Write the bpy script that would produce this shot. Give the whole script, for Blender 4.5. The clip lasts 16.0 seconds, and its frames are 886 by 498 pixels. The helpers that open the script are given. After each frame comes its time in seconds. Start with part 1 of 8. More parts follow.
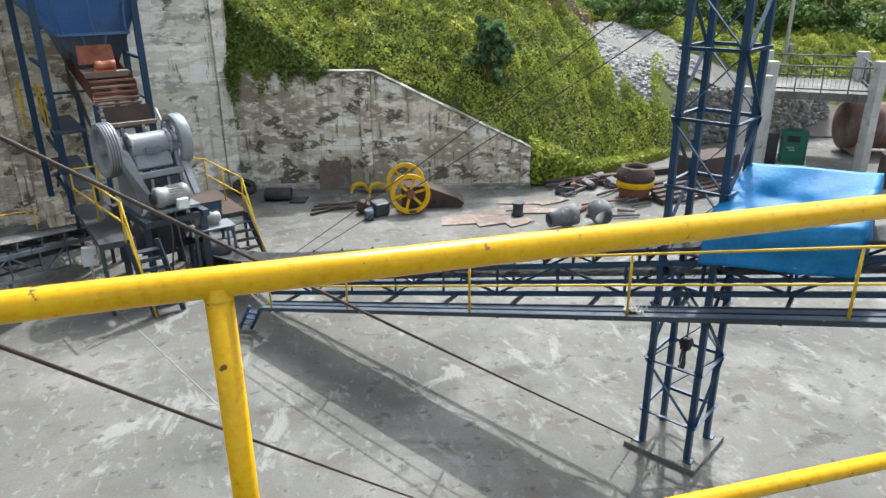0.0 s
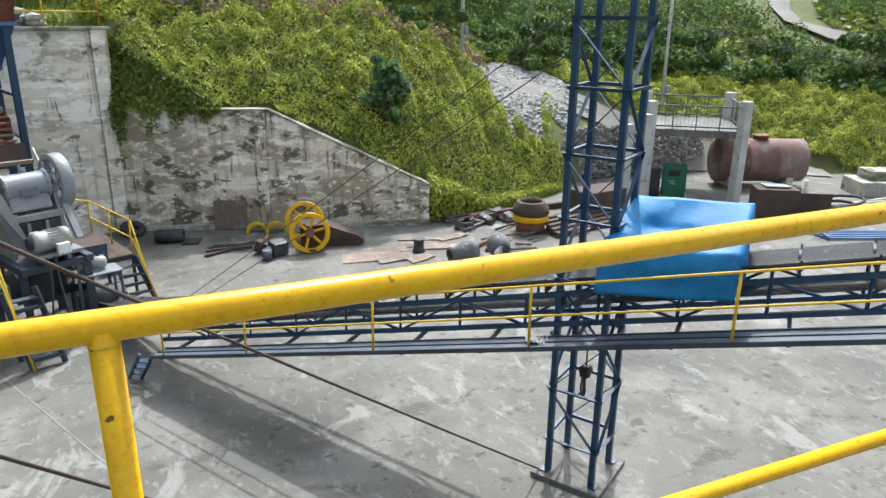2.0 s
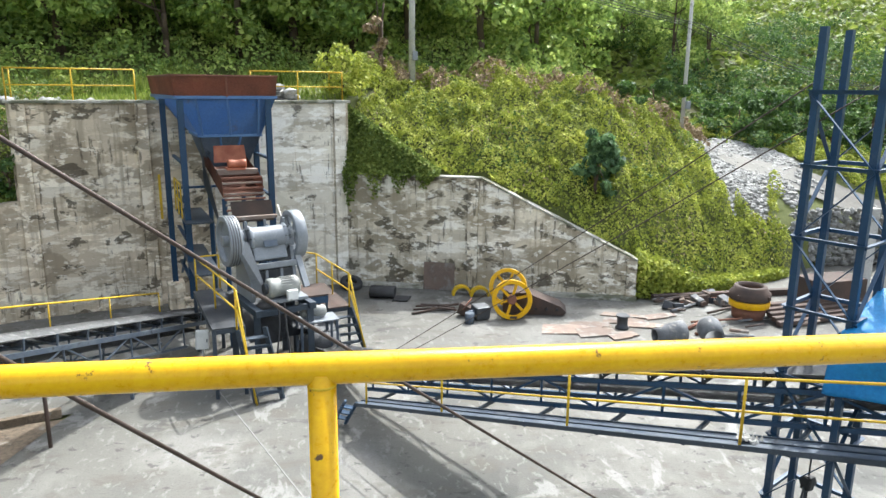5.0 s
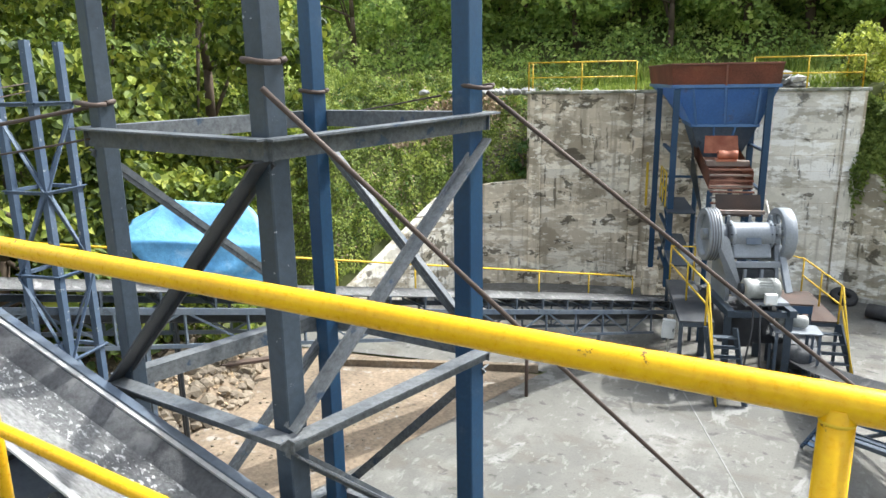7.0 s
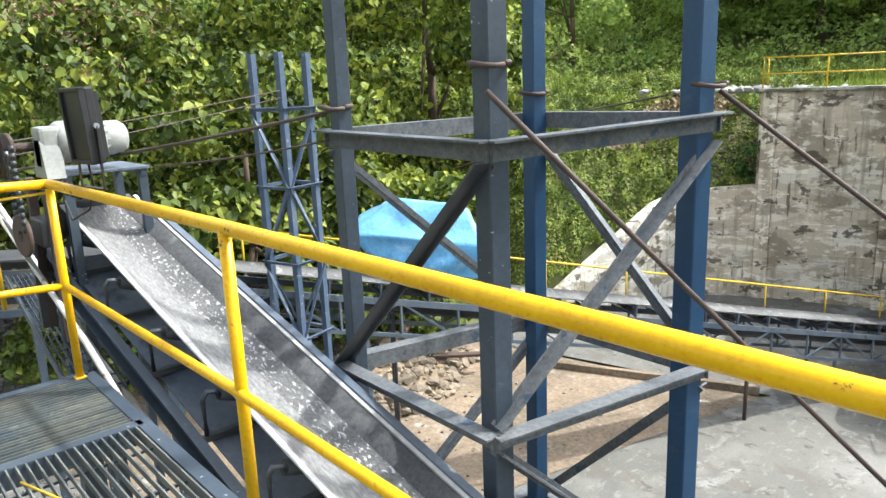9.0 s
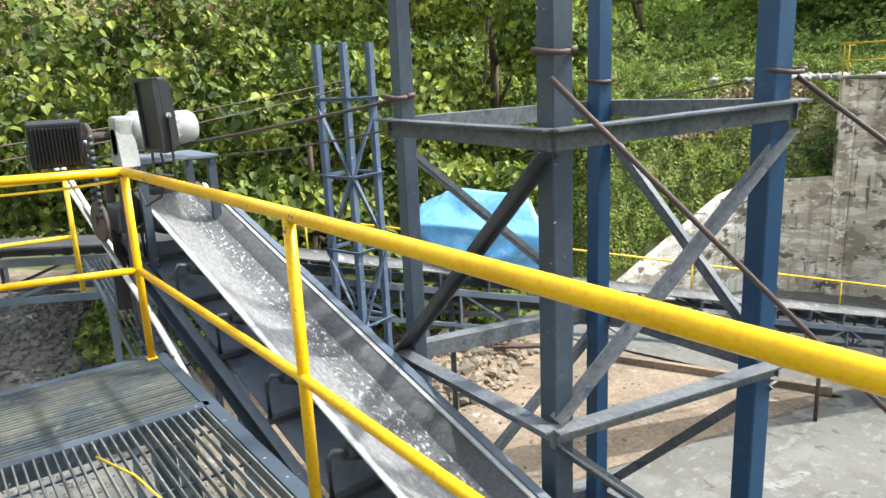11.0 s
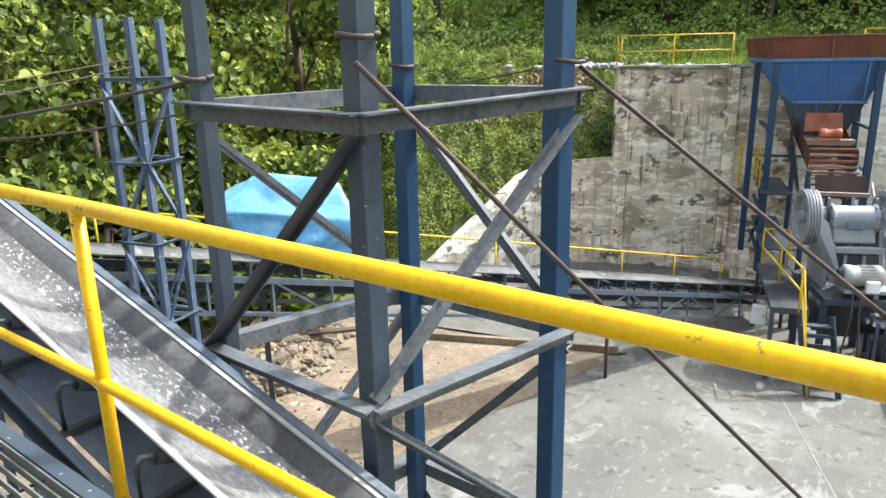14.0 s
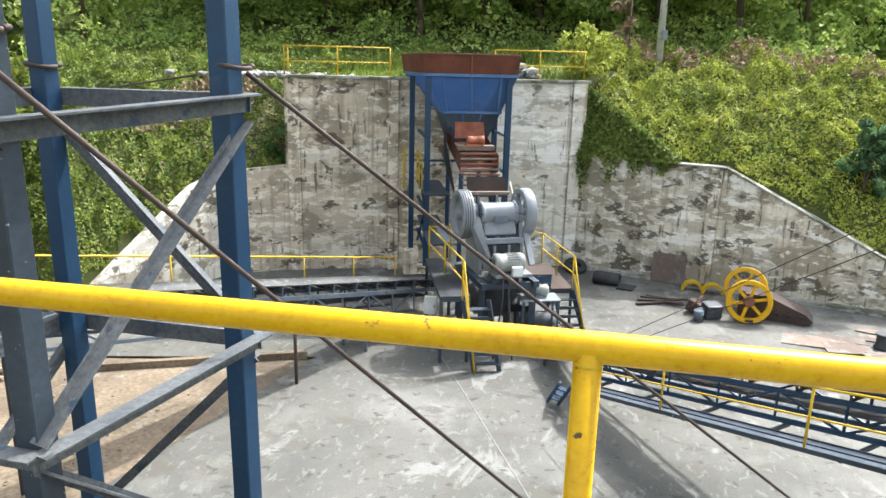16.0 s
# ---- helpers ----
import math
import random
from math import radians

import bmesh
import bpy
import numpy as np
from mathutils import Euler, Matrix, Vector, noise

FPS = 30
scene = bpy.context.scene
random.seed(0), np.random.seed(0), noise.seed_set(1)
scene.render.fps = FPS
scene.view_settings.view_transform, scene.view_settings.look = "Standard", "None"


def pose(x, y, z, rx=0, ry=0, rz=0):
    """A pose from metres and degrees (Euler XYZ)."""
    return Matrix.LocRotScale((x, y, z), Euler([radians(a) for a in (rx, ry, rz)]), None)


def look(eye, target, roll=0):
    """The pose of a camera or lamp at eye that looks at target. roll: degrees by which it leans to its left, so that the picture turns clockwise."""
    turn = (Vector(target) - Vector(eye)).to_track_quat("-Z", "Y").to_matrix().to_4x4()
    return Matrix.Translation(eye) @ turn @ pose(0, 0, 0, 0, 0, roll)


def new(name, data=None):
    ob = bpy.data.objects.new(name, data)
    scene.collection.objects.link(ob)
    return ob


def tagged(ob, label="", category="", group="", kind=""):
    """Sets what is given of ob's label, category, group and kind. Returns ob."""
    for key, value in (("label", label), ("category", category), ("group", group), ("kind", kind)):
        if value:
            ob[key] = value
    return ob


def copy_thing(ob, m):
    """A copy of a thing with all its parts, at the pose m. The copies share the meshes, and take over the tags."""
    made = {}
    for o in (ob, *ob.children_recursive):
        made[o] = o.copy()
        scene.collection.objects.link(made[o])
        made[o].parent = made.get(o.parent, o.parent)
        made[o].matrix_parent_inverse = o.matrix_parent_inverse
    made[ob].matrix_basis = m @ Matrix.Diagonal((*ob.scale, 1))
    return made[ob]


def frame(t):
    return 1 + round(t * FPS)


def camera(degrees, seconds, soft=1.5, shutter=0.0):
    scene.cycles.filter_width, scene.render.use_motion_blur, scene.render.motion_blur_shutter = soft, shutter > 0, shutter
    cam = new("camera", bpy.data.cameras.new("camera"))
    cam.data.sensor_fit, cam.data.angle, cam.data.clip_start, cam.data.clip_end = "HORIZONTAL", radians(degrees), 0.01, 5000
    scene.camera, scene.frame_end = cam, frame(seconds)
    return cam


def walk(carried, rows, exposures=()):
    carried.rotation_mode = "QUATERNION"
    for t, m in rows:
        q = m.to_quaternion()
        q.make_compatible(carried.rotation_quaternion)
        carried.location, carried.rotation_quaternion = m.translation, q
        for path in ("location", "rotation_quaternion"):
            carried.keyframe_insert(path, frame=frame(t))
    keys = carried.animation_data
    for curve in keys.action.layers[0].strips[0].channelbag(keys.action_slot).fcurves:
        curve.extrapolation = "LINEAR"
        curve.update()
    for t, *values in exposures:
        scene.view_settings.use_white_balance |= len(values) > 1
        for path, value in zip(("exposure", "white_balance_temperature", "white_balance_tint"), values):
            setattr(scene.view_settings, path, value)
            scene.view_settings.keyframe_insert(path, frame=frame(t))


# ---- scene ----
cam = camera(64.3, 16.0)
PATH = [
    (0.0, pose(0.053, -0.061, 7.025, 68.59, 0.50, -15.71)),
    (0.5, pose(0.055, -0.044, 7.012, 67.16, -1.29, -21.08)),
    (1.0, pose(0.058, -0.035, 7.010, 68.71, -1.31, -23.78)),
    (1.5, pose(0.056, -0.046, 7.013, 70.87, -0.75, -23.84)),
    (2.0, pose(0.053, -0.049, 7.011, 71.61, -0.62, -23.81)),
    (2.5, pose(0.050, -0.039, 7.012, 74.62, -0.41, -21.75)),
    (3.0, pose(0.051, -0.046, 7.005, 74.68, -1.45, -21.12)),
    (3.2, pose(0.051, -0.048, 7.006, 75.65, -1.64, -22.18)),
    (5.3, pose(0.037, -0.034, 7.005, 77.45, 0.23, 0.60)),
    (5.5, pose(0.022, -0.022, 7.002, 78.04, 0.79, 6.13)),
    (6.0, pose(0.007, -0.008, 7.002, 77.48, 1.27, 14.29)),
    (6.5, pose(-0.012, 0.007, 6.999, 76.18, 0.63, 22.92)),
    (7.0, pose(-0.026, 0.017, 6.996, 76.41, 0.90, 31.05)),
    (7.5, pose(-0.039, 0.016, 6.998, 75.75, 2.25, 38.00)),
    (8.0, pose(-0.056, 0.025, 6.998, 75.98, 1.68, 43.15)),
    (8.5, pose(-0.059, 0.021, 6.997, 77.48, 1.50, 44.43)),
    (9.0, pose(-0.066, 0.020, 6.997, 76.97, 2.17, 48.04)),
    (9.5, pose(-0.073, 0.022, 6.994, 76.38, 2.68, 50.43)),
    (10.0, pose(-0.077, 0.024, 6.992, 76.49, 3.13, 52.23)),
    (12.5, pose(-0.081, 0.028, 6.985, 76.29, 2.25, 53.05)),
    (13.0, pose(-0.081, 0.026, 6.985, 75.94, 1.99, 51.46)),
    (13.5, pose(-0.082, 0.024, 6.990, 75.63, 1.18, 46.34)),
    (14.0, pose(-0.070, 0.012, 6.994, 74.59, 1.12, 37.61)),
    (14.5, pose(-0.058, 0.001, 6.991, 73.95, 0.20, 31.09)),
    (15.0, pose(-0.052, -0.014, 6.992, 74.58, -0.30, 22.19)),
    (15.5, pose(-0.049, -0.025, 6.991, 74.42, -1.22, 15.04)),
    (16.0, pose(-0.048, -0.030, 6.991, 75.28, -1.31, 11.89)),
]
# the clip's camera opens up a little as it turns to the shaded wall
walk(cam, PATH, [(0.0, 1.33, 6000, 7.5), (1.0, 1.27, 6000, 7.5), (3.2, 1.46, 6000, 7.5), (5.3, 1.78, 6050, 7.5), (16.0, 1.80, 6100, 7.5)])

# ---- world and sun ----
SUN_AZ, SUN_EL = math.atan2(0.54, 0.84), radians(54)
world = bpy.data.worlds.new("sky")
scene.world = world
world.use_nodes = True
wn = world.node_tree
sky = wn.nodes.new("ShaderNodeTexSky")
sky.sky_type, sky.sun_disc = "NISHITA", False
sky.sun_elevation, sky.sun_rotation = SUN_EL, SUN_AZ
sky.dust_density = 5.0
wn.nodes["Background"].inputs["Strength"].default_value = 0.142
haze = wn.nodes.new("ShaderNodeHueSaturation")
haze.inputs["Saturation"].default_value = 0.35
wn.links.new(sky.outputs[0], haze.inputs["Color"])
wn.links.new(haze.outputs[0], wn.nodes["Background"].inputs["Color"])
sun_data = bpy.data.lights.new("sun", "SUN")
sun_data.energy, sun_data.angle, sun_data.color = 1.95, radians(0.7), (1.0, 0.965, 0.90)
sun = new("sun", sun_data)
sun.matrix_basis = look((math.sin(SUN_AZ) * math.cos(SUN_EL) * 60, math.cos(SUN_AZ) * math.cos(SUN_EL) * 60, math.sin(SUN_EL) * 60), (0, 0, 0))


# ---- materials ----
def mat(name, c1, c2, rough=0.7, metal=0.0, s1=1.2, s2=25.0, c3=None, cut=(0.58, 0.66), s3=6.0, bump=0.15, spec=0.4, stretch=(1, 1, 1), mix=(0.35, 0.65), grain=0.18, island=0.0, objvar=0.0):
    """Two tones by a large noise, a fine grain, optional third tone in sharp patches."""
    m = bpy.data.materials.new(name)
    m.use_nodes = True
    nt = m.node_tree
    N, L = nt.nodes.new, nt.links.new
    bs = nt.nodes["Principled BSDF"]
    tc = N("ShaderNodeTexCoord")
    mp = N("ShaderNodeMapping")
    mp.inputs["Scale"].default_value = stretch
    L(tc.outputs["Object"], mp.inputs[0])

    def noise_tex(scale, detail, rough_=0.6):
        n = N("ShaderNodeTexNoise")
        n.inputs["Scale"].default_value, n.inputs["Detail"].default_value, n.inputs["Roughness"].default_value = scale, detail, rough_
        L(mp.outputs[0], n.inputs["Vector"])
        return n.outputs["Fac"]

    def ramp(fac, a, b):
        r = N("ShaderNodeMapRange")
        r.inputs[1].default_value, r.inputs[2].default_value = a, b
        L(fac, r.inputs[0])
        return r.outputs[0]

    def blend(fac, a, b, kind="MIX"):
        x = N("ShaderNodeMix")
        x.data_type, x.blend_type = "RGBA", kind
        for sock, v in ((x.inputs[0], fac), (x.inputs[6], a), (x.inputs[7], b)):
            if isinstance(v, bpy.types.NodeSocket):
                L(v, sock)
            else:
                sock.default_value = v if isinstance(v, float) else (*v, 1)
        return x.outputs[2]

    big = ramp(noise_tex(s1, 6), *mix)
    col = blend(big, c1, c2)
    fine = noise_tex(s2, 5, 0.7)
    col = blend(grain, col, blend(ramp(fine, 0.3, 0.7), (0.0, 0.0, 0.0), (1.0, 1.0, 1.0)), "OVERLAY")
    if c3:
        col = blend(ramp(noise_tex(s3, 8, 0.65), *cut), col, c3)
    if island or objvar:
        src = N("ShaderNodeNewGeometry").outputs["Random Per Island"] if island else N("ShaderNodeObjectInfo").outputs["Random"]
        hs = N("ShaderNodeHueSaturation")
        k = island or objvar
        L(ramp(src, 0, 1), hs.inputs["Value"])
        hs.inputs["Value"].links[0].from_node.inputs[3].default_value = 1 - k
        hs.inputs["Value"].links[0].from_node.inputs[4].default_value = 1 + k
        L(col, hs.inputs["Color"])
        col = hs.outputs[0]
    L(col, bs.inputs["Base Color"])
    rr = N("ShaderNodeMapRange")
    rr.inputs[3].default_value, rr.inputs[4].default_value = max(rough - 0.12, 0.05), min(rough + 0.12, 1)
    L(fine, rr.inputs[0])
    L(rr.outputs[0], bs.inputs["Roughness"])
    bs.inputs["Metallic"].default_value = metal
    bs.inputs["Specular IOR Level"].default_value = spec
    if bump:
        bp = N("ShaderNodeBump")
        bp.inputs["Strength"].default_value, bp.inputs["Distance"].default_value = bump, 0.02
        L(fine, bp.inputs["Height"])
        L(bp.outputs[0], bs.inputs["Normal"])
    return m


def leaf_mat(name, dark, light, tip, s1=0.5, trans=0.35):
    """Leaves: tone by island and by a large noise, part of the light passes through."""
    m = bpy.data.materials.new(name)
    m.use_nodes = True
    nt = m.node_tree
    N, L = nt.nodes.new, nt.links.new
    bs = nt.nodes["Principled BSDF"]
    tc, nz = N("ShaderNodeTexCoord"), N("ShaderNodeTexNoise")
    nz.inputs["Scale"].default_value, nz.inputs["Detail"].default_value = s1, 4
    L(tc.outputs["Object"], nz.inputs["Vector"])
    geo = N("ShaderNodeNewGeometry")
    add = N("ShaderNodeMath")
    add.operation = "ADD"
    L(nz.outputs["Fac"], add.inputs[0])
    mul = N("ShaderNodeMath")
    mul.operation = "MULTIPLY_ADD"
    mul.inputs[1].default_value, mul.inputs[2].default_value = 0.4, -0.2
    L(geo.outputs["Random Per Island"], mul.inputs[0])
    L(mul.outputs[0], add.inputs[1])
    cr = N("ShaderNodeValToRGB")
    e = cr.color_ramp.elements
    e[0].position, e[0].color = 0.28, (*dark, 1)
    e[1].position, e[1].color = 0.78, (*tip, 1)
    mid = cr.color_ramp.elements.new(0.55)
    mid.color = (*light, 1)
    L(add.outputs[0], cr.inputs[0])
    L(cr.outputs[0], bs.inputs["Base Color"])
    bs.inputs["Roughness"].default_value = 0.55
    bs.inputs["Specular IOR Level"].default_value = 0.25
    tr, mx = N("ShaderNodeBsdfTranslucent"), N("ShaderNodeMixShader")
    L(cr.outputs[0], tr.inputs["Color"])
    mx.inputs[0].default_value = trans
    L(bs.outputs[0], mx.inputs[1])
    L(tr.outputs[0], mx.inputs[2])
    L(mx.outputs[0], nt.nodes["Material Output"].inputs["Surface"])
    return m


def surface(name, layers, rough, bump, bump_dist=0.02, vary=0.0):
    """Layers over one another: (colour, scale xyz, detail, low, high, distortion, amount); the first is the ground tone."""
    m = bpy.data.materials.new(name)
    m.use_nodes = True
    nt = m.node_tree
    N, L = nt.nodes.new, nt.links.new
    bs = nt.nodes["Principled BSDF"]
    tc = N("ShaderNodeTexCoord")
    col, height = None, None
    for colour, sc, detail, lo, hi, dist, amount in layers:
        if col is None:
            rgb = N("ShaderNodeRGB")
            rgb.outputs[0].default_value = (*colour, 1)
            col = rgb.outputs[0]
            continue
        mp, nz, mr, mx = N("ShaderNodeMapping"), N("ShaderNodeTexNoise"), N("ShaderNodeMapRange"), N("ShaderNodeMix")
        mp.inputs["Scale"].default_value = sc
        mp.inputs["Location"].default_value = (sc[0] * 3.1, sc[2] * 1.7, detail)
        nz.inputs["Scale"].default_value, nz.inputs["Detail"].default_value, nz.inputs["Roughness"].default_value, nz.inputs["Distortion"].default_value = 1.0, detail, 0.62, dist
        L(tc.outputs["Object"], mp.inputs[0])
        L(mp.outputs[0], nz.inputs["Vector"])
        L(nz.outputs["Fac"], mr.inputs[0])
        mr.inputs[1].default_value, mr.inputs[2].default_value, mr.inputs[4].default_value = lo, hi, amount
        mx.data_type = "RGBA"
        L(mr.outputs[0], mx.inputs[0])
        L(col, mx.inputs[6])
        mx.inputs[7].default_value = (*colour, 1)
        col, height = mx.outputs[2], nz.outputs["Fac"]
    if vary:
        info, tone, hs = N("ShaderNodeObjectInfo"), N("ShaderNodeMapRange"), N("ShaderNodeHueSaturation")
        tone.inputs[3].default_value, tone.inputs[4].default_value = 1 - vary, 1 + vary
        L(info.outputs["Random"], tone.inputs[0])
        L(tone.outputs[0], hs.inputs["Value"])
        L(col, hs.inputs["Color"])
        col = hs.outputs[0]
    L(col, bs.inputs["Base Color"])
    bs.inputs["Roughness"].default_value, bs.inputs["Specular IOR Level"].default_value = rough, 0.25
    bp = N("ShaderNodeBump")
    bp.inputs["Strength"].default_value, bp.inputs["Distance"].default_value = bump, bump_dist
    L(height, bp.inputs["Height"])
    L(bp.outputs[0], bs.inputs["Normal"])
    return m


def wall_layers(base, light, dark, mould):
    """Weathered cast concrete: pale lime crusts, brown streaks, black mould with sharp edges; mould above 0 spreads it."""
    k = mould
    mid = tuple(0.55 * a + 0.45 * b for a, b in zip(base, dark))
    black = tuple(0.28 * a for a in dark)
    return [
        (base, 0, 0, 0, 0, 0, 0),
        (mid, (0.35, 0.35, 0.8), 6, 0.46, 0.60, 0.1, 0.7),
        (light, (0.45, 0.45, 2.0), 10, 0.515, 0.545, 0.2, 0.8),
        (mid, (1.1, 1.1, 2.6), 12, 0.52 - k, 0.55 - k, 0.0, 0.75),
        (dark, (3.4, 3.4, 0.22), 9, 0.54 - k, 0.64 - k, 0.0, 0.65),
        (dark, (0.75, 0.75, 1.5), 14, 0.535 - k, 0.57 - k, 0.2, 0.8),
        (black, (1.3, 1.3, 2.1), 14, 0.60 - 1.6 * k, 0.63 - 1.6 * k, 0.3, 0.85),
        (black, (5.5, 5.5, 0.9), 12, 0.615 - k, 0.66 - k, 0.0, 0.75),
        (light, (2.6, 2.6, 5.6), 11, 0.575, 0.60, 0.0, 0.75),
        (dark, (22, 22, 22), 6, 0.55, 0.70, 0, 0.4)]


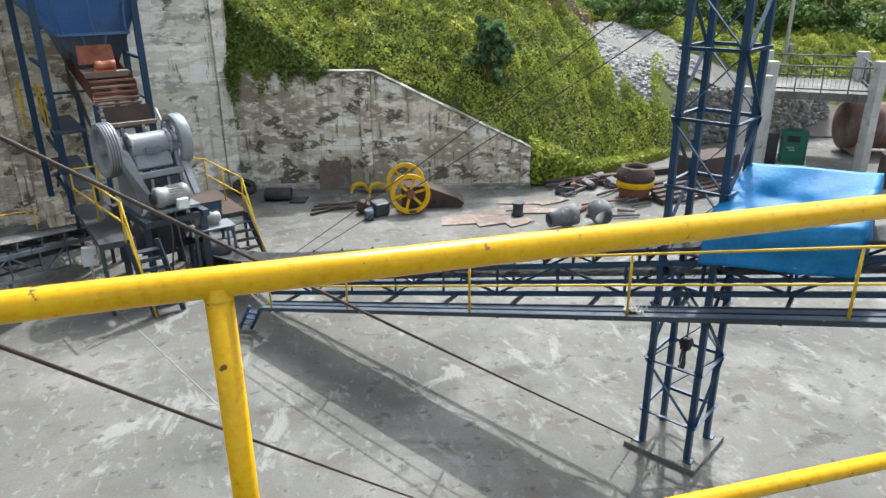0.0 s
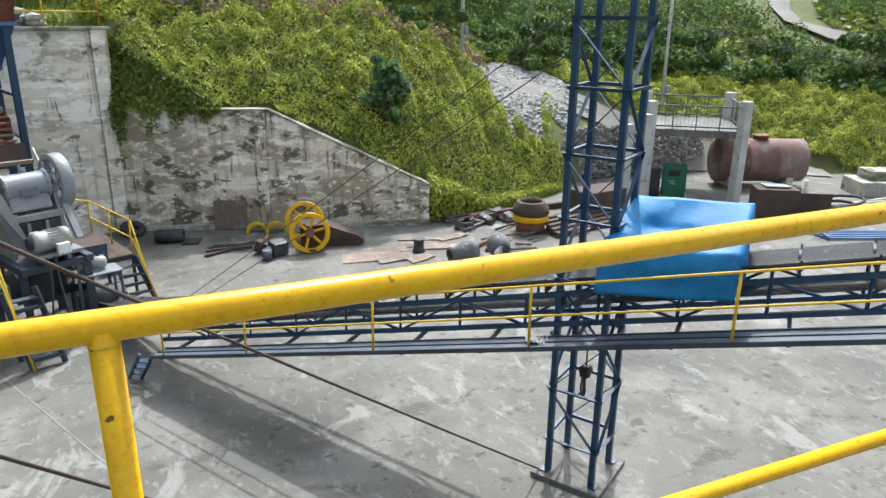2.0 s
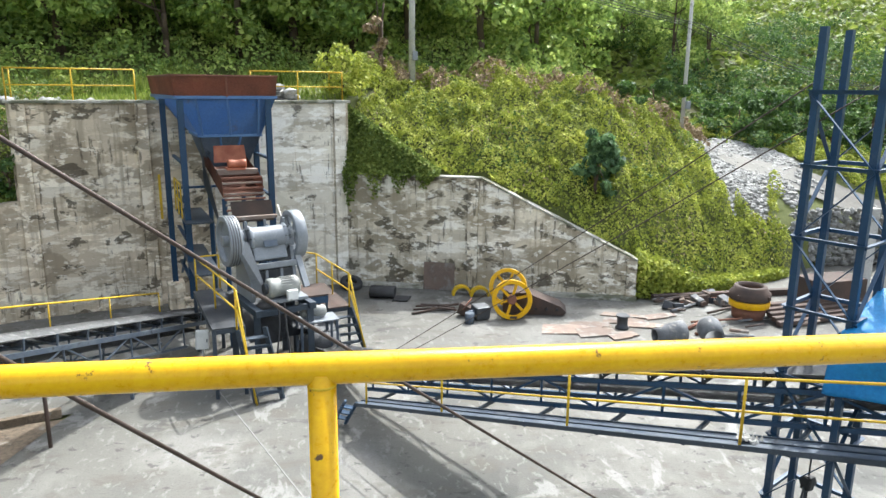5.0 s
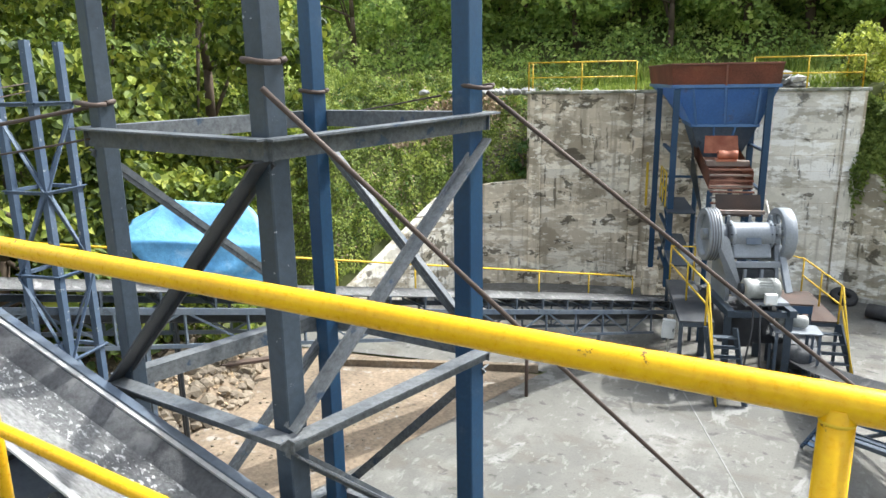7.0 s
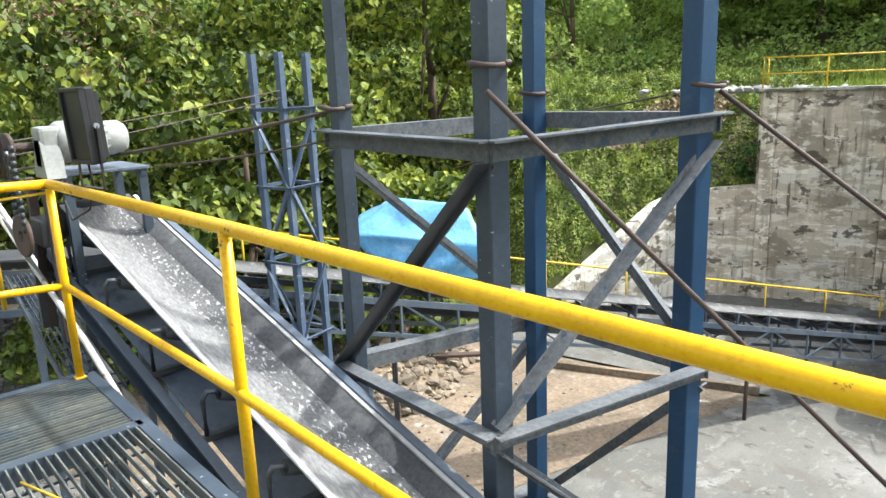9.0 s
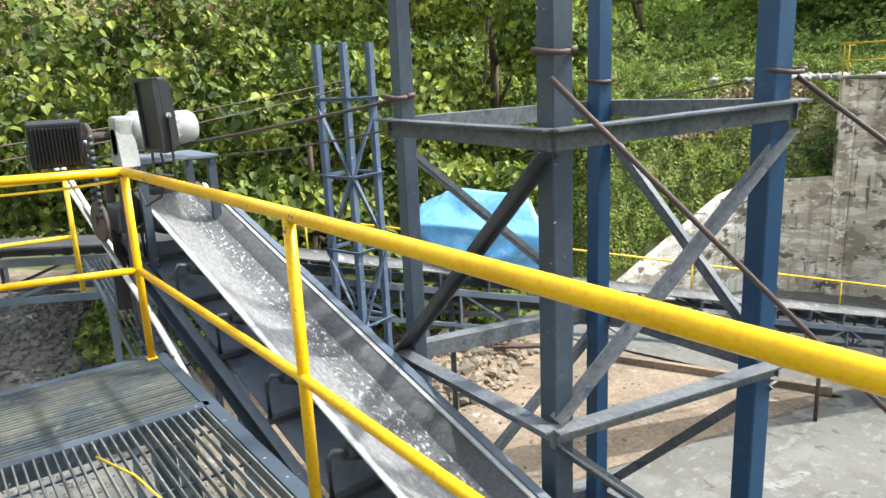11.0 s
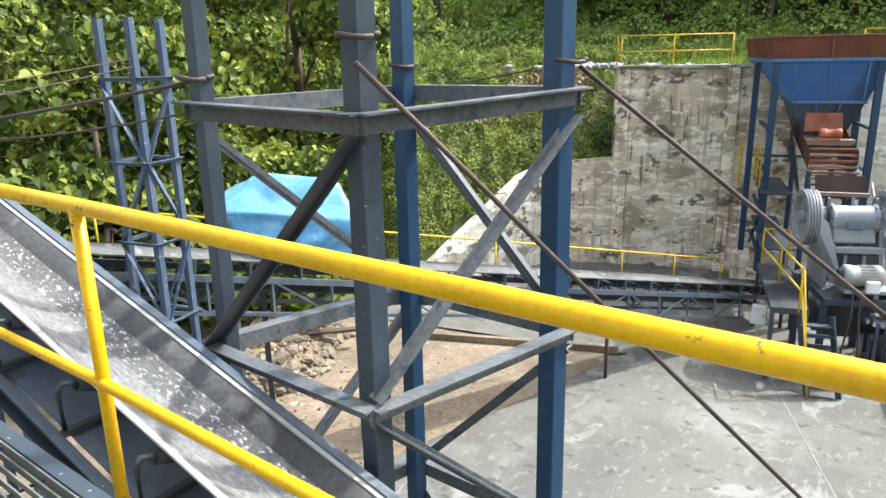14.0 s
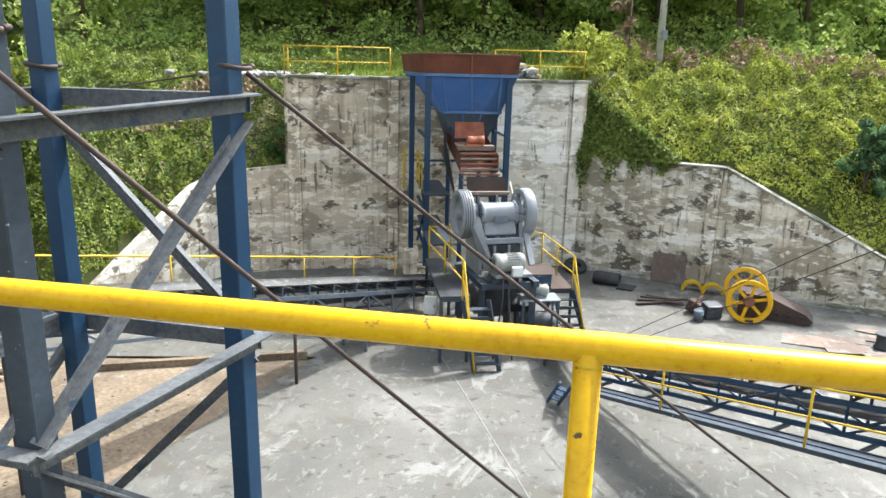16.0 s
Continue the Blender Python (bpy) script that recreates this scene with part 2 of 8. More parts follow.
M = {
    "slab": surface("slab_concrete", [
        ((0.137, 0.132, 0.116), 0, 0, 0, 0, 0, 0),
        ((0.081, 0.081, 0.074), (0.2, 0.2, 1), 8, 0.46, 0.62, 0.3, 0.85),
        ((0.190, 0.183, 0.165), (0.5, 0.3, 1), 9, 0.50, 0.62, 0.4, 0.8),
        ((0.106, 0.097, 0.079), (0.8, 1.3, 1), 10, 0.52, 0.62, 0.3, 0.7),
        ((0.27, 0.266, 0.25), (1.1, 0.6, 1), 12, 0.58, 0.63, 0.5, 0.6),
        ((0.053, 0.051, 0.047), (0.6, 0.9, 1), 12, 0.60, 0.66, 0.2, 0.6),
        ((0.056, 0.055, 0.049), (2.6, 3.4, 1), 11, 0.595, 0.64, 0.3, 0.7),
        ((0.25, 0.246, 0.23), (6.0, 3.0, 1), 10, 0.57, 0.63, 0.4, 0.4),
        ((0.063, 0.062, 0.056), (24, 24, 1), 6, 0.53, 0.70, 0, 0.45)], 0.8, 0.35),
    "wall": surface("cast_concrete", wall_layers((0.66, 0.565, 0.42), (0.84, 0.775, 0.64), (0.31, 0.255, 0.18), 0.012), 0.9, 0.4, vary=0.14),
    "wall_pale": surface("pale_cast_concrete", wall_layers((0.76, 0.715, 0.60), (0.92, 0.895, 0.82), (0.42, 0.375, 0.285), -0.006), 0.9, 0.4, vary=0.10),
    # wing wall: sunlight put into the colour as a paler base, under mould streaks
    "wall_white": surface("sunlit_tone_concrete", wall_layers((0.80, 0.75, 0.63), (0.92, 0.89, 0.80), (0.30, 0.255, 0.18), 0.026), 0.9, 0.4, vary=0.06),
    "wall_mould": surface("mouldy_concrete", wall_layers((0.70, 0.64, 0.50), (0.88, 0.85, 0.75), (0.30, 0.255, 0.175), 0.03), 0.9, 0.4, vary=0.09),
    "coping": surface("mossy_coping", [
        ((0.36, 0.35, 0.29), 0, 0, 0, 0, 0, 0),
        ((0.50, 0.48, 0.42), (1.3, 1.3, 1.3), 9, 0.50, 0.58, 0.1, 0.8),
        ((0.10, 0.105, 0.06), (1.1, 1.1, 2.0), 10, 0.50, 0.58, 0.1, 0.85),
        ((0.15, 0.14, 0.11), (12, 12, 12), 7, 0.52, 0.66, 0, 0.6)], 0.92, 0.4),
    "joint": mat("mortar_joint", (0.22, 0.215, 0.2), (0.15, 0.15, 0.138), 0.9, s1=2.5, s2=20, bump=0.2),
    "dirt": mat("earth", (0.23, 0.175, 0.12), (0.13, 0.10, 0.068), 0.95, s1=0.6, s2=12, c3=(0.27, 0.25, 0.215), s3=2, bump=0.5, grain=0.4),
    "soil": mat("slope_soil", (0.11, 0.125, 0.032), (0.07, 0.08, 0.024), 0.95, s1=0.7, s2=9, c3=(0.10, 0.075, 0.04), s3=0.8, cut=(0.6, 0.7), bump=0.5),
    "rock": mat("rubble_stone", (0.32, 0.315, 0.295), (0.2, 0.195, 0.18), 0.9, s1=2.0, s2=15, bump=0.4, island=0.3),
    "cobble": mat("river_stone", (0.21, 0.17, 0.12), (0.12, 0.098, 0.072), 0.85, s1=2.0, s2=15, bump=0.3, island=0.35),
    "gravel": mat("crushed_gravel", (0.17, 0.16, 0.14), (0.09, 0.085, 0.075), 0.95, s1=0.8, s2=40, bump=0.6, grain=0.45),
    "track": mat("dirt_road", (0.23, 0.22, 0.195), (0.16, 0.15, 0.13), 0.95, s1=0.4, s2=8, bump=0.3),
    "yellow": mat("yellow_paint", (0.69, 0.395, 0.002), (0.58, 0.31, 0.002), 0.30, s1=3.5, s2=60, c3=(0.10, 0.055, 0.02), cut=(0.65, 0.68), s3=17, bump=0.05, grain=0.12, spec=0.28),
    "yellow_old": mat("worn_yellow_paint", (0.62, 0.41, 0.012), (0.50, 0.32, 0.015), 0.55, s1=2.5, s2=40, c3=(0.16, 0.10, 0.05), cut=(0.62, 0.70), s3=9, bump=0.1),
    "navy": mat("navy_paint", (0.005, 0.032, 0.078), (0.010, 0.046, 0.098), 0.45, s1=1.6, s2=40, c3=(0.05, 0.075, 0.11), cut=(0.60, 0.80), s3=5, bump=0.08, spec=0.5),
    "navy_dusty": mat("dusty_navy_paint", (0.020, 0.031, 0.044), (0.046, 0.061, 0.079), 0.5, s1=1.4, s2=30, c3=(0.45, 0.47, 0.48), cut=(0.66, 0.70), s3=16, bump=0.1, spec=0.5, grain=0.25),
    "ring_steel": mat("dust_greyed_steel", (0.06, 0.068, 0.076), (0.115, 0.12, 0.122), 0.6, s1=2.2, s2=34, c3=(0.03, 0.05, 0.08), cut=(0.60, 0.66), s3=9, bump=0.12, spec=0.4, grain=0.45),
    "hop_blue": mat("hopper_blue_paint", (0.055, 0.125, 0.26), (0.08, 0.155, 0.29), 0.5, s1=1.0, s2=25, c3=(0.10, 0.09, 0.10), cut=(0.62, 0.75), s3=2.0, bump=0.08),
    "faded_blue": mat("faded_blue_paint", (0.042, 0.068, 0.11), (0.075, 0.10, 0.14), 0.55, s1=1.6, s2=35, c3=(0.30, 0.31, 0.31), cut=(0.62, 0.68), s3=10, bump=0.1),
    "belt_mid": mat("grey_belt_rubber", (0.27, 0.268, 0.26), (0.16, 0.16, 0.157), 0.8, s1=1.3, s2=40, c3=(0.42, 0.415, 0.40), cut=(0.55, 0.66), s3=6, bump=0.2, grain=0.4),
    "steel_blue": mat("dusty_blue_steel", (0.055, 0.075, 0.105), (0.115, 0.132, 0.15), 0.6, s1=1.5, s2=25, c3=(0.04, 0.05, 0.06), s3=4, bump=0.12),
    "steel_dark": mat("dark_steel", (0.035, 0.04, 0.047), (0.07, 0.072, 0.075), 0.5, metal=0.3, s1=2, s2=30, bump=0.1),
    "grey": mat("grey_machine_paint", (0.25, 0.268, 0.285), (0.18, 0.195, 0.21), 0.4, s1=1.5, s2=30, c3=(0.10, 0.10, 0.10), cut=(0.66, 0.74), s3=5, bump=0.06, spec=0.5),
    "white_box": mat("white_enamel", (0.80, 0.80, 0.76), (0.66, 0.66, 0.62), 0.45, s1=3, s2=40, c3=(0.35, 0.31, 0.25), cut=(0.64, 0.70), s3=8, bump=0.04),
    "white_paint": mat("white_machine_paint", (0.33, 0.335, 0.31), (0.21, 0.213, 0.195), 0.45, s1=2, s2=30, bump=0.05),
    "rust": mat("rusted_steel", (0.20, 0.085, 0.052), (0.13, 0.06, 0.04), 0.85, s1=1.2, s2=30, c3=(0.20, 0.10, 0.055), s3=4, bump=0.3, grain=0.3),
    "rust_dark": mat("dark_rusted_steel", (0.085, 0.055, 0.042), (0.05, 0.038, 0.032), 0.85, s1=1.5, s2=25, bump=0.3),
    "orange": mat("orange_paint", (0.46, 0.17, 0.09), (0.30, 0.09, 0.045), 0.55, s1=3, s2=30, bump=0.08),
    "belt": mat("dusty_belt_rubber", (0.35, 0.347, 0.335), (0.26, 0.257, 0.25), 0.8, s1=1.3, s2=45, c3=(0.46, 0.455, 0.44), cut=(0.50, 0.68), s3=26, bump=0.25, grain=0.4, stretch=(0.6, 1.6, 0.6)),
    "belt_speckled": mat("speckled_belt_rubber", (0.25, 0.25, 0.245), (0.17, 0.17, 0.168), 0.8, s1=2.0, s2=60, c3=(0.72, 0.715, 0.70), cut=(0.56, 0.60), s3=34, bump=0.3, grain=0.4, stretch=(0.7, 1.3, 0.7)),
    "belt_dark": mat("dark_belt_rubber", (0.13, 0.132, 0.135), (0.085, 0.087, 0.09), 0.75, s1=1.5, s2=35, c3=(0.24, 0.24, 0.235), cut=(0.55, 0.68), s3=3, bump=0.2, grain=0.35),
    "offcut": mat("dusty_scrap_plate", (0.21, 0.155, 0.12), (0.14, 0.105, 0.085), 0.85, s1=1.2, s2=25, c3=(0.24, 0.22, 0.195), cut=(0.5, 0.62), s3=2.5, bump=0.2, objvar=0.25),
    "mantle": mat("dull_cast_steel", (0.15, 0.155, 0.16), (0.09, 0.092, 0.095), 0.8, s1=2, s2=30, c3=(0.26, 0.25, 0.23), cut=(0.56, 0.66), s3=5, bump=0.25),
    "grating": mat("dirty_grating_paint", (0.125, 0.125, 0.10), (0.045, 0.062, 0.072), 0.6, s1=2.5, s2=30, c3=(0.20, 0.19, 0.15), cut=(0.56, 0.70), s3=6, bump=0.15, objvar=0.3),
    "rubber": mat("black_rubber", (0.022, 0.022, 0.023), (0.045, 0.045, 0.045), 0.75, s1=2, s2=30, bump=0.15),
    "tarp": mat("blue_tarpaulin", (0.026, 0.205, 0.44), (0.016, 0.14, 0.34), 0.5, s1=1.2, s2=18, c3=(0.10, 0.34, 0.60), cut=(0.6, 0.85), s3=2.5, bump=0.3, spec=0.2),
    "tarp_pale": mat("faded_blue_tarpaulin", (0.15, 0.36, 0.56), (0.09, 0.27, 0.48), 0.45, s1=1.2, s2=14, c3=(0.36, 0.52, 0.66), cut=(0.55, 0.75), s3=3.0, bump=0.4, spec=0.25),
    "rope": mat("weathered_steel_rope", (0.055, 0.038, 0.030), (0.085, 0.062, 0.05), 0.65, metal=0.3, s1=3, s2=60, bump=0.2),
    "wire": mat("thin_wire", (0.03, 0.03, 0.03), (0.05, 0.05, 0.05), 0.6, bump=0),
    "pipe_white": mat("worn_white_pipe", (0.55, 0.53, 0.48), (0.42, 0.38, 0.32), 0.6, s1=2, s2=30, c3=(0.22, 0.12, 0.07), cut=(0.58, 0.66), s3=7, bump=0.1),
    "green": mat("green_machine_paint", (0.015, 0.13, 0.075), (0.02, 0.10, 0.06), 0.45, s1=1.5, s2=30, bump=0.05),
    "tank": mat("rusty_tank_steel", (0.16, 0.075, 0.06), (0.21, 0.15, 0.125), 0.7, s1=0.8, s2=20, c3=(0.26, 0.24, 0.22), cut=(0.55, 0.68), s3=1.6, bump=0.15, stretch=(1, 1, 0.5)),
    "post_con": mat("precast_concrete", (0.50, 0.49, 0.46), (0.38, 0.37, 0.34), 0.85, s1=1.5, s2=20, c3=(0.2, 0.19, 0.17), s3=3, bump=0.2),
    "bark": mat("bark", (0.12, 0.085, 0.055), (0.07, 0.05, 0.035), 0.9, s1=3, s2=20, bump=0.5, stretch=(1, 1, 0.3)),
    "dry": mat("dry_leaf", (0.36, 0.265, 0.155), (0.25, 0.185, 0.115), 0.8, s1=3, s2=20, bump=0, island=0.35),
    "glass_dark": mat("lamp_glass", (0.012, 0.012, 0.013), (0.018, 0.018, 0.02), 0.4, bump=0),
    "black": mat("black_housing", (0.012, 0.012, 0.013), (0.02, 0.02, 0.02), 0.5, s1=3, s2=40, bump=0.05),
    "creeper": leaf_mat("creeper_leaf", (0.17, 0.205, 0.03), (0.37, 0.42, 0.06), (0.58, 0.58, 0.12), s1=0.9),
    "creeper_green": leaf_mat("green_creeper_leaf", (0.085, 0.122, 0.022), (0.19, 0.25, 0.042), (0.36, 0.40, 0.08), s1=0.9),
    "hanging": leaf_mat("hanging_creeper_leaf", (0.075, 0.11, 0.022), (0.165, 0.225, 0.042), (0.32, 0.37, 0.085)),
    "forest": leaf_mat("forest_leaf", (0.14, 0.22, 0.052), (0.36, 0.47, 0.115), (0.62, 0.68, 0.20), s1=0.3, trans=0.4),
    "broad": leaf_mat("broad_leaf", (0.021, 0.037, 0.006), (0.090, 0.128, 0.016), (0.275, 0.295, 0.044), s1=0.9, trans=0.25),
    "sapling": leaf_mat("sapling_leaf", (0.035, 0.075, 0.03), (0.095, 0.175, 0.065), (0.20, 0.30, 0.12), s1=1.2),
    "broad_bright": leaf_mat("bright_broad_leaf", (0.030, 0.052, 0.008), (0.145, 0.195, 0.024), (0.40, 0.42, 0.065), s1=0.9, trans=0.35),
    "shrub": leaf_mat("shrub_leaf", (0.036, 0.075, 0.021), (0.085, 0.155, 0.036), (0.17, 0.255, 0.062), s1=0.6),
    "grass": leaf_mat("grass_blade", (0.10, 0.15, 0.022), (0.20, 0.265, 0.042), (0.33, 0.365, 0.085), s1=0.5),
    "bloom": leaf_mat("pink_seed_head", (0.16, 0.09, 0.06), (0.25, 0.14, 0.10), (0.36, 0.22, 0.16), s1=1.0),
}


# ---- building helpers ----
def frame_z(p, q, up=(0, 0, 1)):
    """A frame at p with z towards q and x kept level."""
    p, q = Vector(p), Vector(q)
    z = (q - p).normalized()
    x = Vector(up).cross(z)
    x = Vector((1, 0, 0)) if x.length < 1e-4 else x.normalized()
    y = z.cross(x)
    m = Matrix((x, y, z)).transposed().to_4x4()
    m.translation = p
    return m, (q - p).length


def b_new(*parts):
    """One bmesh out of several."""
    bm = bmesh.new()
    for b in parts:
        me = bpy.data.meshes.new("tmp")
        b.to_mesh(me)
        bm.from_mesh(me)
        bpy.data.meshes.remove(me)
        b.free()
    return bm


def box(m, sx, sy, sz, bevel=0.0):
    """A box with its centre at m."""
    bm = bmesh.new()
    bmesh.ops.create_cube(bm, size=1)
    bmesh.ops.scale(bm, vec=(sx, sy, sz), verts=bm.verts)
    if bevel:
        bmesh.ops.bevel(bm, geom=bm.edges[:], offset=bevel, segments=2, affect="EDGES", profile=0.6)
    bmesh.ops.transform(bm, matrix=m if isinstance(m, Matrix) else Matrix.Translation(m), verts=bm.verts)
    return bm


def beam(p, q, w, h, bevel=0.0, up=(0, 0, 1)):
    m, l = frame_z(p, q, up)
    return box(m @ pose(0, 0, l / 2), w, h, l, bevel)


def tube(p, q, r, seg=12, r2=None, cap=True):
    m, l = frame_z(p, q)
    bm = bmesh.new()
    bmesh.ops.create_cone(bm, cap_ends=cap, segments=seg, radius1=r, radius2=r if r2 is None else r2, depth=l)
    bmesh.ops.transform(bm, matrix=m @ pose(0, 0, l / 2), verts=bm.verts)
    for f in bm.faces:
        f.smooth = len(f.verts) == 4
    return bm


def extrude(outline, m, depth):
    """A closed outline in the frame m's xy plane, thickened along its z."""
    bm = bmesh.new()
    lo = [bm.verts.new(m @ Vector((x, y, 0))) for x, y in outline]
    hi = [bm.verts.new(m @ Vector((x, y, depth))) for x, y in outline]
    n = len(outline)
    bm.faces.new(lo[::-1])
    bm.faces.new(hi)
    for i in range(n):
        bm.faces.new((lo[i], lo[(i + 1) % n], hi[(i + 1) % n], hi[i]))
    bmesh.ops.recalc_face_normals(bm, faces=bm.faces[:])
    return bm


def channel(p, q, h=0.12, w=0.05, t=0.008, side=1, up=(0, 0, 1)):
    m, l = frame_z(p, q, up)
    pts = [(0, -h / 2), (w, -h / 2), (w, -h / 2 + t), (t, -h / 2 + t), (t, h / 2 - t), (w, h / 2 - t), (w, h / 2), (0, h / 2)]
    return extrude([(x * side, y) for x, y in pts], m, l)


def path_tube(points, r, seg=8):
    """A round bar along a run of points."""
    pts = [Vector(p) for p in points]
    bm = bmesh.new()
    rings = []
    for i, p in enumerate(pts):
        d = (pts[min(i + 1, len(pts) - 1)] - pts[max(i - 1, 0)]).normalized()
        x = d.cross(Vector((0, 0, 1)))
        x = Vector((1, 0, 0)) if x.length < 1e-3 else x.normalized()
        y = d.cross(x)
        rings.append([bm.verts.new(p + r * (math.cos(k * 2 * math.pi / seg) * x + math.sin(k * 2 * math.pi / seg) * y)) for k in range(seg)])
    for a, b in zip(rings, rings[1:]):
        for k in range(seg):
            bm.faces.new((a[k], a[(k + 1) % seg], b[(k + 1) % seg], b[k])).smooth = True
    bm.faces.new(rings[0][::-1])
    bm.faces.new(rings[-1])
    bmesh.ops.recalc_face_normals(bm, faces=bm.faces[:])
    return bm


def lathe(profile, m, seg=32, smooth=True):
    """A profile of (radius, height) turned about the frame m's z."""
    bm = bmesh.new()
    rings = [[bm.verts.new(m @ Vector((r * math.cos(k * 2 * math.pi / seg), r * math.sin(k * 2 * math.pi / seg), h))) for k in range(seg)] for r, h in profile]
    flank = [abs(q[0] - p[0]) < 2.5 * abs(q[1] - p[1]) for p, q in zip(profile, profile[1:])]
    for i, (a, b) in enumerate(zip(rings, rings[1:])):
        for k in range(seg):
            bm.faces.new((a[k], a[(k + 1) % seg], b[(k + 1) % seg], b[k])).smooth = smooth and flank[i]
    closed = profile[0] == profile[-1]
    if profile[0][0] > 1e-4 and not closed:
        bm.faces.new(rings[0][::-1])
    if profile[-1][0] > 1e-4 and not closed:
        bm.faces.new(rings[-1])
    bmesh.ops.remove_doubles(bm, verts=bm.verts, dist=1e-5)
    bmesh.ops.recalc_face_normals(bm, faces=bm.faces[:])
    return bm


def ring(m, r_out, r_in, depth, seg=40):
    h = depth / 2
    c = min(0.012, depth / 4)
    return lathe([(r_in, -h), (r_out - c, -h), (r_out, -h + c), (r_out, h - c), (r_out - c, h), (r_in, h), (r_in, -h)], m, seg)


class Thing:
    """A top-level thing: an Empty at its base; parts are given in world coordinates."""

    def __init__(self, name, label, category, base, group="", kind=""):
        self.ob = tagged(new(name), label, category, group, kind)
        self.ob.empty_display_size = 0.2
        self.m = base if isinstance(base, Matrix) else Matrix.Translation(base)
        self.ob.matrix_basis = self.m
        self.inv = self.m.inverted()

    def part(self, name, bm, material, label="", under=None):
        bm.transform(self.inv)
        return part(name, bm, material, under or self.ob, label)


def part(name, bm, material, parent, label=""):
    me = bpy.data.meshes.new(name)
    bm.to_mesh(me)
    bm.free()
    me.materials.append(M[material])
    ob = new(name, me)
    ob.parent = parent
    if label:
        ob["label"] = label
    return ob


def solid(name, bm, material, label="", category="", group="", kind=""):
    """A thing or a piece of the setting that is one mesh."""
    me = bpy.data.meshes.new(name)
    bm.to_mesh(me)
    bm.free()
    me.materials.append(M[material])
    return tagged(new(name, me), label, category, group, kind)


def mesh_np(name, verts, faces, material, parent=None, label="", category="", kind="", smooth=False):
    me = bpy.data.meshes.new(name)
    me.from_pydata(np.asarray(verts).tolist(), [], np.asarray(faces).tolist())
    if smooth:
        me.polygons.foreach_set("use_smooth", np.ones(len(me.polygons), bool))
    me.materials.append(M[material])
    me.update()
    ob = tagged(new(name, me), label, category, "", kind)
    if parent:
        ob.parent = parent
    return ob


rng = np.random.default_rng(7)


def unit(v):
    return v / np.maximum(np.linalg.norm(v, axis=1, keepdims=True), 1e-9)


def swell(x, y, scale, seed):
    """Uneven lumps between 0 and 1: many plane waves of about one length."""
    r = np.random.default_rng(seed)
    v = np.zeros(np.shape(x))
    for _ in range(14):
        an, k, ph = r.uniform(0, 2 * math.pi), 2 * math.pi / scale * r.uniform(0.55, 1.7), r.uniform(0, 6.28)
        v = v + np.sin((np.cos(an) * x + np.sin(an) * y) * k + ph)
    return np.clip(0.5 + v / 9.0, 0, 1)


def oval_leaves(points, normals, size, spread=0.5, droop=0.0):
    """Broad pointed leaves folded along the midrib, two faces each."""
    n = len(points)
    nn = unit(normals + spread * rng.normal(size=(n, 3)))
    a = np.cross(nn, rng.normal(size=(n, 3)))
    a = unit(unit(a) - np.array([0, 0, droop]))
    b = unit(np.cross(nn, a))
    up = np.cross(a, b)
    L = (size * rng.uniform(0.55, 1.3, n))[:, None]
    row = lambda along, side, rise: points + a * L * along + b * L * side + up * L * rise
    v = np.stack([row(-0.42, 0, 0), row(-0.3, 0.34, 0.10), row(0.12, 0.36, 0.10), row(0.58, 0, -0.04), row(0.12, -0.36, 0.10), row(-0.3, -0.34, 0.10)], 1).reshape(-1, 3)
    i = np.arange(n) * 6
    return v, np.concatenate([np.stack([i, i + 1, i + 2, i + 3], 1), np.stack([i, i + 3, i + 4, i + 5], 1)])


def leaf_cloud(points, normals, size, spread=0.6, droop=0.0):
    """Folded leaves: one at each point, facing about its normal."""
    n = len(points)
    nn = unit(normals + spread * rng.normal(size=(n, 3)))
    a = unit(np.cross(nn, rng.normal(size=(n, 3))))
    a[:, 2] -= droop
    a = unit(a)
    b = unit(np.cross(nn, a))
    L = (size * rng.uniform(0.6, 1.35, n))[:, None]
    up = nn * L * 0.14
    v = np.stack([points - a * L * 0.5, points + b * L * 0.36 + up - a * L * 0.1, points + a * L * 0.5, points - b * L * 0.36 + up - a * L * 0.1], 1).reshape(-1, 3)
    i = np.arange(n) * 4
    return v, np.concatenate([np.stack([i, i + 1, i + 2], 1), np.stack([i, i + 2, i + 3], 1)])


def stones(points, size, flat=0.7):
    """Irregular faceted stones, joined."""
    base = bmesh.new()
    bmesh.ops.create_icosphere(base, subdivisions=1, radius=0.5)
    bv = np.array([v.co[:] for v in base.verts])
    bf = np.array([[v.index for v in f.verts] for f in base.faces])
    base.free()
    vs, fs = [], []
    for k, p in enumerate(points):
        s = size * rng.uniform(0.45, 1.4)
        q = bv * rng.uniform(0.75, 1.2, (len(bv), 1)) * (s * np.array([rng.uniform(0.8, 1.3), rng.uniform(0.8, 1.2), flat * rng.uniform(0.7, 1.2)]))
        c, sn = math.cos(k * 2.4), math.sin(k * 2.4)
        q = q @ np.array([[c, sn, 0], [-sn, c, 0], [0, 0, 1]])
        fs.append(bf + len(vs) * len(bv))
        vs.append(q + p)
    return np.concatenate(vs), np.concatenate(fs)


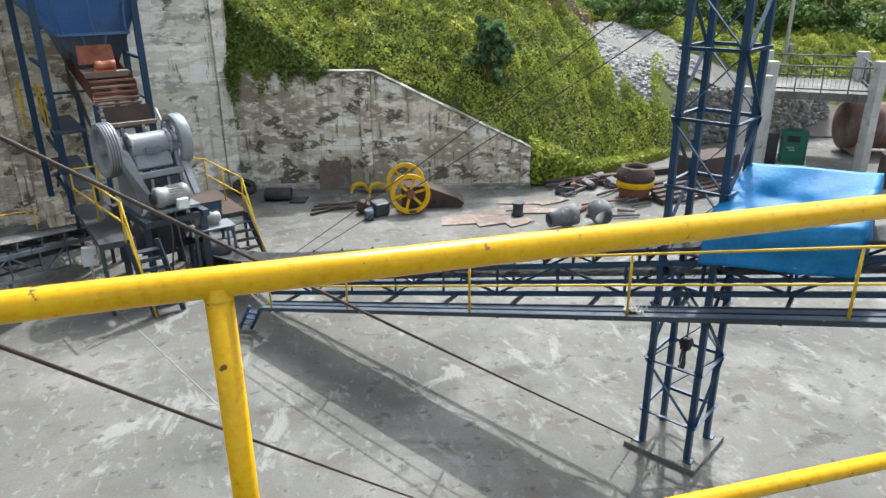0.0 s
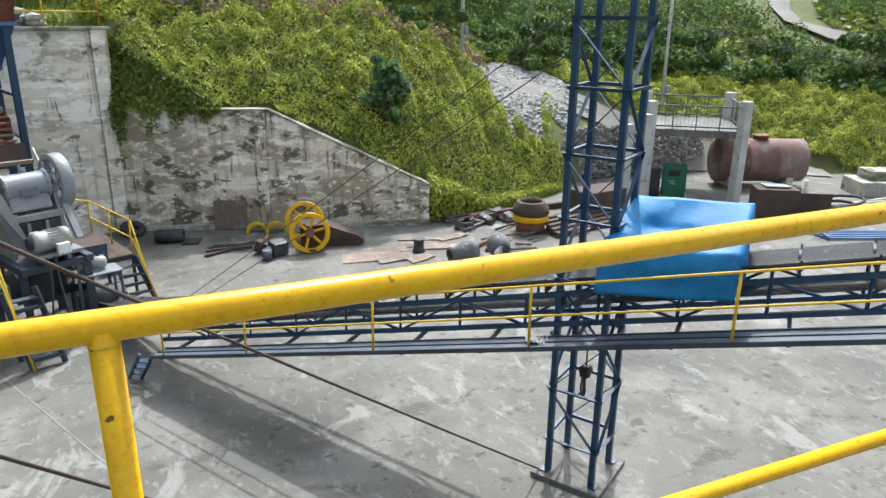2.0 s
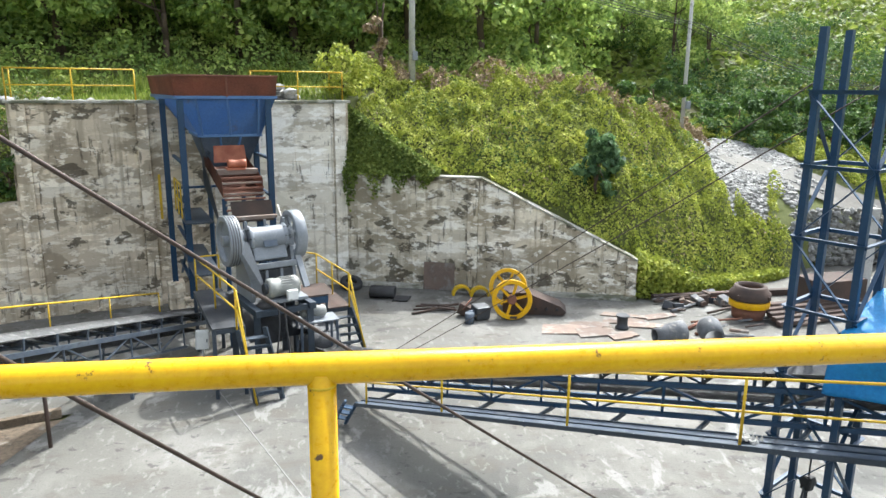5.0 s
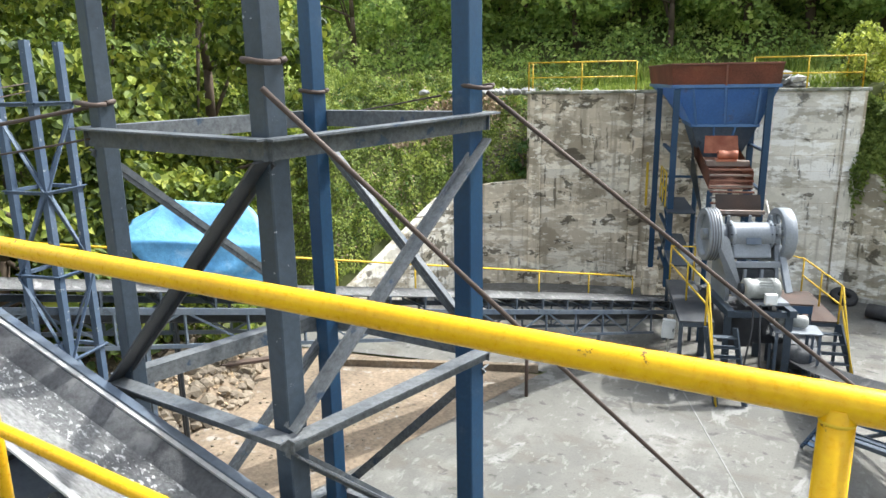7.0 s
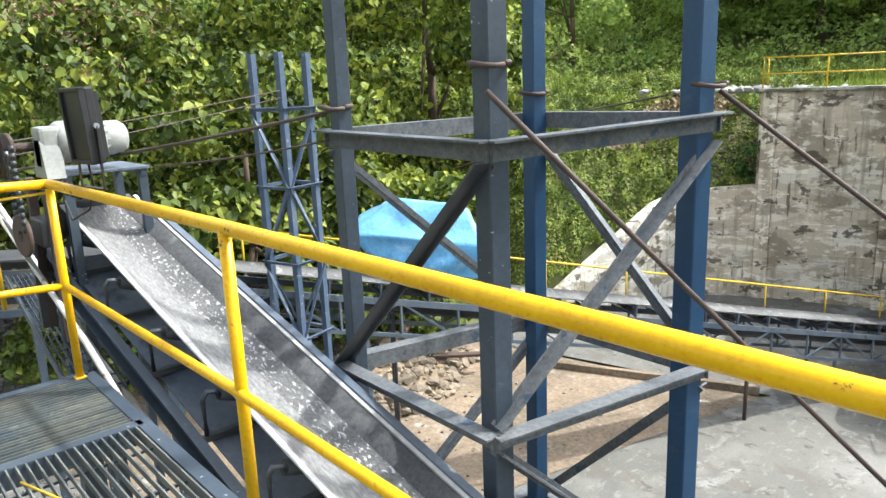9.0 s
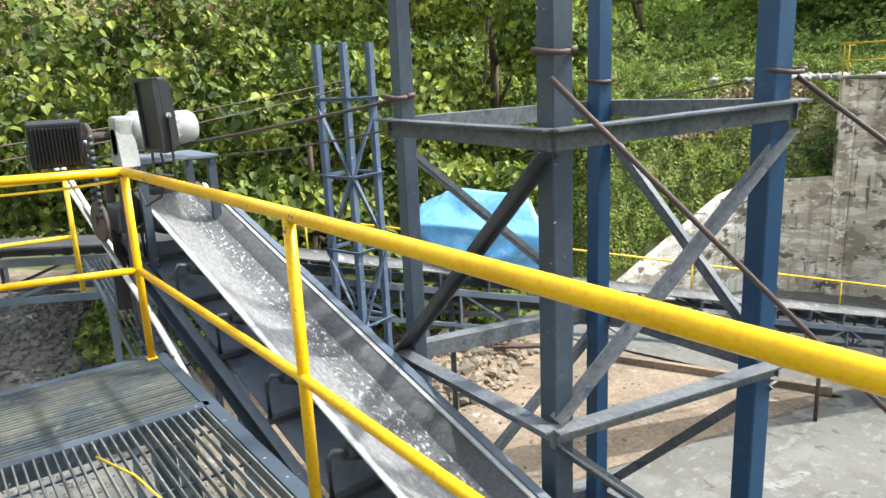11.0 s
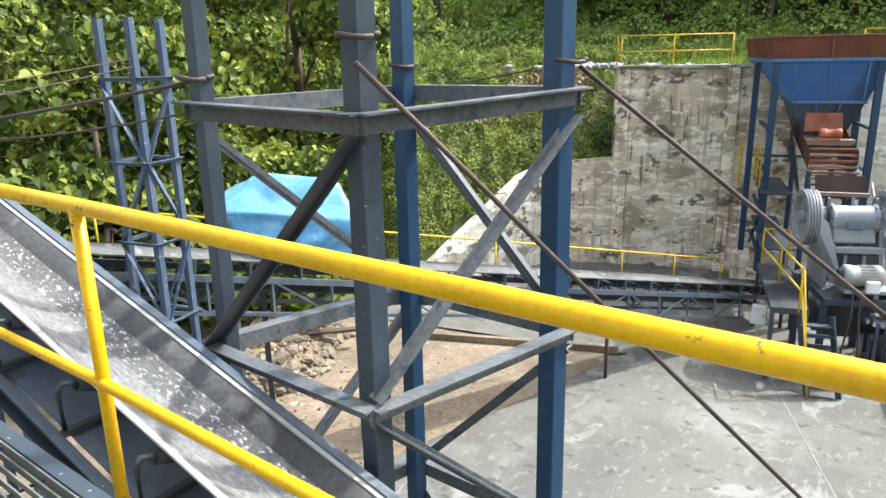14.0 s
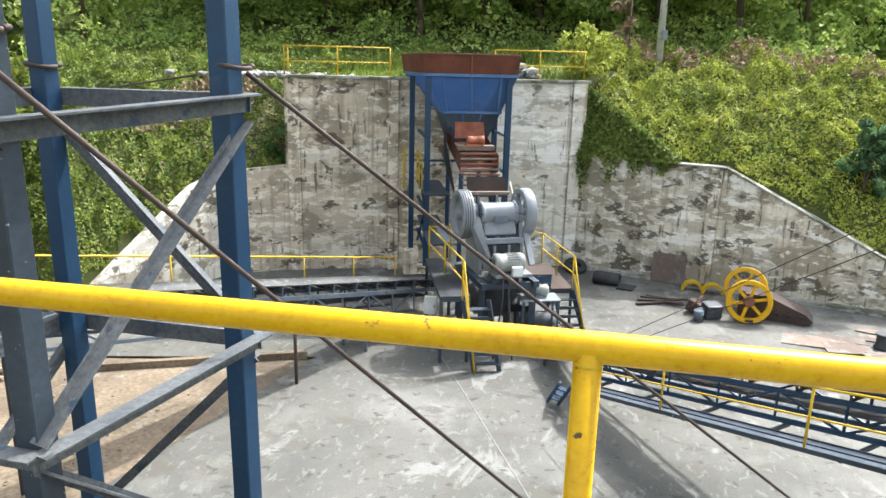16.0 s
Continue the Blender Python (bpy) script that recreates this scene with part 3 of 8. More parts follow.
# ---- ground ----
TOE = np.array([(-45, -6), (-28, 8.5), (-13.5, 15.7), (-11.7, 20.9), (-9.75, 22.05), (-0.35, 25.3), (9.5, 22.3), (12.0, 22.7), (16.0, 24.5), (19.5, 26.6), (25.0, 26.4), (29.0, 24.2), (38.0, 19.0), (62.0, 2.0)])
FOOT = [0.0, 0.0, 0.5, 3.3, 3.5, 4.0, 1.2, 0.1, 0.1, 1.6, 1.0, 0.1, 0.0, 0.0]
CREST = [5.5, 6.2, 6.4, 6.4, 6.45, 6.95, 6.9, 6.4, 5.3, 4.4, 3.4, 2.9, 2.6, 2.6]


def ground_z(x, y):
    """The height of the ground, and how far behind the toe of the slope it lies."""
    x, y = np.asarray(x, float), np.asarray(y, float)
    best, q, foot, crest = np.full(x.shape, 1e9), np.zeros(x.shape), np.zeros(x.shape), np.zeros(x.shape)
    for i in range(len(TOE) - 1):
        a, b = TOE[i], TOE[i + 1]
        d = b - a
        l = np.hypot(*d)
        s = np.clip(((x - a[0]) * d[0] + (y - a[1]) * d[1]) / l ** 2, 0, 1)
        dx, dy = x - a[0] - s * d[0], y - a[1] - s * d[1]
        dist = np.hypot(dx, dy)
        side = np.sign(d[0] * (y - a[1]) - d[1] * (x - a[0]))
        w = dist < best - 1e-6
        f = FOOT[i] + s * (FOOT[i + 1] - FOOT[i])
        if i == 4:
            f = np.full(x.shape, 6.4)
        if i == 5:
            f = np.where(s < 0.47, 4.0, 4.0 + (s - 0.47) / 0.53 * (FOOT[6] - 4.0))
        best = np.where(w, dist, best)
        q, foot = np.where(w, dist * side, q), np.where(w, f, foot)
        crest = np.where(w, CREST[i] + s * (CREST[i + 1] - CREST[i]), crest)
    k = np.clip((q - 0.15) / 5.6, 0, 1)
    k = k * (1.6 - 0.6 * k)
    z = foot + (crest - foot) * np.clip(k, 0, 1)
    z = np.where(q < 0.12, -0.06, z)
    bumps = 0.25 * np.sin(x * 0.9 + 1.3 * np.sin(y * 0.55)) * np.sin(y * 0.8 + 0.6)
    z = z + np.where(q > 1.0, np.clip((q - 1) / 3, 0, 1) * bumps * np.clip(crest - foot, 0, 1), 0)
    z = z + np.where(q > 11, (q - 11) * 0.36 + 0.8 * np.sin(x * 0.13) * np.sin(y * 0.11) * np.clip((q - 11) / 10, 0, 1), 0)
    return z, q


def gz(x, y):
    return float(ground_z(np.array([x]), np.array([y]))[0][0])


def build_ground():
    xs = np.concatenate([np.linspace(-1500, -90, 10), np.linspace(-80, -32, 13), np.linspace(-30, 32, 170), np.linspace(35, 110, 24), np.linspace(130, 1500, 10)])
    ys = np.concatenate([np.linspace(-1500, -40, 8), np.linspace(-30, 4, 12), np.linspace(5, 33, 100), np.linspace(34.5, 120, 40), np.linspace(135, 1500, 12)])
    X, Y = np.meshgrid(xs, ys)
    Z, _ = ground_z(X, Y)
    Z = np.minimum(Z, 60)
    nx = len(xs)
    i = (np.arange(len(ys) - 1)[:, None] * nx + np.arange(nx - 1)[None, :]).ravel()
    mesh_np("ground", np.stack([X, Y, Z], -1).reshape(-1, 3), np.stack([i, i + 1, i + nx + 1, i + nx], 1), "soil", None, "earth slope and hillside under the vegetation", "ground", "structure", True)


build_ground()

# concrete yard, its pale joints, and the earth strip beside it
yard = bmesh.new()
yv = [yard.verts.new((x, y, 0)) for x, y in [(-6.2, 15.0), (-9.0, 8.0), (-9.0, -12), (45, -12), (45, 16.5), (27, 24.0), (25, 26.2), (19.5, 26.4), (12.0, 22.55), (9.5, 22.2), (-0.4, 25.2), (-9.7, 21.95), (-11.55, 20.8), (-13.3, 15.7), (-16, 12.5)]]
yard.faces.new(yv)
bmesh.ops.triangulate(yard, faces=yard.faces[:])
solid("floor", yard, "slab", "stained grey concrete yard floor with dust patches", "floor", "", "structure")
ear = bmesh.new()
ev = [ear.verts.new((x, y, 0.02)) for x, y in [(-6.3, 14.7), (-7.6, 9.0), (-8.6, 4.0), (-40, -4), (-28, 8.3), (-16.2, 12.4)]]
ear.faces.new(ev)
gr = bmesh.new()
gr.faces.new([gr.verts.new((x, y, 0.012)) for x, y in [(-5.0, -14), (-5.4, 3.2), (-8.8, 3.9), (-9.2, 8.2), (-27.6, 8.2), (-44.5, -6), (-60, -14)]])
bmesh.ops.recalc_face_normals(gr, faces=gr.faces[:])
solid("gravel_ground", gr, "gravel", "dark gravelly ground below the platform corner", "ground", "", "structure")
solid("earth_strip", ear, "dirt", "bare brown earth strip under the conveyors", "ground", "", "structure")
for a, b in (((-3.35, 16.0, 0.004), (-0.6, 10.4, 0.004)), ((-7.9, 11.9, 0.004), (-6.9, 7.0, 0.004)), ((2.0, 17.5, 0.004), (4.5, 15.6, 0.004))):
    solid("floor_joint", beam(a, b, 0.03, 0.008), "joint", "pale mortar joint in the yard floor", "floor joint", "", "structure")
solid("kerb", beam((-6.4, 14.9, 0.09), (-11.2, 12.75, 0.09), 0.16, 0.2, 0.02), "dirt", "low earth-caked concrete kerb beside the earth strip", "kerb", "", "structure")

# ---- retaining walls ----
A0, UW = Vector((-0.55, 25.05, 0)), Vector((math.cos(radians(19)), math.sin(radians(19)), 0))
NW = Vector((-UW.y, UW.x, 0))


def mw(u, dd, z=0.0):
    """A place by its way along the main wall, its distance before it, and its height."""
    return A0 + UW * u - NW * dd + Vector((0, 0, z))


def wall_prism(pts, thick, normal):
    """An upright wall whose outline is a run of points in its face."""
    bm = bmesh.new()
    f = [bm.verts.new(Vector(p)) for p in pts]
    k = [bm.verts.new(Vector(p) + normal * thick) for p in pts]
    n = len(pts)
    bm.faces.new(f)
    bm.faces.new(k[::-1])
    for i in range(n):
        bm.faces.new((f[i], k[i], k[(i + 1) % n], f[(i + 1) % n]))
    bmesh.ops.recalc_face_normals(bm, faces=bm.faces[:])
    return bm


UR = Vector((math.cos(radians(-17.2)), math.sin(radians(-17.2)), 0))
NR = Vector((-UR.y, UR.x, 0))
R0 = Vector((-0.45, 25.12, 0))


def rw(u, dd, z=0.0):
    return R0 + UR * u - NR * dd + Vector((0, 0, z))


UL = Vector((-14.95 + 9.7, 18.75 - 21.95, 0)).normalized()
NL = Vector((UL.y, -UL.x, 0))
L0 = Vector((-9.65, 21.95, 0))


def lw(u, dd, z=0.0):
    return L0 + UL * u - NL * dd + Vector((0, 0, z))


UK = Vector((-0.3, -0.954, 0)).normalized()
NK = Vector((UK.y, -UK.x, 0))
K0 = lw(2.26, 0)


def kw(u, dd, z=0.0):
    return K0 + UK * u - NK * dd + Vector((0, 0, z))


def clip_top(poly, top):
    """The part of a polygon in (u, z) below every line of the run top."""
    for (ua, za), (ub, zb) in zip(top, top[1:]):
        above = lambda p: p[1] - (za + (zb - za) * (p[0] - ua) / (ub - ua))
        res = []
        for p, q in zip(poly, poly[1:] + poly[:1]):
            a, b = above(p), above(q)
            if a <= 0:
                res.append(p)
            if a * b < 0:
                f = a / (a - b)
                res.append((p[0] + (q[0] - p[0]) * f, p[1] + (q[1] - p[1]) * f))
        poly = res
        if len(poly) < 3:
            return []
    return poly


def cast_panels(wall, place, back, u0, u1, z1, top, material, seed, wide=1.22, high=0.5):
    """Formwork panels left in the face: each a shallow slab of its own with open joints round it."""
    r = random.Random(seed)
    rows, cols = math.ceil(z1 / high), max(1, round((u1 - u0) / wide))
    w = (u1 - u0) / cols
    for j in range(rows):
        for i in range(cols):
            g = r.uniform(0.003, 0.008)
            a, b, c, d = u0 + i * w + g, u0 + (i + 1) * w - g, j * high + g, min((j + 1) * high, z1) - g * 1.4
            poly = clip_top([(a, c), (b, c), (b, d), (a, d)], top)
            if len(poly) > 2:
                pr = r.uniform(0.008, 0.022)
                part("cast_panel", wall_prism([place(u, pr, z) for u, z in poly], pr - 0.002, back), material, wall)


def build_walls():
    w = solid("wall_north", wall_prism([mw(-9.9, 0, -0.3), mw(0.3, 0, -0.3), mw(0.3, 0, 6.46), mw(-9.9, 0, 6.46)], 0.4, NW), "wall", "tall weathered cast-concrete retaining wall with dark streaks", "retaining wall", "", "structure")
    flat = [(-20, 6.44), (20, 6.44)]
    cast_panels(w, mw, NW, -9.42, -6.54, 6.44, flat, "wall", 3, 0.98)
    cast_panels(w, mw, NW, -6.16, -4.3, 6.44, flat, "wall", 4)
    cast_panels(w, mw, NW, -4.3, -0.24, 6.44, flat, "wall_pale", 5)
    for u0, wd, pr, mt in ((-6.35, 0.34, 0.16, "wall"), (-0.02, 0.4, 0.14, "wall_pale"), (-9.62, 0.4, 0.12, "wall")):
        part("pilaster", box(pose(*mw(u0, pr / 2, 3.2), 0, 0, 19), wd, pr, 6.5, 0.012), mt, w)
    part("coping", box(pose(*mw(-4.8, -0.15, 6.5), 0, 0, 19), 10.3, 0.62, 0.09, 0.015), "coping", w)
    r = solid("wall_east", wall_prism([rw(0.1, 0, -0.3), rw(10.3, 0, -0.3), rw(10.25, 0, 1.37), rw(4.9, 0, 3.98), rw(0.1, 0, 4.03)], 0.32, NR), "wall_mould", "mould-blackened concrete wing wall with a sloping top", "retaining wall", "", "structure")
    top = [(-1.0, 3.97), (4.9, 3.94), (10.25, 1.33)]
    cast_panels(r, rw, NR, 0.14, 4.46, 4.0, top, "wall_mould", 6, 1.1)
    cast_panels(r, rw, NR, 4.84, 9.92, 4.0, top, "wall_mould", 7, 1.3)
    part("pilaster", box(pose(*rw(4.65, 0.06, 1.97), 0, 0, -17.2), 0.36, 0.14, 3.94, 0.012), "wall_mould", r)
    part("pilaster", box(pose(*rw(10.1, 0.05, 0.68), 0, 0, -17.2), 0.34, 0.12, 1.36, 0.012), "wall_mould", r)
    part("plinth", box(pose(*rw(5.2, 0.12, 0.06), 0, 0, -17.2), 10.2, 0.24, 0.16, 0.015), "coping", r)
    part("coping", beam(rw(0.1, -0.14, 4.03), rw(4.9, -0.14, 4.0), 0.4, 0.05, 0.01), "coping", r)
    part("coping", beam(rw(4.9, -0.14, 4.0), rw(10.27, -0.14, 1.39), 0.42, 0.06, 0.01), "coping", r)
    l = solid("wall_west", wall_prism([lw(0, 0, -0.3), lw(2.3, 0, -0.3), lw(2.3, 0, 3.42), lw(0, 0, 3.65)], 0.32, NL), "wall", "brown-stained concrete wall beside the tall wall", "retaining wall", "", "structure")
    cast_panels(l, lw, NL, 0.05, 2.1, 3.6, [(-1.0, 3.72), (0.0, 3.62), (2.3, 3.39)], "wall", 8, 1.0)
    # this segment's paler concrete carries the sunlight on it in its colour
    k = solid("wall_west_wing", wall_prism([kw(0, 0, -0.3), kw(5.3, 0, -0.3), kw(5.3, 0, 0.6), kw(1.3, 0, 3.12), kw(0, 0, 3.46)], 0.32, NK), "wall_white", "concrete wing wall with sunlight put into its pale colour, sloping down to the earth", "retaining wall", "", "structure")
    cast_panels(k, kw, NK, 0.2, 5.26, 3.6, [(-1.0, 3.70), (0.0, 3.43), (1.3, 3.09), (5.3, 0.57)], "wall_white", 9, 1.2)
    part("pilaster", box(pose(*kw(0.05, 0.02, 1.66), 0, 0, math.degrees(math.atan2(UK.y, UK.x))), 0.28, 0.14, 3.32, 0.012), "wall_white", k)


build_walls()

# ---- vegetation ----
def slope_points(n, xr, yr, qr, keep=None):
    x, y = rng.uniform(*xr, n), rng.uniform(*yr, n)
    z, q = ground_z(x, y)
    ok = (q > qr[0]) & (q < qr[1])
    if keep is not None:
        ok &= keep(x, y, z, q)
    x, y, z = x[ok], y[ok], z[ok]
    e = 0.2
    nx = -(ground_z(x + e, y)[0] - ground_z(x - e, y)[0]) / (2 * e)
    ny = -(ground_z(x, y + e)[0] - ground_z(x, y - e)[0]) / (2 * e)
    nrm = np.clip(np.stack([nx, ny, np.ones_like(nx)], 1), -2.5, 2.5)
    return np.stack([x, y, z], 1), unit(nrm)


def rubble_zone(x, y, q):
    return (x > 14.6) & (x < 20.2) & (q > 1.6 + 0.5 * np.sin(x * 3)) & (q < 6.4)


FAR_ROAD = [(49.0, 33.0), (45.7, 36.2), (45.2, 39.0), (46.9, 42.1), (50.8, 45.6), (58.7, 49.8), (65.2, 51.4), (75.0, 55.0)]
NEAR_ROAD = [(9.5 + k * 0.9, 31.0 - 0.015 * k * k * 0.9 - 0.05 * k) for k in range(24)]


def off_roads(x, y):
    """True where a place is clear of both roads."""
    ok = np.ones(x.shape, bool)
    for line, reach in ((FAR_ROAD, 2.6), (NEAR_ROAD, 1.25)):
        for (ax, ay), (bx, by) in zip(line, line[1:]):
            dx, dy = bx - ax, by - ay
            s = np.clip(((x - ax) * dx + (y - ay) * dy) / (dx * dx + dy * dy), 0, 1)
            ok &= np.hypot(x - ax - s * dx, y - ay - s * dy) > reach
    return ok


def build_creeper():
    def clear(x, y, z, q):
        wall = (x > -9.9) & (x < -0.75) & (q > 0.0)
        heap_ = (x + 13.2) ** 2 * 0.6 + (q - 3.0) ** 2 * 0.9 < 1.1
        stony = (x > -11.6) & (x < -9.7) & (q > 0.4) & (q < 4.2) & (np.sin(x * 91 + y * 57) > -0.6)
        return ~rubble_zone(x, y, q) & ~wall & ~((x > 17) & (x < 27) & (q < 1.5)) & off_roads(x, y) & ~heap_ & ~stony

    def cover(x, y):
        """How high the growth stands over the ground: mounds, tufts, and a thick mass beside the tall wall."""
        thick = 0.8 * np.exp(-((x + 0.3) / 1.5) ** 2) * (x > -1.2)
        return 0.05 + 0.55 * swell(x, y, 2.6, 1) ** 2 + 0.46 * swell(x, y, 1.0, 2) ** 1.6 + thick

    pts, nrm = slope_points(1380000, (-30, 44), (8, 36), (0.05, 8.6), clear)
    e = 0.12
    gx = (cover(pts[:, 0] + e, pts[:, 1]) - cover(pts[:, 0] - e, pts[:, 1])) / (2 * e)
    gy = (cover(pts[:, 0], pts[:, 1] + e) - cover(pts[:, 0], pts[:, 1] - e)) / (2 * e)
    face = unit(nrm - np.stack([gx, gy, np.zeros_like(gx)], 1) * 1.3)
    pts[:, 2] += cover(pts[:, 0], pts[:, 1]) * (1 - 0.55 * rng.random(len(pts)) ** 2.2)
    west = pts[:, 0] < -9.0
    for sel, mat_name, lab in ((~west, "creeper", "dense yellow-green creeper covering the slope"), (west, "creeper_green", "dense mid-green creeper on the slope beside the conveyors")):
        v, f = leaf_cloud(pts[sel], face[sel] * 1.5 + np.array([0, 0, 0.3]), 0.105, 0.5)
        mesh_np("creeper_leaves", v, f, mat_name, None, lab, "creeper", "stuff")
    # withered and darker patches in it
    for mat_name, count, lo, size, name, label in (("dry", 150000, 0.72, 0.09, "withered_leaves", "withered brown leaves among the creeper"), ("shrub", 220000, 0.5, 0.11, "dark_creeper", "darker green leaves among the creeper")):
        ph = 0.0 if mat_name == "dry" else 2.1
        pts, nrm = slope_points(count, (-30, 30), (8, 36), (0.3, 8.0), lambda x, y, z, q: ~rubble_zone(x, y, q) & ~((x > -9.9) & (x < -0.3)) & off_roads(x, y) & (np.sin(x * 1.15 + ph + 1.6 * np.sin(y * 0.9)) * np.sin(y * 1.4 + ph * 2) + rng.normal(0, 0.3, x.shape) > lo) & ~((x > 17) & (q < 1.5)))
        pts[:, 2] += cover(pts[:, 0], pts[:, 1]) + rng.uniform(-0.06, 0.05, len(pts))
        v, f = leaf_cloud(pts, nrm + np.array([0, 0, 0.4]), size, 0.8)
        mesh_np(name, v, f, mat_name, None, label, "creeper", "stuff")
    # creeper hanging over the top of the wing wall beside the tall wall
    n = 15000
    u = 3.4 * rng.random(n) ** 1.6
    p = np.array([rw(0.05 + a, 0.0, 0) for a in u])
    p[:, 2] = 4.05 + (2.3 - u * 0.62).clip(0.1) * rng.random(n) - (rng.random(n) < 0.25) * rng.uniform(0, 1.5, n) * (0.5 + 0.5 * np.sin(u * 7.0)) * np.exp(-u * 0.35)
    out = np.where(p[:, 2] < 4.1, -0.10, 0.28 * (p[:, 2] - 4.1) - 0.05) + rng.normal(0, 0.09, n)
    p += np.outer(np.minimum(out, 0.9) + (p[:, 2] < 4.1) * -0.05, np.array(NR))
    v, f = leaf_cloud(p, np.tile([0.1, -0.8, 0.6], (n, 1)), 0.115, 0.7, 0.4)
    mesh_np("hanging_creeper", v, f, "hanging", None, "dark green creeper hanging over the wing wall", "creeper", "stuff")
    # creeper spilling down to the floor beside the wing wall's end
    n = 9000
    tx = rng.uniform(9.4, 16.5, n)
    ty = np.interp(tx, TOE[:, 0], TOE[:, 1]) + rng.uniform(-0.35, 0.5, n)
    tz = rng.uniform(0.02, 1.0, n) * np.interp(tx, [9.4, 10.5, 12.0, 16.5], [1.7, 1.3, 0.5, 0.3])
    v, f = leaf_cloud(np.stack([tx, ty, tz], 1), np.tile([0.0, -0.8, 0.7], (n, 1)), 0.15, 0.6, 0.3)
    mesh_np("spilling_creeper", v, f, "creeper", None, "yellow-green creeper spilling onto the yard floor", "creeper", "stuff")
    # drier strip along the crest
    pts, nrm = slope_points(60000, (0.5, 16), (25, 36), (4.6, 8.5), lambda x, y, z, q: swell(x, y, 2.2, 4) > 0.50)
    pts[:, 2] += cover(pts[:, 0], pts[:, 1]) + rng.uniform(-0.05, 0.4, len(pts)) * swell(pts[:, 0], pts[:, 1], 1.3, 5)
    v, f = leaf_cloud(pts, nrm, 0.13, 1.0)
    mesh_np("dry_undergrowth", v, f, "dry", None, "dry brown undergrowth along the crest", "undergrowth", "stuff")
    pts, nrm = slope_points(9000, (-16, -9.5), (17, 27), (1.2, 5.0), lambda x, y, z, q: ((x + 13.2) ** 2 * 0.6 + (q - 3.0) ** 2 * 0.9) < 1.4)
    pts = pts + np.array([0, 0, 1]) * rng.uniform(0.15, 0.45, len(pts))[:, None]
    v, f = leaf_cloud(pts, nrm, 0.17, 1.0, 0.6)
    mesh_np("dead_leaves", v, f, "dry", None, "heap of dead brown leaves on the slope", "dead leaves", "stuff")


def build_undergrowth():
    """Waist-high growth on the hillside, then bushes, as far as the eye reaches."""
    def mounds(x, y):
        return 1.5 * swell(x, y, 3.6, 11) ** 2 + 0.7 * swell(x, y, 1.5, 12)

    pts, nrm = slope_points(420000, (-42, 62), (6, 75), (8.5, 36), lambda x, y, z, q: off_roads(x, y) & ~((x > 15) & (swell(x, y, 16.0, 13) < 0.40)))
    e = 0.2
    gx = (mounds(pts[:, 0] + e, pts[:, 1]) - mounds(pts[:, 0] - e, pts[:, 1])) / (2 * e)
    gy = (mounds(pts[:, 0], pts[:, 1] + e) - mounds(pts[:, 0], pts[:, 1] - e)) / (2 * e)
    face = unit(nrm - np.stack([gx, gy, np.zeros_like(gx)], 1))
    near = np.clip((ground_z(pts[:, 0], pts[:, 1])[1] - 8) / 4, 0.15, 1.2)
    pts[:, 2] += mounds(pts[:, 0], pts[:, 1]) * near * (1 - 0.6 * rng.random(len(pts)) ** 2)
    east = pts[:, 0] > 15
    for sel, mat_name, lab in ((~east, "forest", "dense green undergrowth on the hillside"), (east, "shrub", "dense dark green shrubs on the open hillside")):
        v, f = leaf_cloud(pts[sel], face[sel] * 1.4, 0.22, 0.5)
        mesh_np("hillside_growth", v, f, mat_name, None, lab, "undergrowth", "stuff")
    pts, nrm = slope_points(110000, (15, 130), (15, 120), (8.6, 95), lambda x, y, z, q: off_roads(x, y))
    pts[:, 2] += rng.uniform(0, 0.35, len(pts))
    v, f = leaf_cloud(pts, nrm, 0.62, 0.5)
    mesh_np("far_grass", v, f, "grass", None, "light green grass on the far hillside", "grass", "stuff")
    pts, nrm = slope_points(40000, (-30, 48), (6, 40), (5.4, 12.5), lambda x, y, z, q: off_roads(x, y))
    k = len(pts)
    h = rng.uniform(0.15, 0.5, k)
    d = rng.normal(0, 0.12, (k, 2))
    w = rng.normal(0, 0.03, (k, 2))
    a, b = pts.copy(), pts.copy()
    a[:, :2] += w
    b[:, :2] -= w
    c = pts.copy()
    c[:, :2] += d
    c[:, 2] += h
    # reeds where the terrace meets the forest
    p2, _ = slope_points(42000, (-24, 8), (18, 40), (6.5, 13.0), lambda x, y, z, q: np.sin(x * 1.3) + np.sin(y * 1.9 + x) > 0.2)
    p3, _ = slope_points(9000, (-9.9, -0.3), (22, 34), (1.0, 5.0))
    for pp, hh in ((p2, (0.35, 1.15)), (p3, (0.06, 0.25))):
        n2 = len(pp)
        w2 = rng.normal(0, 0.025, (n2, 2))
        e2 = np.stack([pp, pp, pp], 1)
        e2[:, 0, :2] += w2
        e2[:, 1, :2] -= w2
        e2[:, 2, :2] += rng.normal(0, 0.25, (n2, 2)) * hh[1]
        e2[:, 2, 2] += rng.uniform(*hh, n2)
        mesh_np("reed_grass", e2.reshape(-1, 3), np.arange(3 * n2).reshape(-1, 3), "grass", None, "tall green grass along the forest edge" if hh[1] > 1 else "short grass on the terrace", "grass", "stuff")
    mesh_np("verge_grass", np.stack([a, b, c], 1).reshape(-1, 3), np.arange(3 * k).reshape(-1, 3), "grass", None, "tufts of light green grass along the terrace", "grass", "stuff")


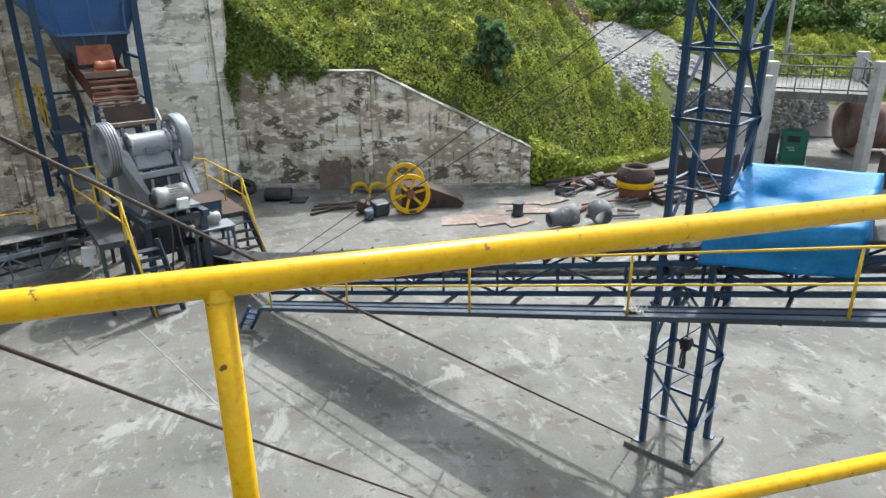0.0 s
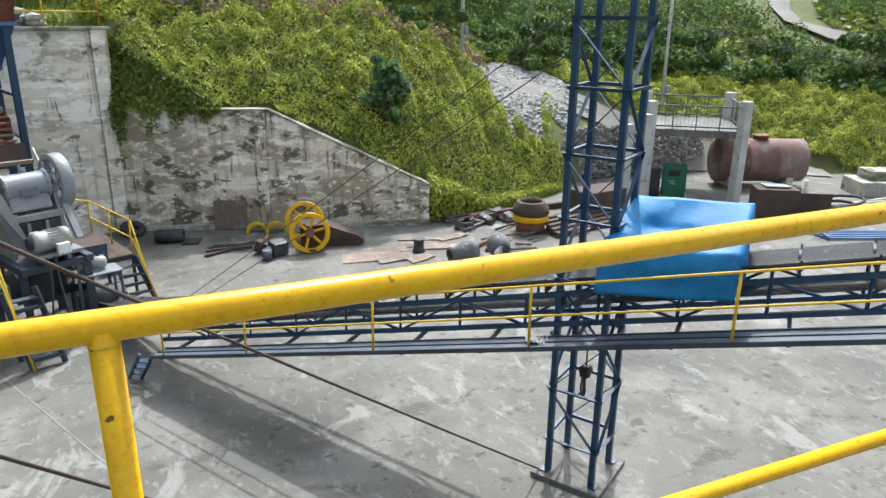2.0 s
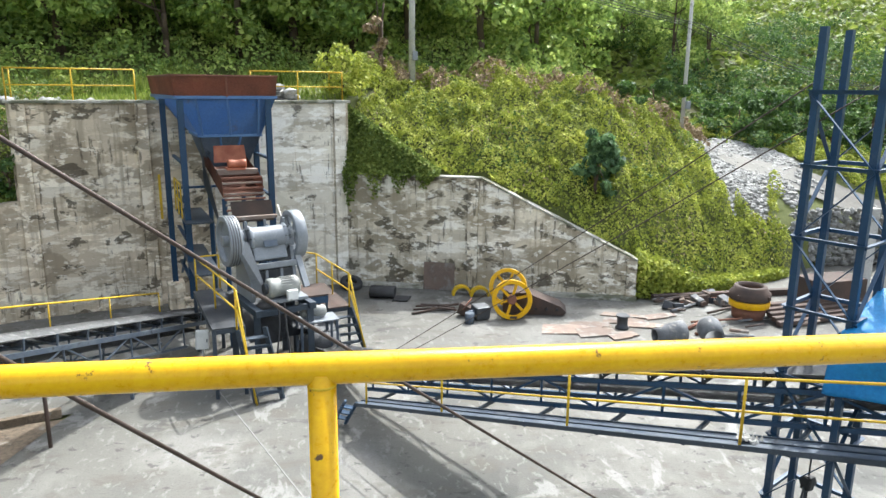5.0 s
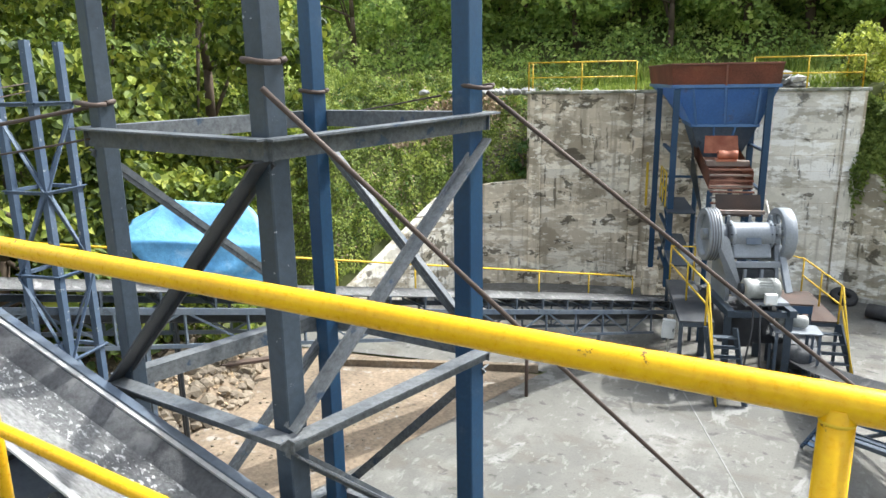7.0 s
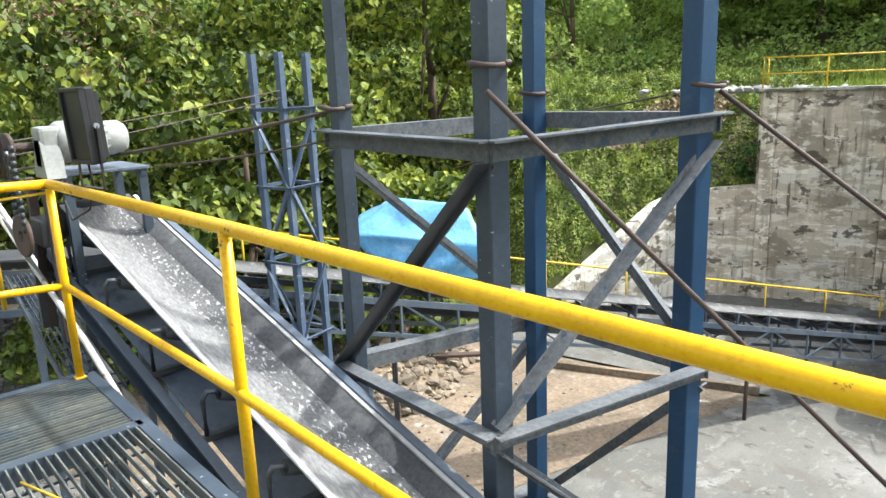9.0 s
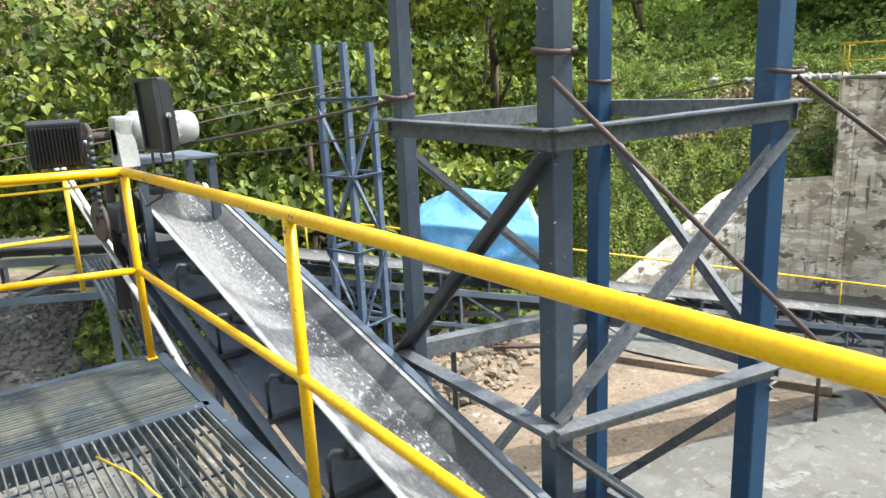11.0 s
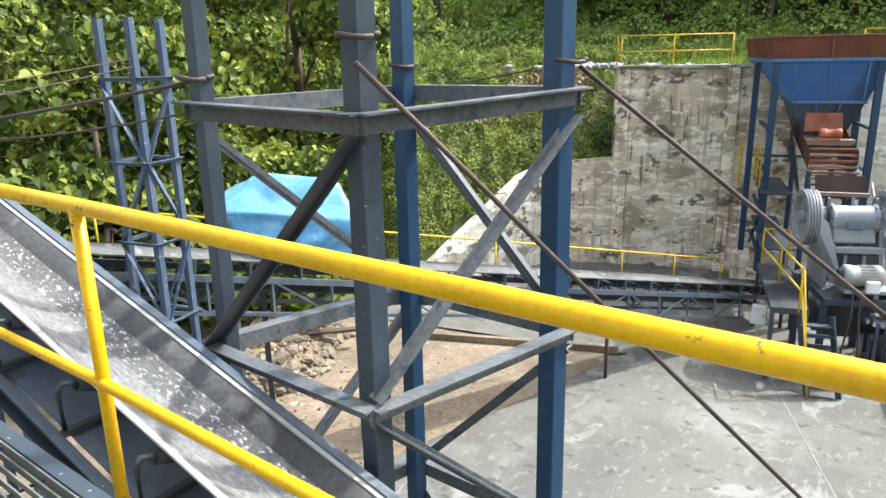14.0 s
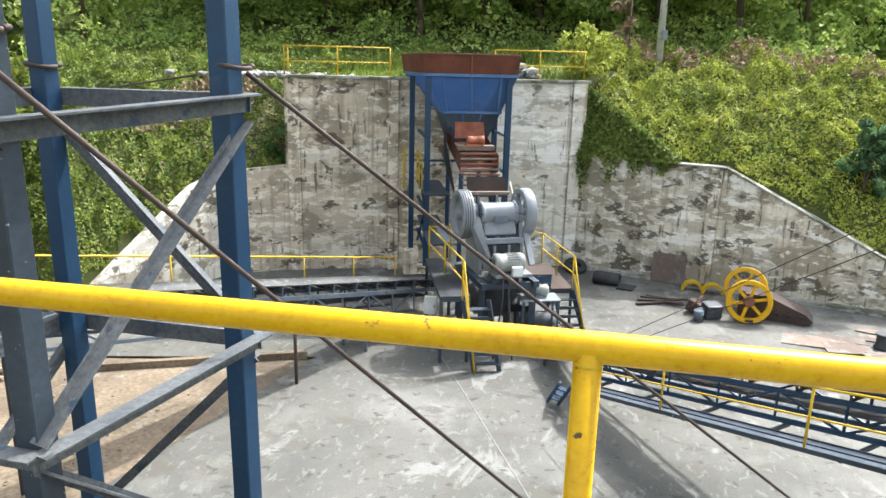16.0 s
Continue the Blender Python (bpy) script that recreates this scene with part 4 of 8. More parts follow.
def make_tree(name, label, h, crown_r, n_leaf, leaf, material, base, low=0.35, blobs=26, seed=1, flowers=0):
    """A tapered trunk with limbs, and a crown of leaves gathered in uneven clumps."""
    r = np.random.default_rng(seed)
    t = Thing(name, label, "tree", Matrix.Translation(base), name + "s")
    b = Vector(base)
    lean = Vector((r.normal(0, 0.05), r.normal(0, 0.05), 1))
    pts = [b + lean * (h * 0.75 * k / 5) + Vector((0.06 * math.sin(k * 1.7 + seed), 0.06 * math.cos(k * 2.1), 0)) for k in range(6)]
    trunk = [tube(pts[k], pts[k + 1], 0.035 * h * 0.55 * (1 - k / 6.5) + 0.02, 8, 0.035 * h * 0.55 * (1 - (k + 1) / 6.5) + 0.02) for k in range(5)]
    cent = []
    for k in range(blobs):
        az, rr = r.uniform(0, 2 * math.pi), crown_r * math.sqrt(r.uniform(0.05, 1))
        zz = h * (low + (1 - low) * r.uniform(0, 1))
        rr *= 0.45 + 0.75 * math.sin(math.pi * min(max((zz / h - low) / (1 - low), 0.08), 0.95)) ** 0.6
        cent.append(b + Vector((rr * math.cos(az), rr * math.sin(az), zz)))
    t.part("trunk", b_new(*trunk), "bark")
    for k in range(0, min(blobs, 21), 3):
        j = 1 + k % 4
        t.part("limb", tube(pts[j], cent[k], 0.012 * h * 0.55 + 0.01, 6, 0.012), "bark")
    P, Nn = [], []
    for c in cent:
        m = n_leaf // blobs
        d = unit(r.normal(size=(m, 3)))
        s = crown_r * r.uniform(0.24, 0.46)
        P.append(np.array(c) + d * (s * r.uniform(0.35, 1.0, (m, 1)) ** 0.5) * np.array([1, 1, 0.75]))
        Nn.append(d * 0.7 + np.array([0, 0, 0.7]))
    P, Nn = np.concatenate(P), np.concatenate(Nn)
    v, f = (oval_leaves(P, Nn, leaf, 0.45, 0.7) if material in ("broad", "broad_bright", "sapling") else leaf_cloud(P, Nn, leaf, 0.6, 0.5))
    mesh_np("crown", v - np.array(base), f, material, t.ob)
    if flowers:
        top = P[np.argsort(-P[:, 2] + r.normal(0, 1.7, len(P)))[:flowers]] + np.array([0, 0, 0.12])
        q = np.repeat(top, 8, 0) + r.normal(0, 0.10, (len(top) * 8, 3))
        v, f = leaf_cloud(q, np.tile([0, 0, 1.0], (len(q), 1)), 0.09, 1.0)
        mesh_np("blossom", v - np.array(base), f, "bloom", t.ob, "pinkish brown seed heads", "", "stuff")
    return t.ob


def build_trees():
    # large-leaved trees beside the conveyors
    spots = [(-15.6, 7.4, 7.6, 3.0), (-21.5, 4.0, 9.5, 3.6), (-18.8, 10.0, 8.5, 3.2), (-19.2, 5.2, 9.0, 3.3), (-14.3, 10.6, 5.2, 2.0), (-41.0, 8.5, 11.0, 4.2), (-44.0, 1.5, 11.0, 4.2), (-20.5, 13.2, 12.0, 3.5), (-25.5, 8.0, 10.5, 3.4), (-17.6, 15.3, 11.0, 3.0)]
    for k, (x, y, h, r) in enumerate(spots):
        make_tree("broadleaf_tree", "large-leaved bright green tree beside the conveyor" if k != 1 else "large-leaved green tree topped with pinkish seed heads", h, r, 9500, 0.225, "broad_bright" if k in (2, 4, 7, 9) else "broad", (x, y, gz(x, y)), 0.45 if k == 1 else 0.08, 44, 20 + k, 170 if k in (1, 3, 8) else 0)
    # forest behind
    kinds = [make_tree("forest_tree", "dark green forest tree on the hillside", h, r, 5000, 0.34, "forest", (x, y, gz(x, y)), 0.12, 26, 50 + k) for k, (x, y, h, r) in enumerate([(-6.0, 39.0, 10.0, 3.6), (3.0, 41.5, 11.0, 3.8), (10.5, 41.0, 9.5, 3.6), (-14.0, 37.0, 10.5, 3.7)])]
    placed = [(-6.0, 39.0), (3.0, 41.5), (10.5, 41.0), (-14.0, 37.0)]
    r = np.random.default_rng(5)
    k = 0
    for _ in range(900):
        if k >= 74:
            break
        az, d = radians(r.uniform(-72, 58)), r.uniform(37, 62)
        x, y = d * math.sin(az), d * math.cos(az)
        q = float(ground_z(np.array([x]), np.array([y]))[1][0])
        lim = 13.0 if x < 16 else 22.0
        if q < lim or min((x - a) ** 2 + (y - c) ** 2 for a, c in placed) < 9 or (x > 27 and y < 60):
            continue
        placed.append((x, y))
        s = r.uniform(0.75, 1.2) * (0.62 if x > 22 else 1.0)
        copy_thing(kinds[k % 4], Matrix.Translation((x, y, gz(x, y) - 0.2)) @ Matrix.Rotation(r.uniform(0, 6.28), 4, "Z") @ Matrix.Diagonal((s, s, s, 1)))
        k += 1
    # bushes
    bush = make_tree("bush", "rounded dark green bush on the slope", 2.4, 1.3, 2600, 0.18, "shrub", (13.0, 30.5, gz(13.0, 30.5)), 0.05, 14, 77)
    for x, y, s in ((18.5, 33, 1.1), (21, 34.5, 1.4), (24, 33.5, 1.3), (27.5, 35, 1.6), (31, 33, 1.5), (35, 31, 1.6), (39, 28, 1.8), (30, 37.5, 1.4), (26, 38, 1.5), (42, 25, 1.6)):
        copy_thing(bush, Matrix.Translation((x, y, gz(x, y) - 0.2)) @ Matrix.Rotation(x * 3.1, 4, "Z") @ Matrix.Diagonal((s, s, s * 0.95, 1)))
    make_tree("sapling", "blue-green sapling growing out of the creeper slope", 2.15, 0.62, 1500, 0.20, "sapling", (8.4, 23.9, gz(8.4, 23.9)), 0.0, 30, 91)
    make_tree("wall_shrub", "small bright green shrub at the wall's foot of the slope", 1.3, 0.6, 420, 0.16, "shrub", tuple(lw(0.35, -0.5, 3.7)), 0.05, 9, 92)
    make_tree("crest_bush", "yellow-green bush on the terrace behind the wall", 1.8, 1.0, 1300, 0.16, "creeper", (-0.5, 27.0, 6.5), 0.02, 16, 93)
    make_tree("vine_trunk", "dead brown vine-covered tree trunk", 4.6, 0.5, 500, 0.22, "dry", (1.0, 30.5, gz(1.0, 30.5)), 0.05, 12, 94)


build_creeper()
build_undergrowth()
build_trees()

# rubble on the slope by the road, stones under the conveyors, gravel heap, far road
p_, _ = slope_points(8200, (14, 20.5), (24, 35), (1.2, 6.6), lambda x, y, z, q: rubble_zone(x, y, q))
mesh_np("rubble_slope", *stones(p_ + [0, 0, 0.02], 0.26), "rock", None, "pale broken stone tipped down the slope", "rubble", "stuff")
BANK_A, BANK_B = np.array([-10.9, 6.4]), np.array([-12.2, 12.4])


def bank(u, v):
    """A place on the earth bank: u along its foot, v back from it, both 0 to 1."""
    d = BANK_B - BANK_A
    back = np.array([-d[1], d[0]]) / np.hypot(*d)
    foot = BANK_A + np.outer(u, d) + np.outer(0.35 * np.sin(u * 9) + 4.2 * v, back)
    z = 0.03 + 1.35 * (1 - np.exp(-v * 3.2)) + 0.22 * (swell(foot[:, 0], foot[:, 1], 1.1, 21) - 0.5) * np.clip(v * 6, 0, 1)
    return np.column_stack([foot, z * np.clip(np.minimum(u, 1 - u) * 8, 0, 1) + 0.02])


U_, V_ = np.meshgrid(np.linspace(0, 1, 60), np.linspace(0, 1, 36))
i_ = (np.arange(35)[:, None] * 60 + np.arange(59)[None, :]).ravel()
mesh_np("earth_bank", bank(U_.ravel(), V_.ravel()), np.stack([i_, i_ + 1, i_ + 61, i_ + 60], 1), "dirt", None, "bare brown earth bank under the conveyors", "ground", "structure", True)
p_ = bank(rng.uniform(0.02, 0.98, 420), rng.uniform(0.0, 0.6, 420) ** 1.4)
mesh_np("river_stones", *stones(p_, 0.30, 0.8), "cobble", None, "rounded stones set in the earth bank under the conveyor", "stones", "stuff")
p_ = np.stack([rng.uniform(-14.0, -8.0, 260), rng.uniform(6.0, 12.4, 260), np.full(260, 0.03)], 1)
mesh_np("pebbles", *stones(p_, 0.08), "cobble", None, "small stones scattered on the bare earth", "stones", "stuff")
p_ = bank(rng.uniform(0.02, 0.98, 1500), rng.uniform(0.02, 0.9, 1500)) + [0, 0, 0.05]
mesh_np("fallen_leaves", *leaf_cloud(p_, np.tile([0.0, 0.0, 1.0], (1500, 1)), 0.12, 0.5), "dry", None, "fallen brown leaves on the earth bank", "dead leaves", "stuff")
solid("plank", beam((-13.3, 9.3, 0.62), (-11.75, 11.6, 0.5), 0.2, 0.07, 0.01), "rust_dark", "weathered brown plank lying on the earth bank", "plank", "scrap pieces")
p_ = np.concatenate([np.stack([rng.normal(-23.0, 1.9, 2600), rng.normal(2.2, 1.9, 2600), np.zeros(2600)], 1)])
p_[:, 2] = np.interp(np.hypot(p_[:, 0] + 23, p_[:, 1] - 2.2), [0.0, 0.5, 1.4, 2.7, 4.0], [1.5, 1.4, 0.95, 0.25, 0.02]) + 0.02
mesh_np("gravel_heap", *stones(p_, 0.19), "gravel", None, "heap of dark crushed gravel on the ground", "gravel", "stuff")
g_ = np.stack([rng.uniform(-17, -5.4, 2600), rng.uniform(-6, 3.6, 2600), np.full(2600, 0.02)], 1)
mesh_np("loose_gravel", *stones(g_, 0.11), "gravel", None, "loose dark gravel below the platform", "gravel", "stuff")
heap = lathe([(4.0, 0.0), (2.7, 0.25), (1.4, 0.95), (0.5, 1.4), (0.0, 1.5)], pose(-23, 2.2, 0.0), 28)
solid("gravel_mound", heap, "gravel", "dark grey mound of crushed gravel", "gravel", "", "stuff")
p_ = np.concatenate([np.array([mw(u, -rng.uniform(0.5, 1.8), 6.5 + rng.uniform(0, 0.55) * max(0.0, 1 - abs(u + 2.0) / 1.0)) for u in rng.normal(-2.0, 0.45, 90)]), np.array([mw(u, -rng.uniform(0.9, 2.6), 6.5) for u in rng.normal(-10.6, 1.2, 70)])])
q_, _ = slope_points(600, (-11.7, -9.6), (20, 27), (0.4, 4.4))
mesh_np("slope_rubble", *stones(q_, 0.16), "cobble", None, "grey stony rubble beside the tall wall", "rubble", "stuff")
mesh_np("stone_pile", *stones(p_, 0.34), "rock", None, "white broken stones piled on the terrace edge", "stones", "stuff")


def strip(pts, width, lift):
    """A road draped over the ground."""
    v, f = [], []
    for i, (x, y) in enumerate(pts):
        a, b = pts[max(i - 1, 0)], pts[min(i + 1, len(pts) - 1)]
        d = Vector((b[0] - a[0], b[1] - a[1], 0)).normalized()
        nrm = Vector((-d.y, d.x, 0)) * width / 2
        for s in (-1, 1):
            q = Vector((x, y, 0)) + nrm * s
            v.append((q.x, q.y, gz(q.x, q.y) + lift))
        if i:
            f.append((2 * i - 2, 2 * i - 1, 2 * i + 1, 2 * i))
    return np.array(v), np.array(f)


mesh_np("road", *strip(NEAR_ROAD, 1.6, 0.12), "track", None, "pale dirt road along the top of the slope", "road", "structure", True)
mesh_np("upper_road", *strip([(-47.0 + 1.9 * k, -4.9 + 1.62 * k) for k in range(10)], 1.7, 0.3), "track", None, "pale dirt road on the slope beyond the gravel", "road", "structure", True)
mesh_np("far_road", *strip(FAR_ROAD, 1.6, 0.32), "track", None, "pale dirt road winding up the far hillside", "road", "structure", True)


# ---- steel towers ----
def lattice_tower(name, label, corners, z0, z1, rings, material, leg=0.09, ring_a=0.05, brace_a=0.05, start=0, both=False):
    """Four angle legs, rings of angles and a diagonal in each panel."""
    cx = sum((Vector((*c, 0)) for c in corners), Vector()) / 4
    t = Thing(name, label, "lattice tower", Matrix.Translation((cx.x, cx.y, z0)), "lattice towers")
    P = lambda i, z: Vector((*corners[i % 4], z))
    for i in range(4):
        c, a, b = P(i, 0), P(i + 1, 0), P(i - 1, 0)
        ex, ey = (a - c).normalized(), (b - c).normalized()
        pts = [(0, 0), (leg, 0), (leg, leg), (0, leg)]
        m = Matrix((ex, ey, Vector((0, 0, 1)))).transposed().to_4x4()
        m.translation = (c.x, c.y, z0)
        t.part("leg", extrude(pts, m, z1 - z0), material)
    for k, z in enumerate(rings):
        for i in range(4):
            a, b = P(i, z), P(i + 1, z)
            d = (b - a).normalized()
            out = Vector((d.y, -d.x, 0))
            if out.dot((a + b) / 2 - cx - Vector((0, 0, z))) < 0:
                out = -out
            m = Matrix((out, Vector((0, 0, 1)), d)).transposed().to_4x4()
            m.translation = a - d * 0.03 + out * 0.004
            t.part("ring_angle", extrude([(0, 0), (ring_a, 0), (ring_a, -0.008), (0.008, -0.008), (0.008, -ring_a), (0, -ring_a)], m, (b - a).length + 0.06), material)
            if k + 1 < len(rings):
                z2 = rings[k + 1]
                up = (k + i + start) % 2
                p, q = (P(i, z - 0.05), P(i + 1, z2 - 0.04)) if up else (P(i + 1, z - 0.05), P(i, z2 - 0.04))
                t.part("brace", beam(p + out * 0.012, q + out * 0.012, brace_a, 0.012, up=tuple(out.cross((q - p).normalized()))), material)
                if both:
                    t.part("brace", beam(Vector((q.x, q.y, p.z)) + out * 0.026, Vector((p.x, p.y, q.z)) + out * 0.026, brace_a, 0.012, up=tuple(out.cross((Vector((p.x, p.y, q.z)) - Vector((q.x, q.y, p.z))).normalized()))), material)
    return t


TW = [(5.95, 7.40), (6.64, 7.84), (6.20, 8.53), (5.51, 8.09)]
tw = lattice_tower("support_tower", "tall navy-blue steel lattice tower carrying the conveyor", TW, 0.08, 7.75, [7.02, 6.13, 5.23, 4.31, 3.4, 2.5, 1.6, 0.7], "navy", 0.085, 0.05, 0.05)
solid("tower_base", box(pose(6.07, 7.96, 0.04, 0, 0, 32.5), 1.15, 1.15, 0.085, 0.01), "slab", "dirty concrete pad under the lattice tower", "pad", "", "structure")
for i in range(4):
    tw.part("base_plate", box(pose(*TW[i], 0.095, 0, 0, 32.5), 0.13, 0.13, 0.02, 0.004), "navy")
NT = [(-2.258, 2.253), (-1.925, 3.605), (-3.19, 3.635), (-3.53, 2.26)]
FT = [(-8.39, 4.70), (-8.55, 5.26), (-9.11, 5.10), (-8.95, 4.54)]
lattice_tower("conveyor_tower", "slim weathered blue lattice tower among the conveyors", FT, 0.0, 7.5, [6.8, 5.76, 4.71, 3.62, 2.5, 1.4], "faded_blue", 0.085, 0.045, 0.045)


def near_tower():
    """The big tower by the platform, with flanged rings and heavy diagonals."""
    t = Thing("hoist_tower", "large dusty navy steel tower with speckled paint", "lattice tower", Matrix.Translation((-2.7, 2.9, 0)), "lattice towers")
    cen = Vector((-2.69, 2.93, 0))
    names = [0, 1, 2, 3]
    for i in names:
        c = Vector((*NT[i], 0))
        ex = (Vector((*NT[(i + 1) % 4], 0)) - c).normalized()
        ey = (Vector((*NT[(i - 1) % 4], 0)) - c).normalized()
        m = Matrix((ex, ey, Vector((0, 0, 1)))).transposed().to_4x4()
        m.translation = c
        a = (0.104, 0.115, 0.1, 0.085)[i]
        t.part("leg", extrude([(0.006, 0), (a - 0.006, 0), (a, 0.006), (a, a - 0.006), (a - 0.006, a), (0.006, a), (0, a - 0.006), (0, 0.006)], m, 9.2), "navy_dusty" if i in (0, 3) else "navy")
    for z in (6.76, 5.36, 3.96, 2.56, 1.16):
        for i in names:
            lift = (0.0, 0.05, 0.045, 0.02)
            a, b = Vector((*NT[i], z + lift[i])), Vector((*NT[(i + 1) % 4], z + lift[(i + 1) % 4]))
            d = (b - a).normalized()
            out = Vector((d.y, -d.x, 0))
            if out.dot((a + b) / 2 - cen - Vector((0, 0, z))) < 0:
                out = -out
            m = Matrix((out, Vector((0, 0, 1)), d)).transposed().to_4x4()
            m.translation = a - d * 0.035 + out * 0.005
            t.part("ring_angle", extrude([(0, 0), (0.095, 0), (0.095, -0.010), (0.010, -0.010), (0.010, -0.1), (0, -0.1)], m, (b - a).length + 0.07), "ring_steel")

    def brace(i, z_i, j, z_j, w=0.085, o=0.02):
        p, q = Vector((*NT[i], z_i)), Vector((*NT[j], z_j))
        d = Vector((q.x - p.x, q.y - p.y, 0)).normalized()
        out = Vector((d.y, -d.x, 0))
        if out.dot(Vector((p.x + q.x, p.y + q.y, 0)) / 2 - cen) < 0:
            out = -out
        # the wide front-left brace takes a darker steel: its shade is in the colour
        t.part("brace", b_new(beam(p + out * o, q + out * o, w, 0.012, up=tuple(out.cross((q - p).normalized()))), beam(p + out * (o - 0.03), q + out * (o - 0.03), 0.012, 0.06, up=tuple(out.cross((q - p).normalized())))), "steel_dark" if w > 0.1 else "ring_steel")

    for k, z in ((1, 6.76), (2, 5.36), (3, 3.96), (4, 2.56)):
        lo = z - 1.4
        s = 0 if k % 2 else 1
        # faces: front-left, front-right, back-right, back-left
        for (i, j) in ((0, 3), (1, 0), (2, 1), (3, 2)):
            i, j = (i, j) if s == 0 else (j, i)
            brace(i, z - 0.1, j, lo + 0.02, 0.15 if (i, j) == (0, 3) and k == 1 else 0.085)
    return t


near_tower()


# ---- conveyor A: truss, walkway, belt towards the tower ----
A_S, A_D = Vector((-0.1, 13.4, 0.7)), Vector((5.3, -6.25, 2.05)).normalized()
A_P = Vector((0.7627, 0.6468, 0))


def ca(s, a, h):
    return A_S + A_D * s + A_P * a + Vector((0, 0, h))


def conveyor_a():
    t = Thing("truss_conveyor", "navy steel truss conveyor rising from the crusher, with a yellow-railed walkway", "conveyor", Matrix.Translation(ca(0, 0.8, -0.5)), "conveyors")
    L = 15.5
    lo, hi, a0, a1 = 0.02, 0.5, 0.84, 1.42
    for a in (a0, a1):
        for h in (lo, hi):
            t.part("chord", beam(ca(-0.6, a, h), ca(L, a, h), 0.06, 0.07), "navy")
        n = 14
        for k in range(n + 1):
            s = -0.4 + k * (L + 0.2) / n
            t.part("upright", beam(ca(s, a, lo), ca(s, a, hi), 0.035, 0.035), "navy")
            if k < n:
                s2 = s + (L + 0.2) / n
                p, q = (ca(s, a, lo), ca(s2, a, hi)) if k % 2 else (ca(s, a, hi), ca(s2, a, lo))
                t.part("diagonal", beam(p, q, 0.035, 0.035), "navy")
    for k in range(19):
        s = 0.2 + k * 0.84
        t.part("idler_bracket", b_new(beam(ca(s, a0, hi), ca(s, a0 - 0.06, 0.78), 0.03, 0.03), beam(ca(s, a1, hi), ca(s, a1 + 0.06, 0.78), 0.03, 0.03), beam(ca(s, a0, 0.55), ca(s, a1, 0.55), 0.04, 0.03), beam(ca(s, a0 + 0.13, 0.55), ca(s, a0 - 0.06, 0.78), 0.025, 0.025), beam(ca(s, a1 - 0.13, 0.55), ca(s, a1 + 0.06, 0.78), 0.025, 0.025)), "steel_dark")
        t.part("roller", b_new(tube(ca(s, 1.02, 0.58), ca(s, 1.24, 0.58), 0.045, 10), tube(ca(s, 0.8, 0.70), ca(s, 1.0, 0.60), 0.045, 10), tube(ca(s, 1.26, 0.60), ca(s, 1.46, 0.70), 0.045, 10)), "steel_dark")

    def belt(s0, s1, prof, th):
        bm = bmesh.new()
        n = 24
        rows = []
        for k in range(n + 1):
            s = s0 + (s1 - s0) * k / n
            rows.append([bm.verts.new(ca(s, a + 0.068 * min(s, 0) ** 2, h - 0.09 * min(s, 0) ** 2 / 18 + 0.006 * math.sin(s * 7))) for a, h in prof])
        for r0, r1 in zip(rows, rows[1:]):
            for i in range(len(prof) - 1):
                bm.faces.new((r0[i], r0[i + 1], r1[i + 1], r1[i])).smooth = True
        bmesh.ops.solidify(bm, geom=bm.faces[:], thickness=th)
        return bm

    t.part("belt", belt(-4.3, L, [(0.79, 0.75), (1.0, 0.65), (1.13, 0.63), (1.26, 0.65), (1.47, 0.75)], 0.014), "belt_dark", "grey dusty rubber belt")
    t.part("return_belt", belt(-4.3, L, [(0.86, 0.3), (1.13, 0.29), (1.4, 0.3)], 0.014), "belt_dark")
    t.part("tail_drum", tube((-1.5, 17.88, 0.42), (-0.56, 17.76, 0.42), 0.29, 28), "belt_dark", "worn grey rubber-lagged tail drum")
    t.part("tail_belt", b_new(beam((-1.03, 17.78, 0.72), (-1.25, 19.6, 1.0), 0.86, 0.016), beam((-1.03, 17.78, 0.12), (-1.25, 19.6, 0.3), 0.86, 0.016)), "belt_dark", "grey dusty belt running under the crusher")
    for a, b in (((-1.56, 17.88), (-1.78, 19.7)), ((-0.5, 17.75), (-0.72, 19.6))):
        t.part("tail_stringer", beam((*a, 0.42), (*b, 0.62), 0.05, 0.12), "steel_dark")
        t.part("tail_leg", beam((*a, 0.42), (*a, 0.0), 0.06, 0.06), "steel_dark")
    t.part("tail_frame", b_new(*[beam(ca(-4.4, a + 1.26, 0.5), ca(-2.4, a + 0.42, 0.42), 0.07, 0.1) for a in (0.72, 1.54)], *[beam(ca(-2.4, a + 0.42, 0.42), ca(-0.5, a, 0.3), 0.07, 0.1) for a in (0.72, 1.54)], *[beam(ca(s, a + o, 0.45), Vector((*ca(s, a + o, 0).xy, 0)), 0.06, 0.06) for s, o in ((-4.1, 1.14), (-2.4, 0.42)) for a in (0.72, 1.54)]), "steel_dark")
    # walkway
    t.part("walkway_plate", b_new(beam(ca(0, 0.19, -0.01), ca(L, 0.19, -0.01), 0.38, 0.012), ), "steel_blue", "dusty navy chequer plate walkway")
    for k in range(12):
        s = 0.3 + k * 1.35
        t.part("bearer", beam(ca(s, 0.0, -0.05), ca(s, 0.86, -0.02), 0.05, 0.05), "navy_dusty")
    for a in (0.0, 0.19, 0.38):
        t.part("walkway_angle", beam(ca(0, a, -0.02), ca(L, a, -0.02), 0.03, 0.07), "navy_dusty")
    for k, s in enumerate((0.35, 2.47, 5.17, 7.8, 10.46, 13.1)):
        t.part("rail_post", b_new(tube(ca(s, 0.02, -0.04), ca(s, 0.02, 0.92), 0.02, 10)), "yellow_old")
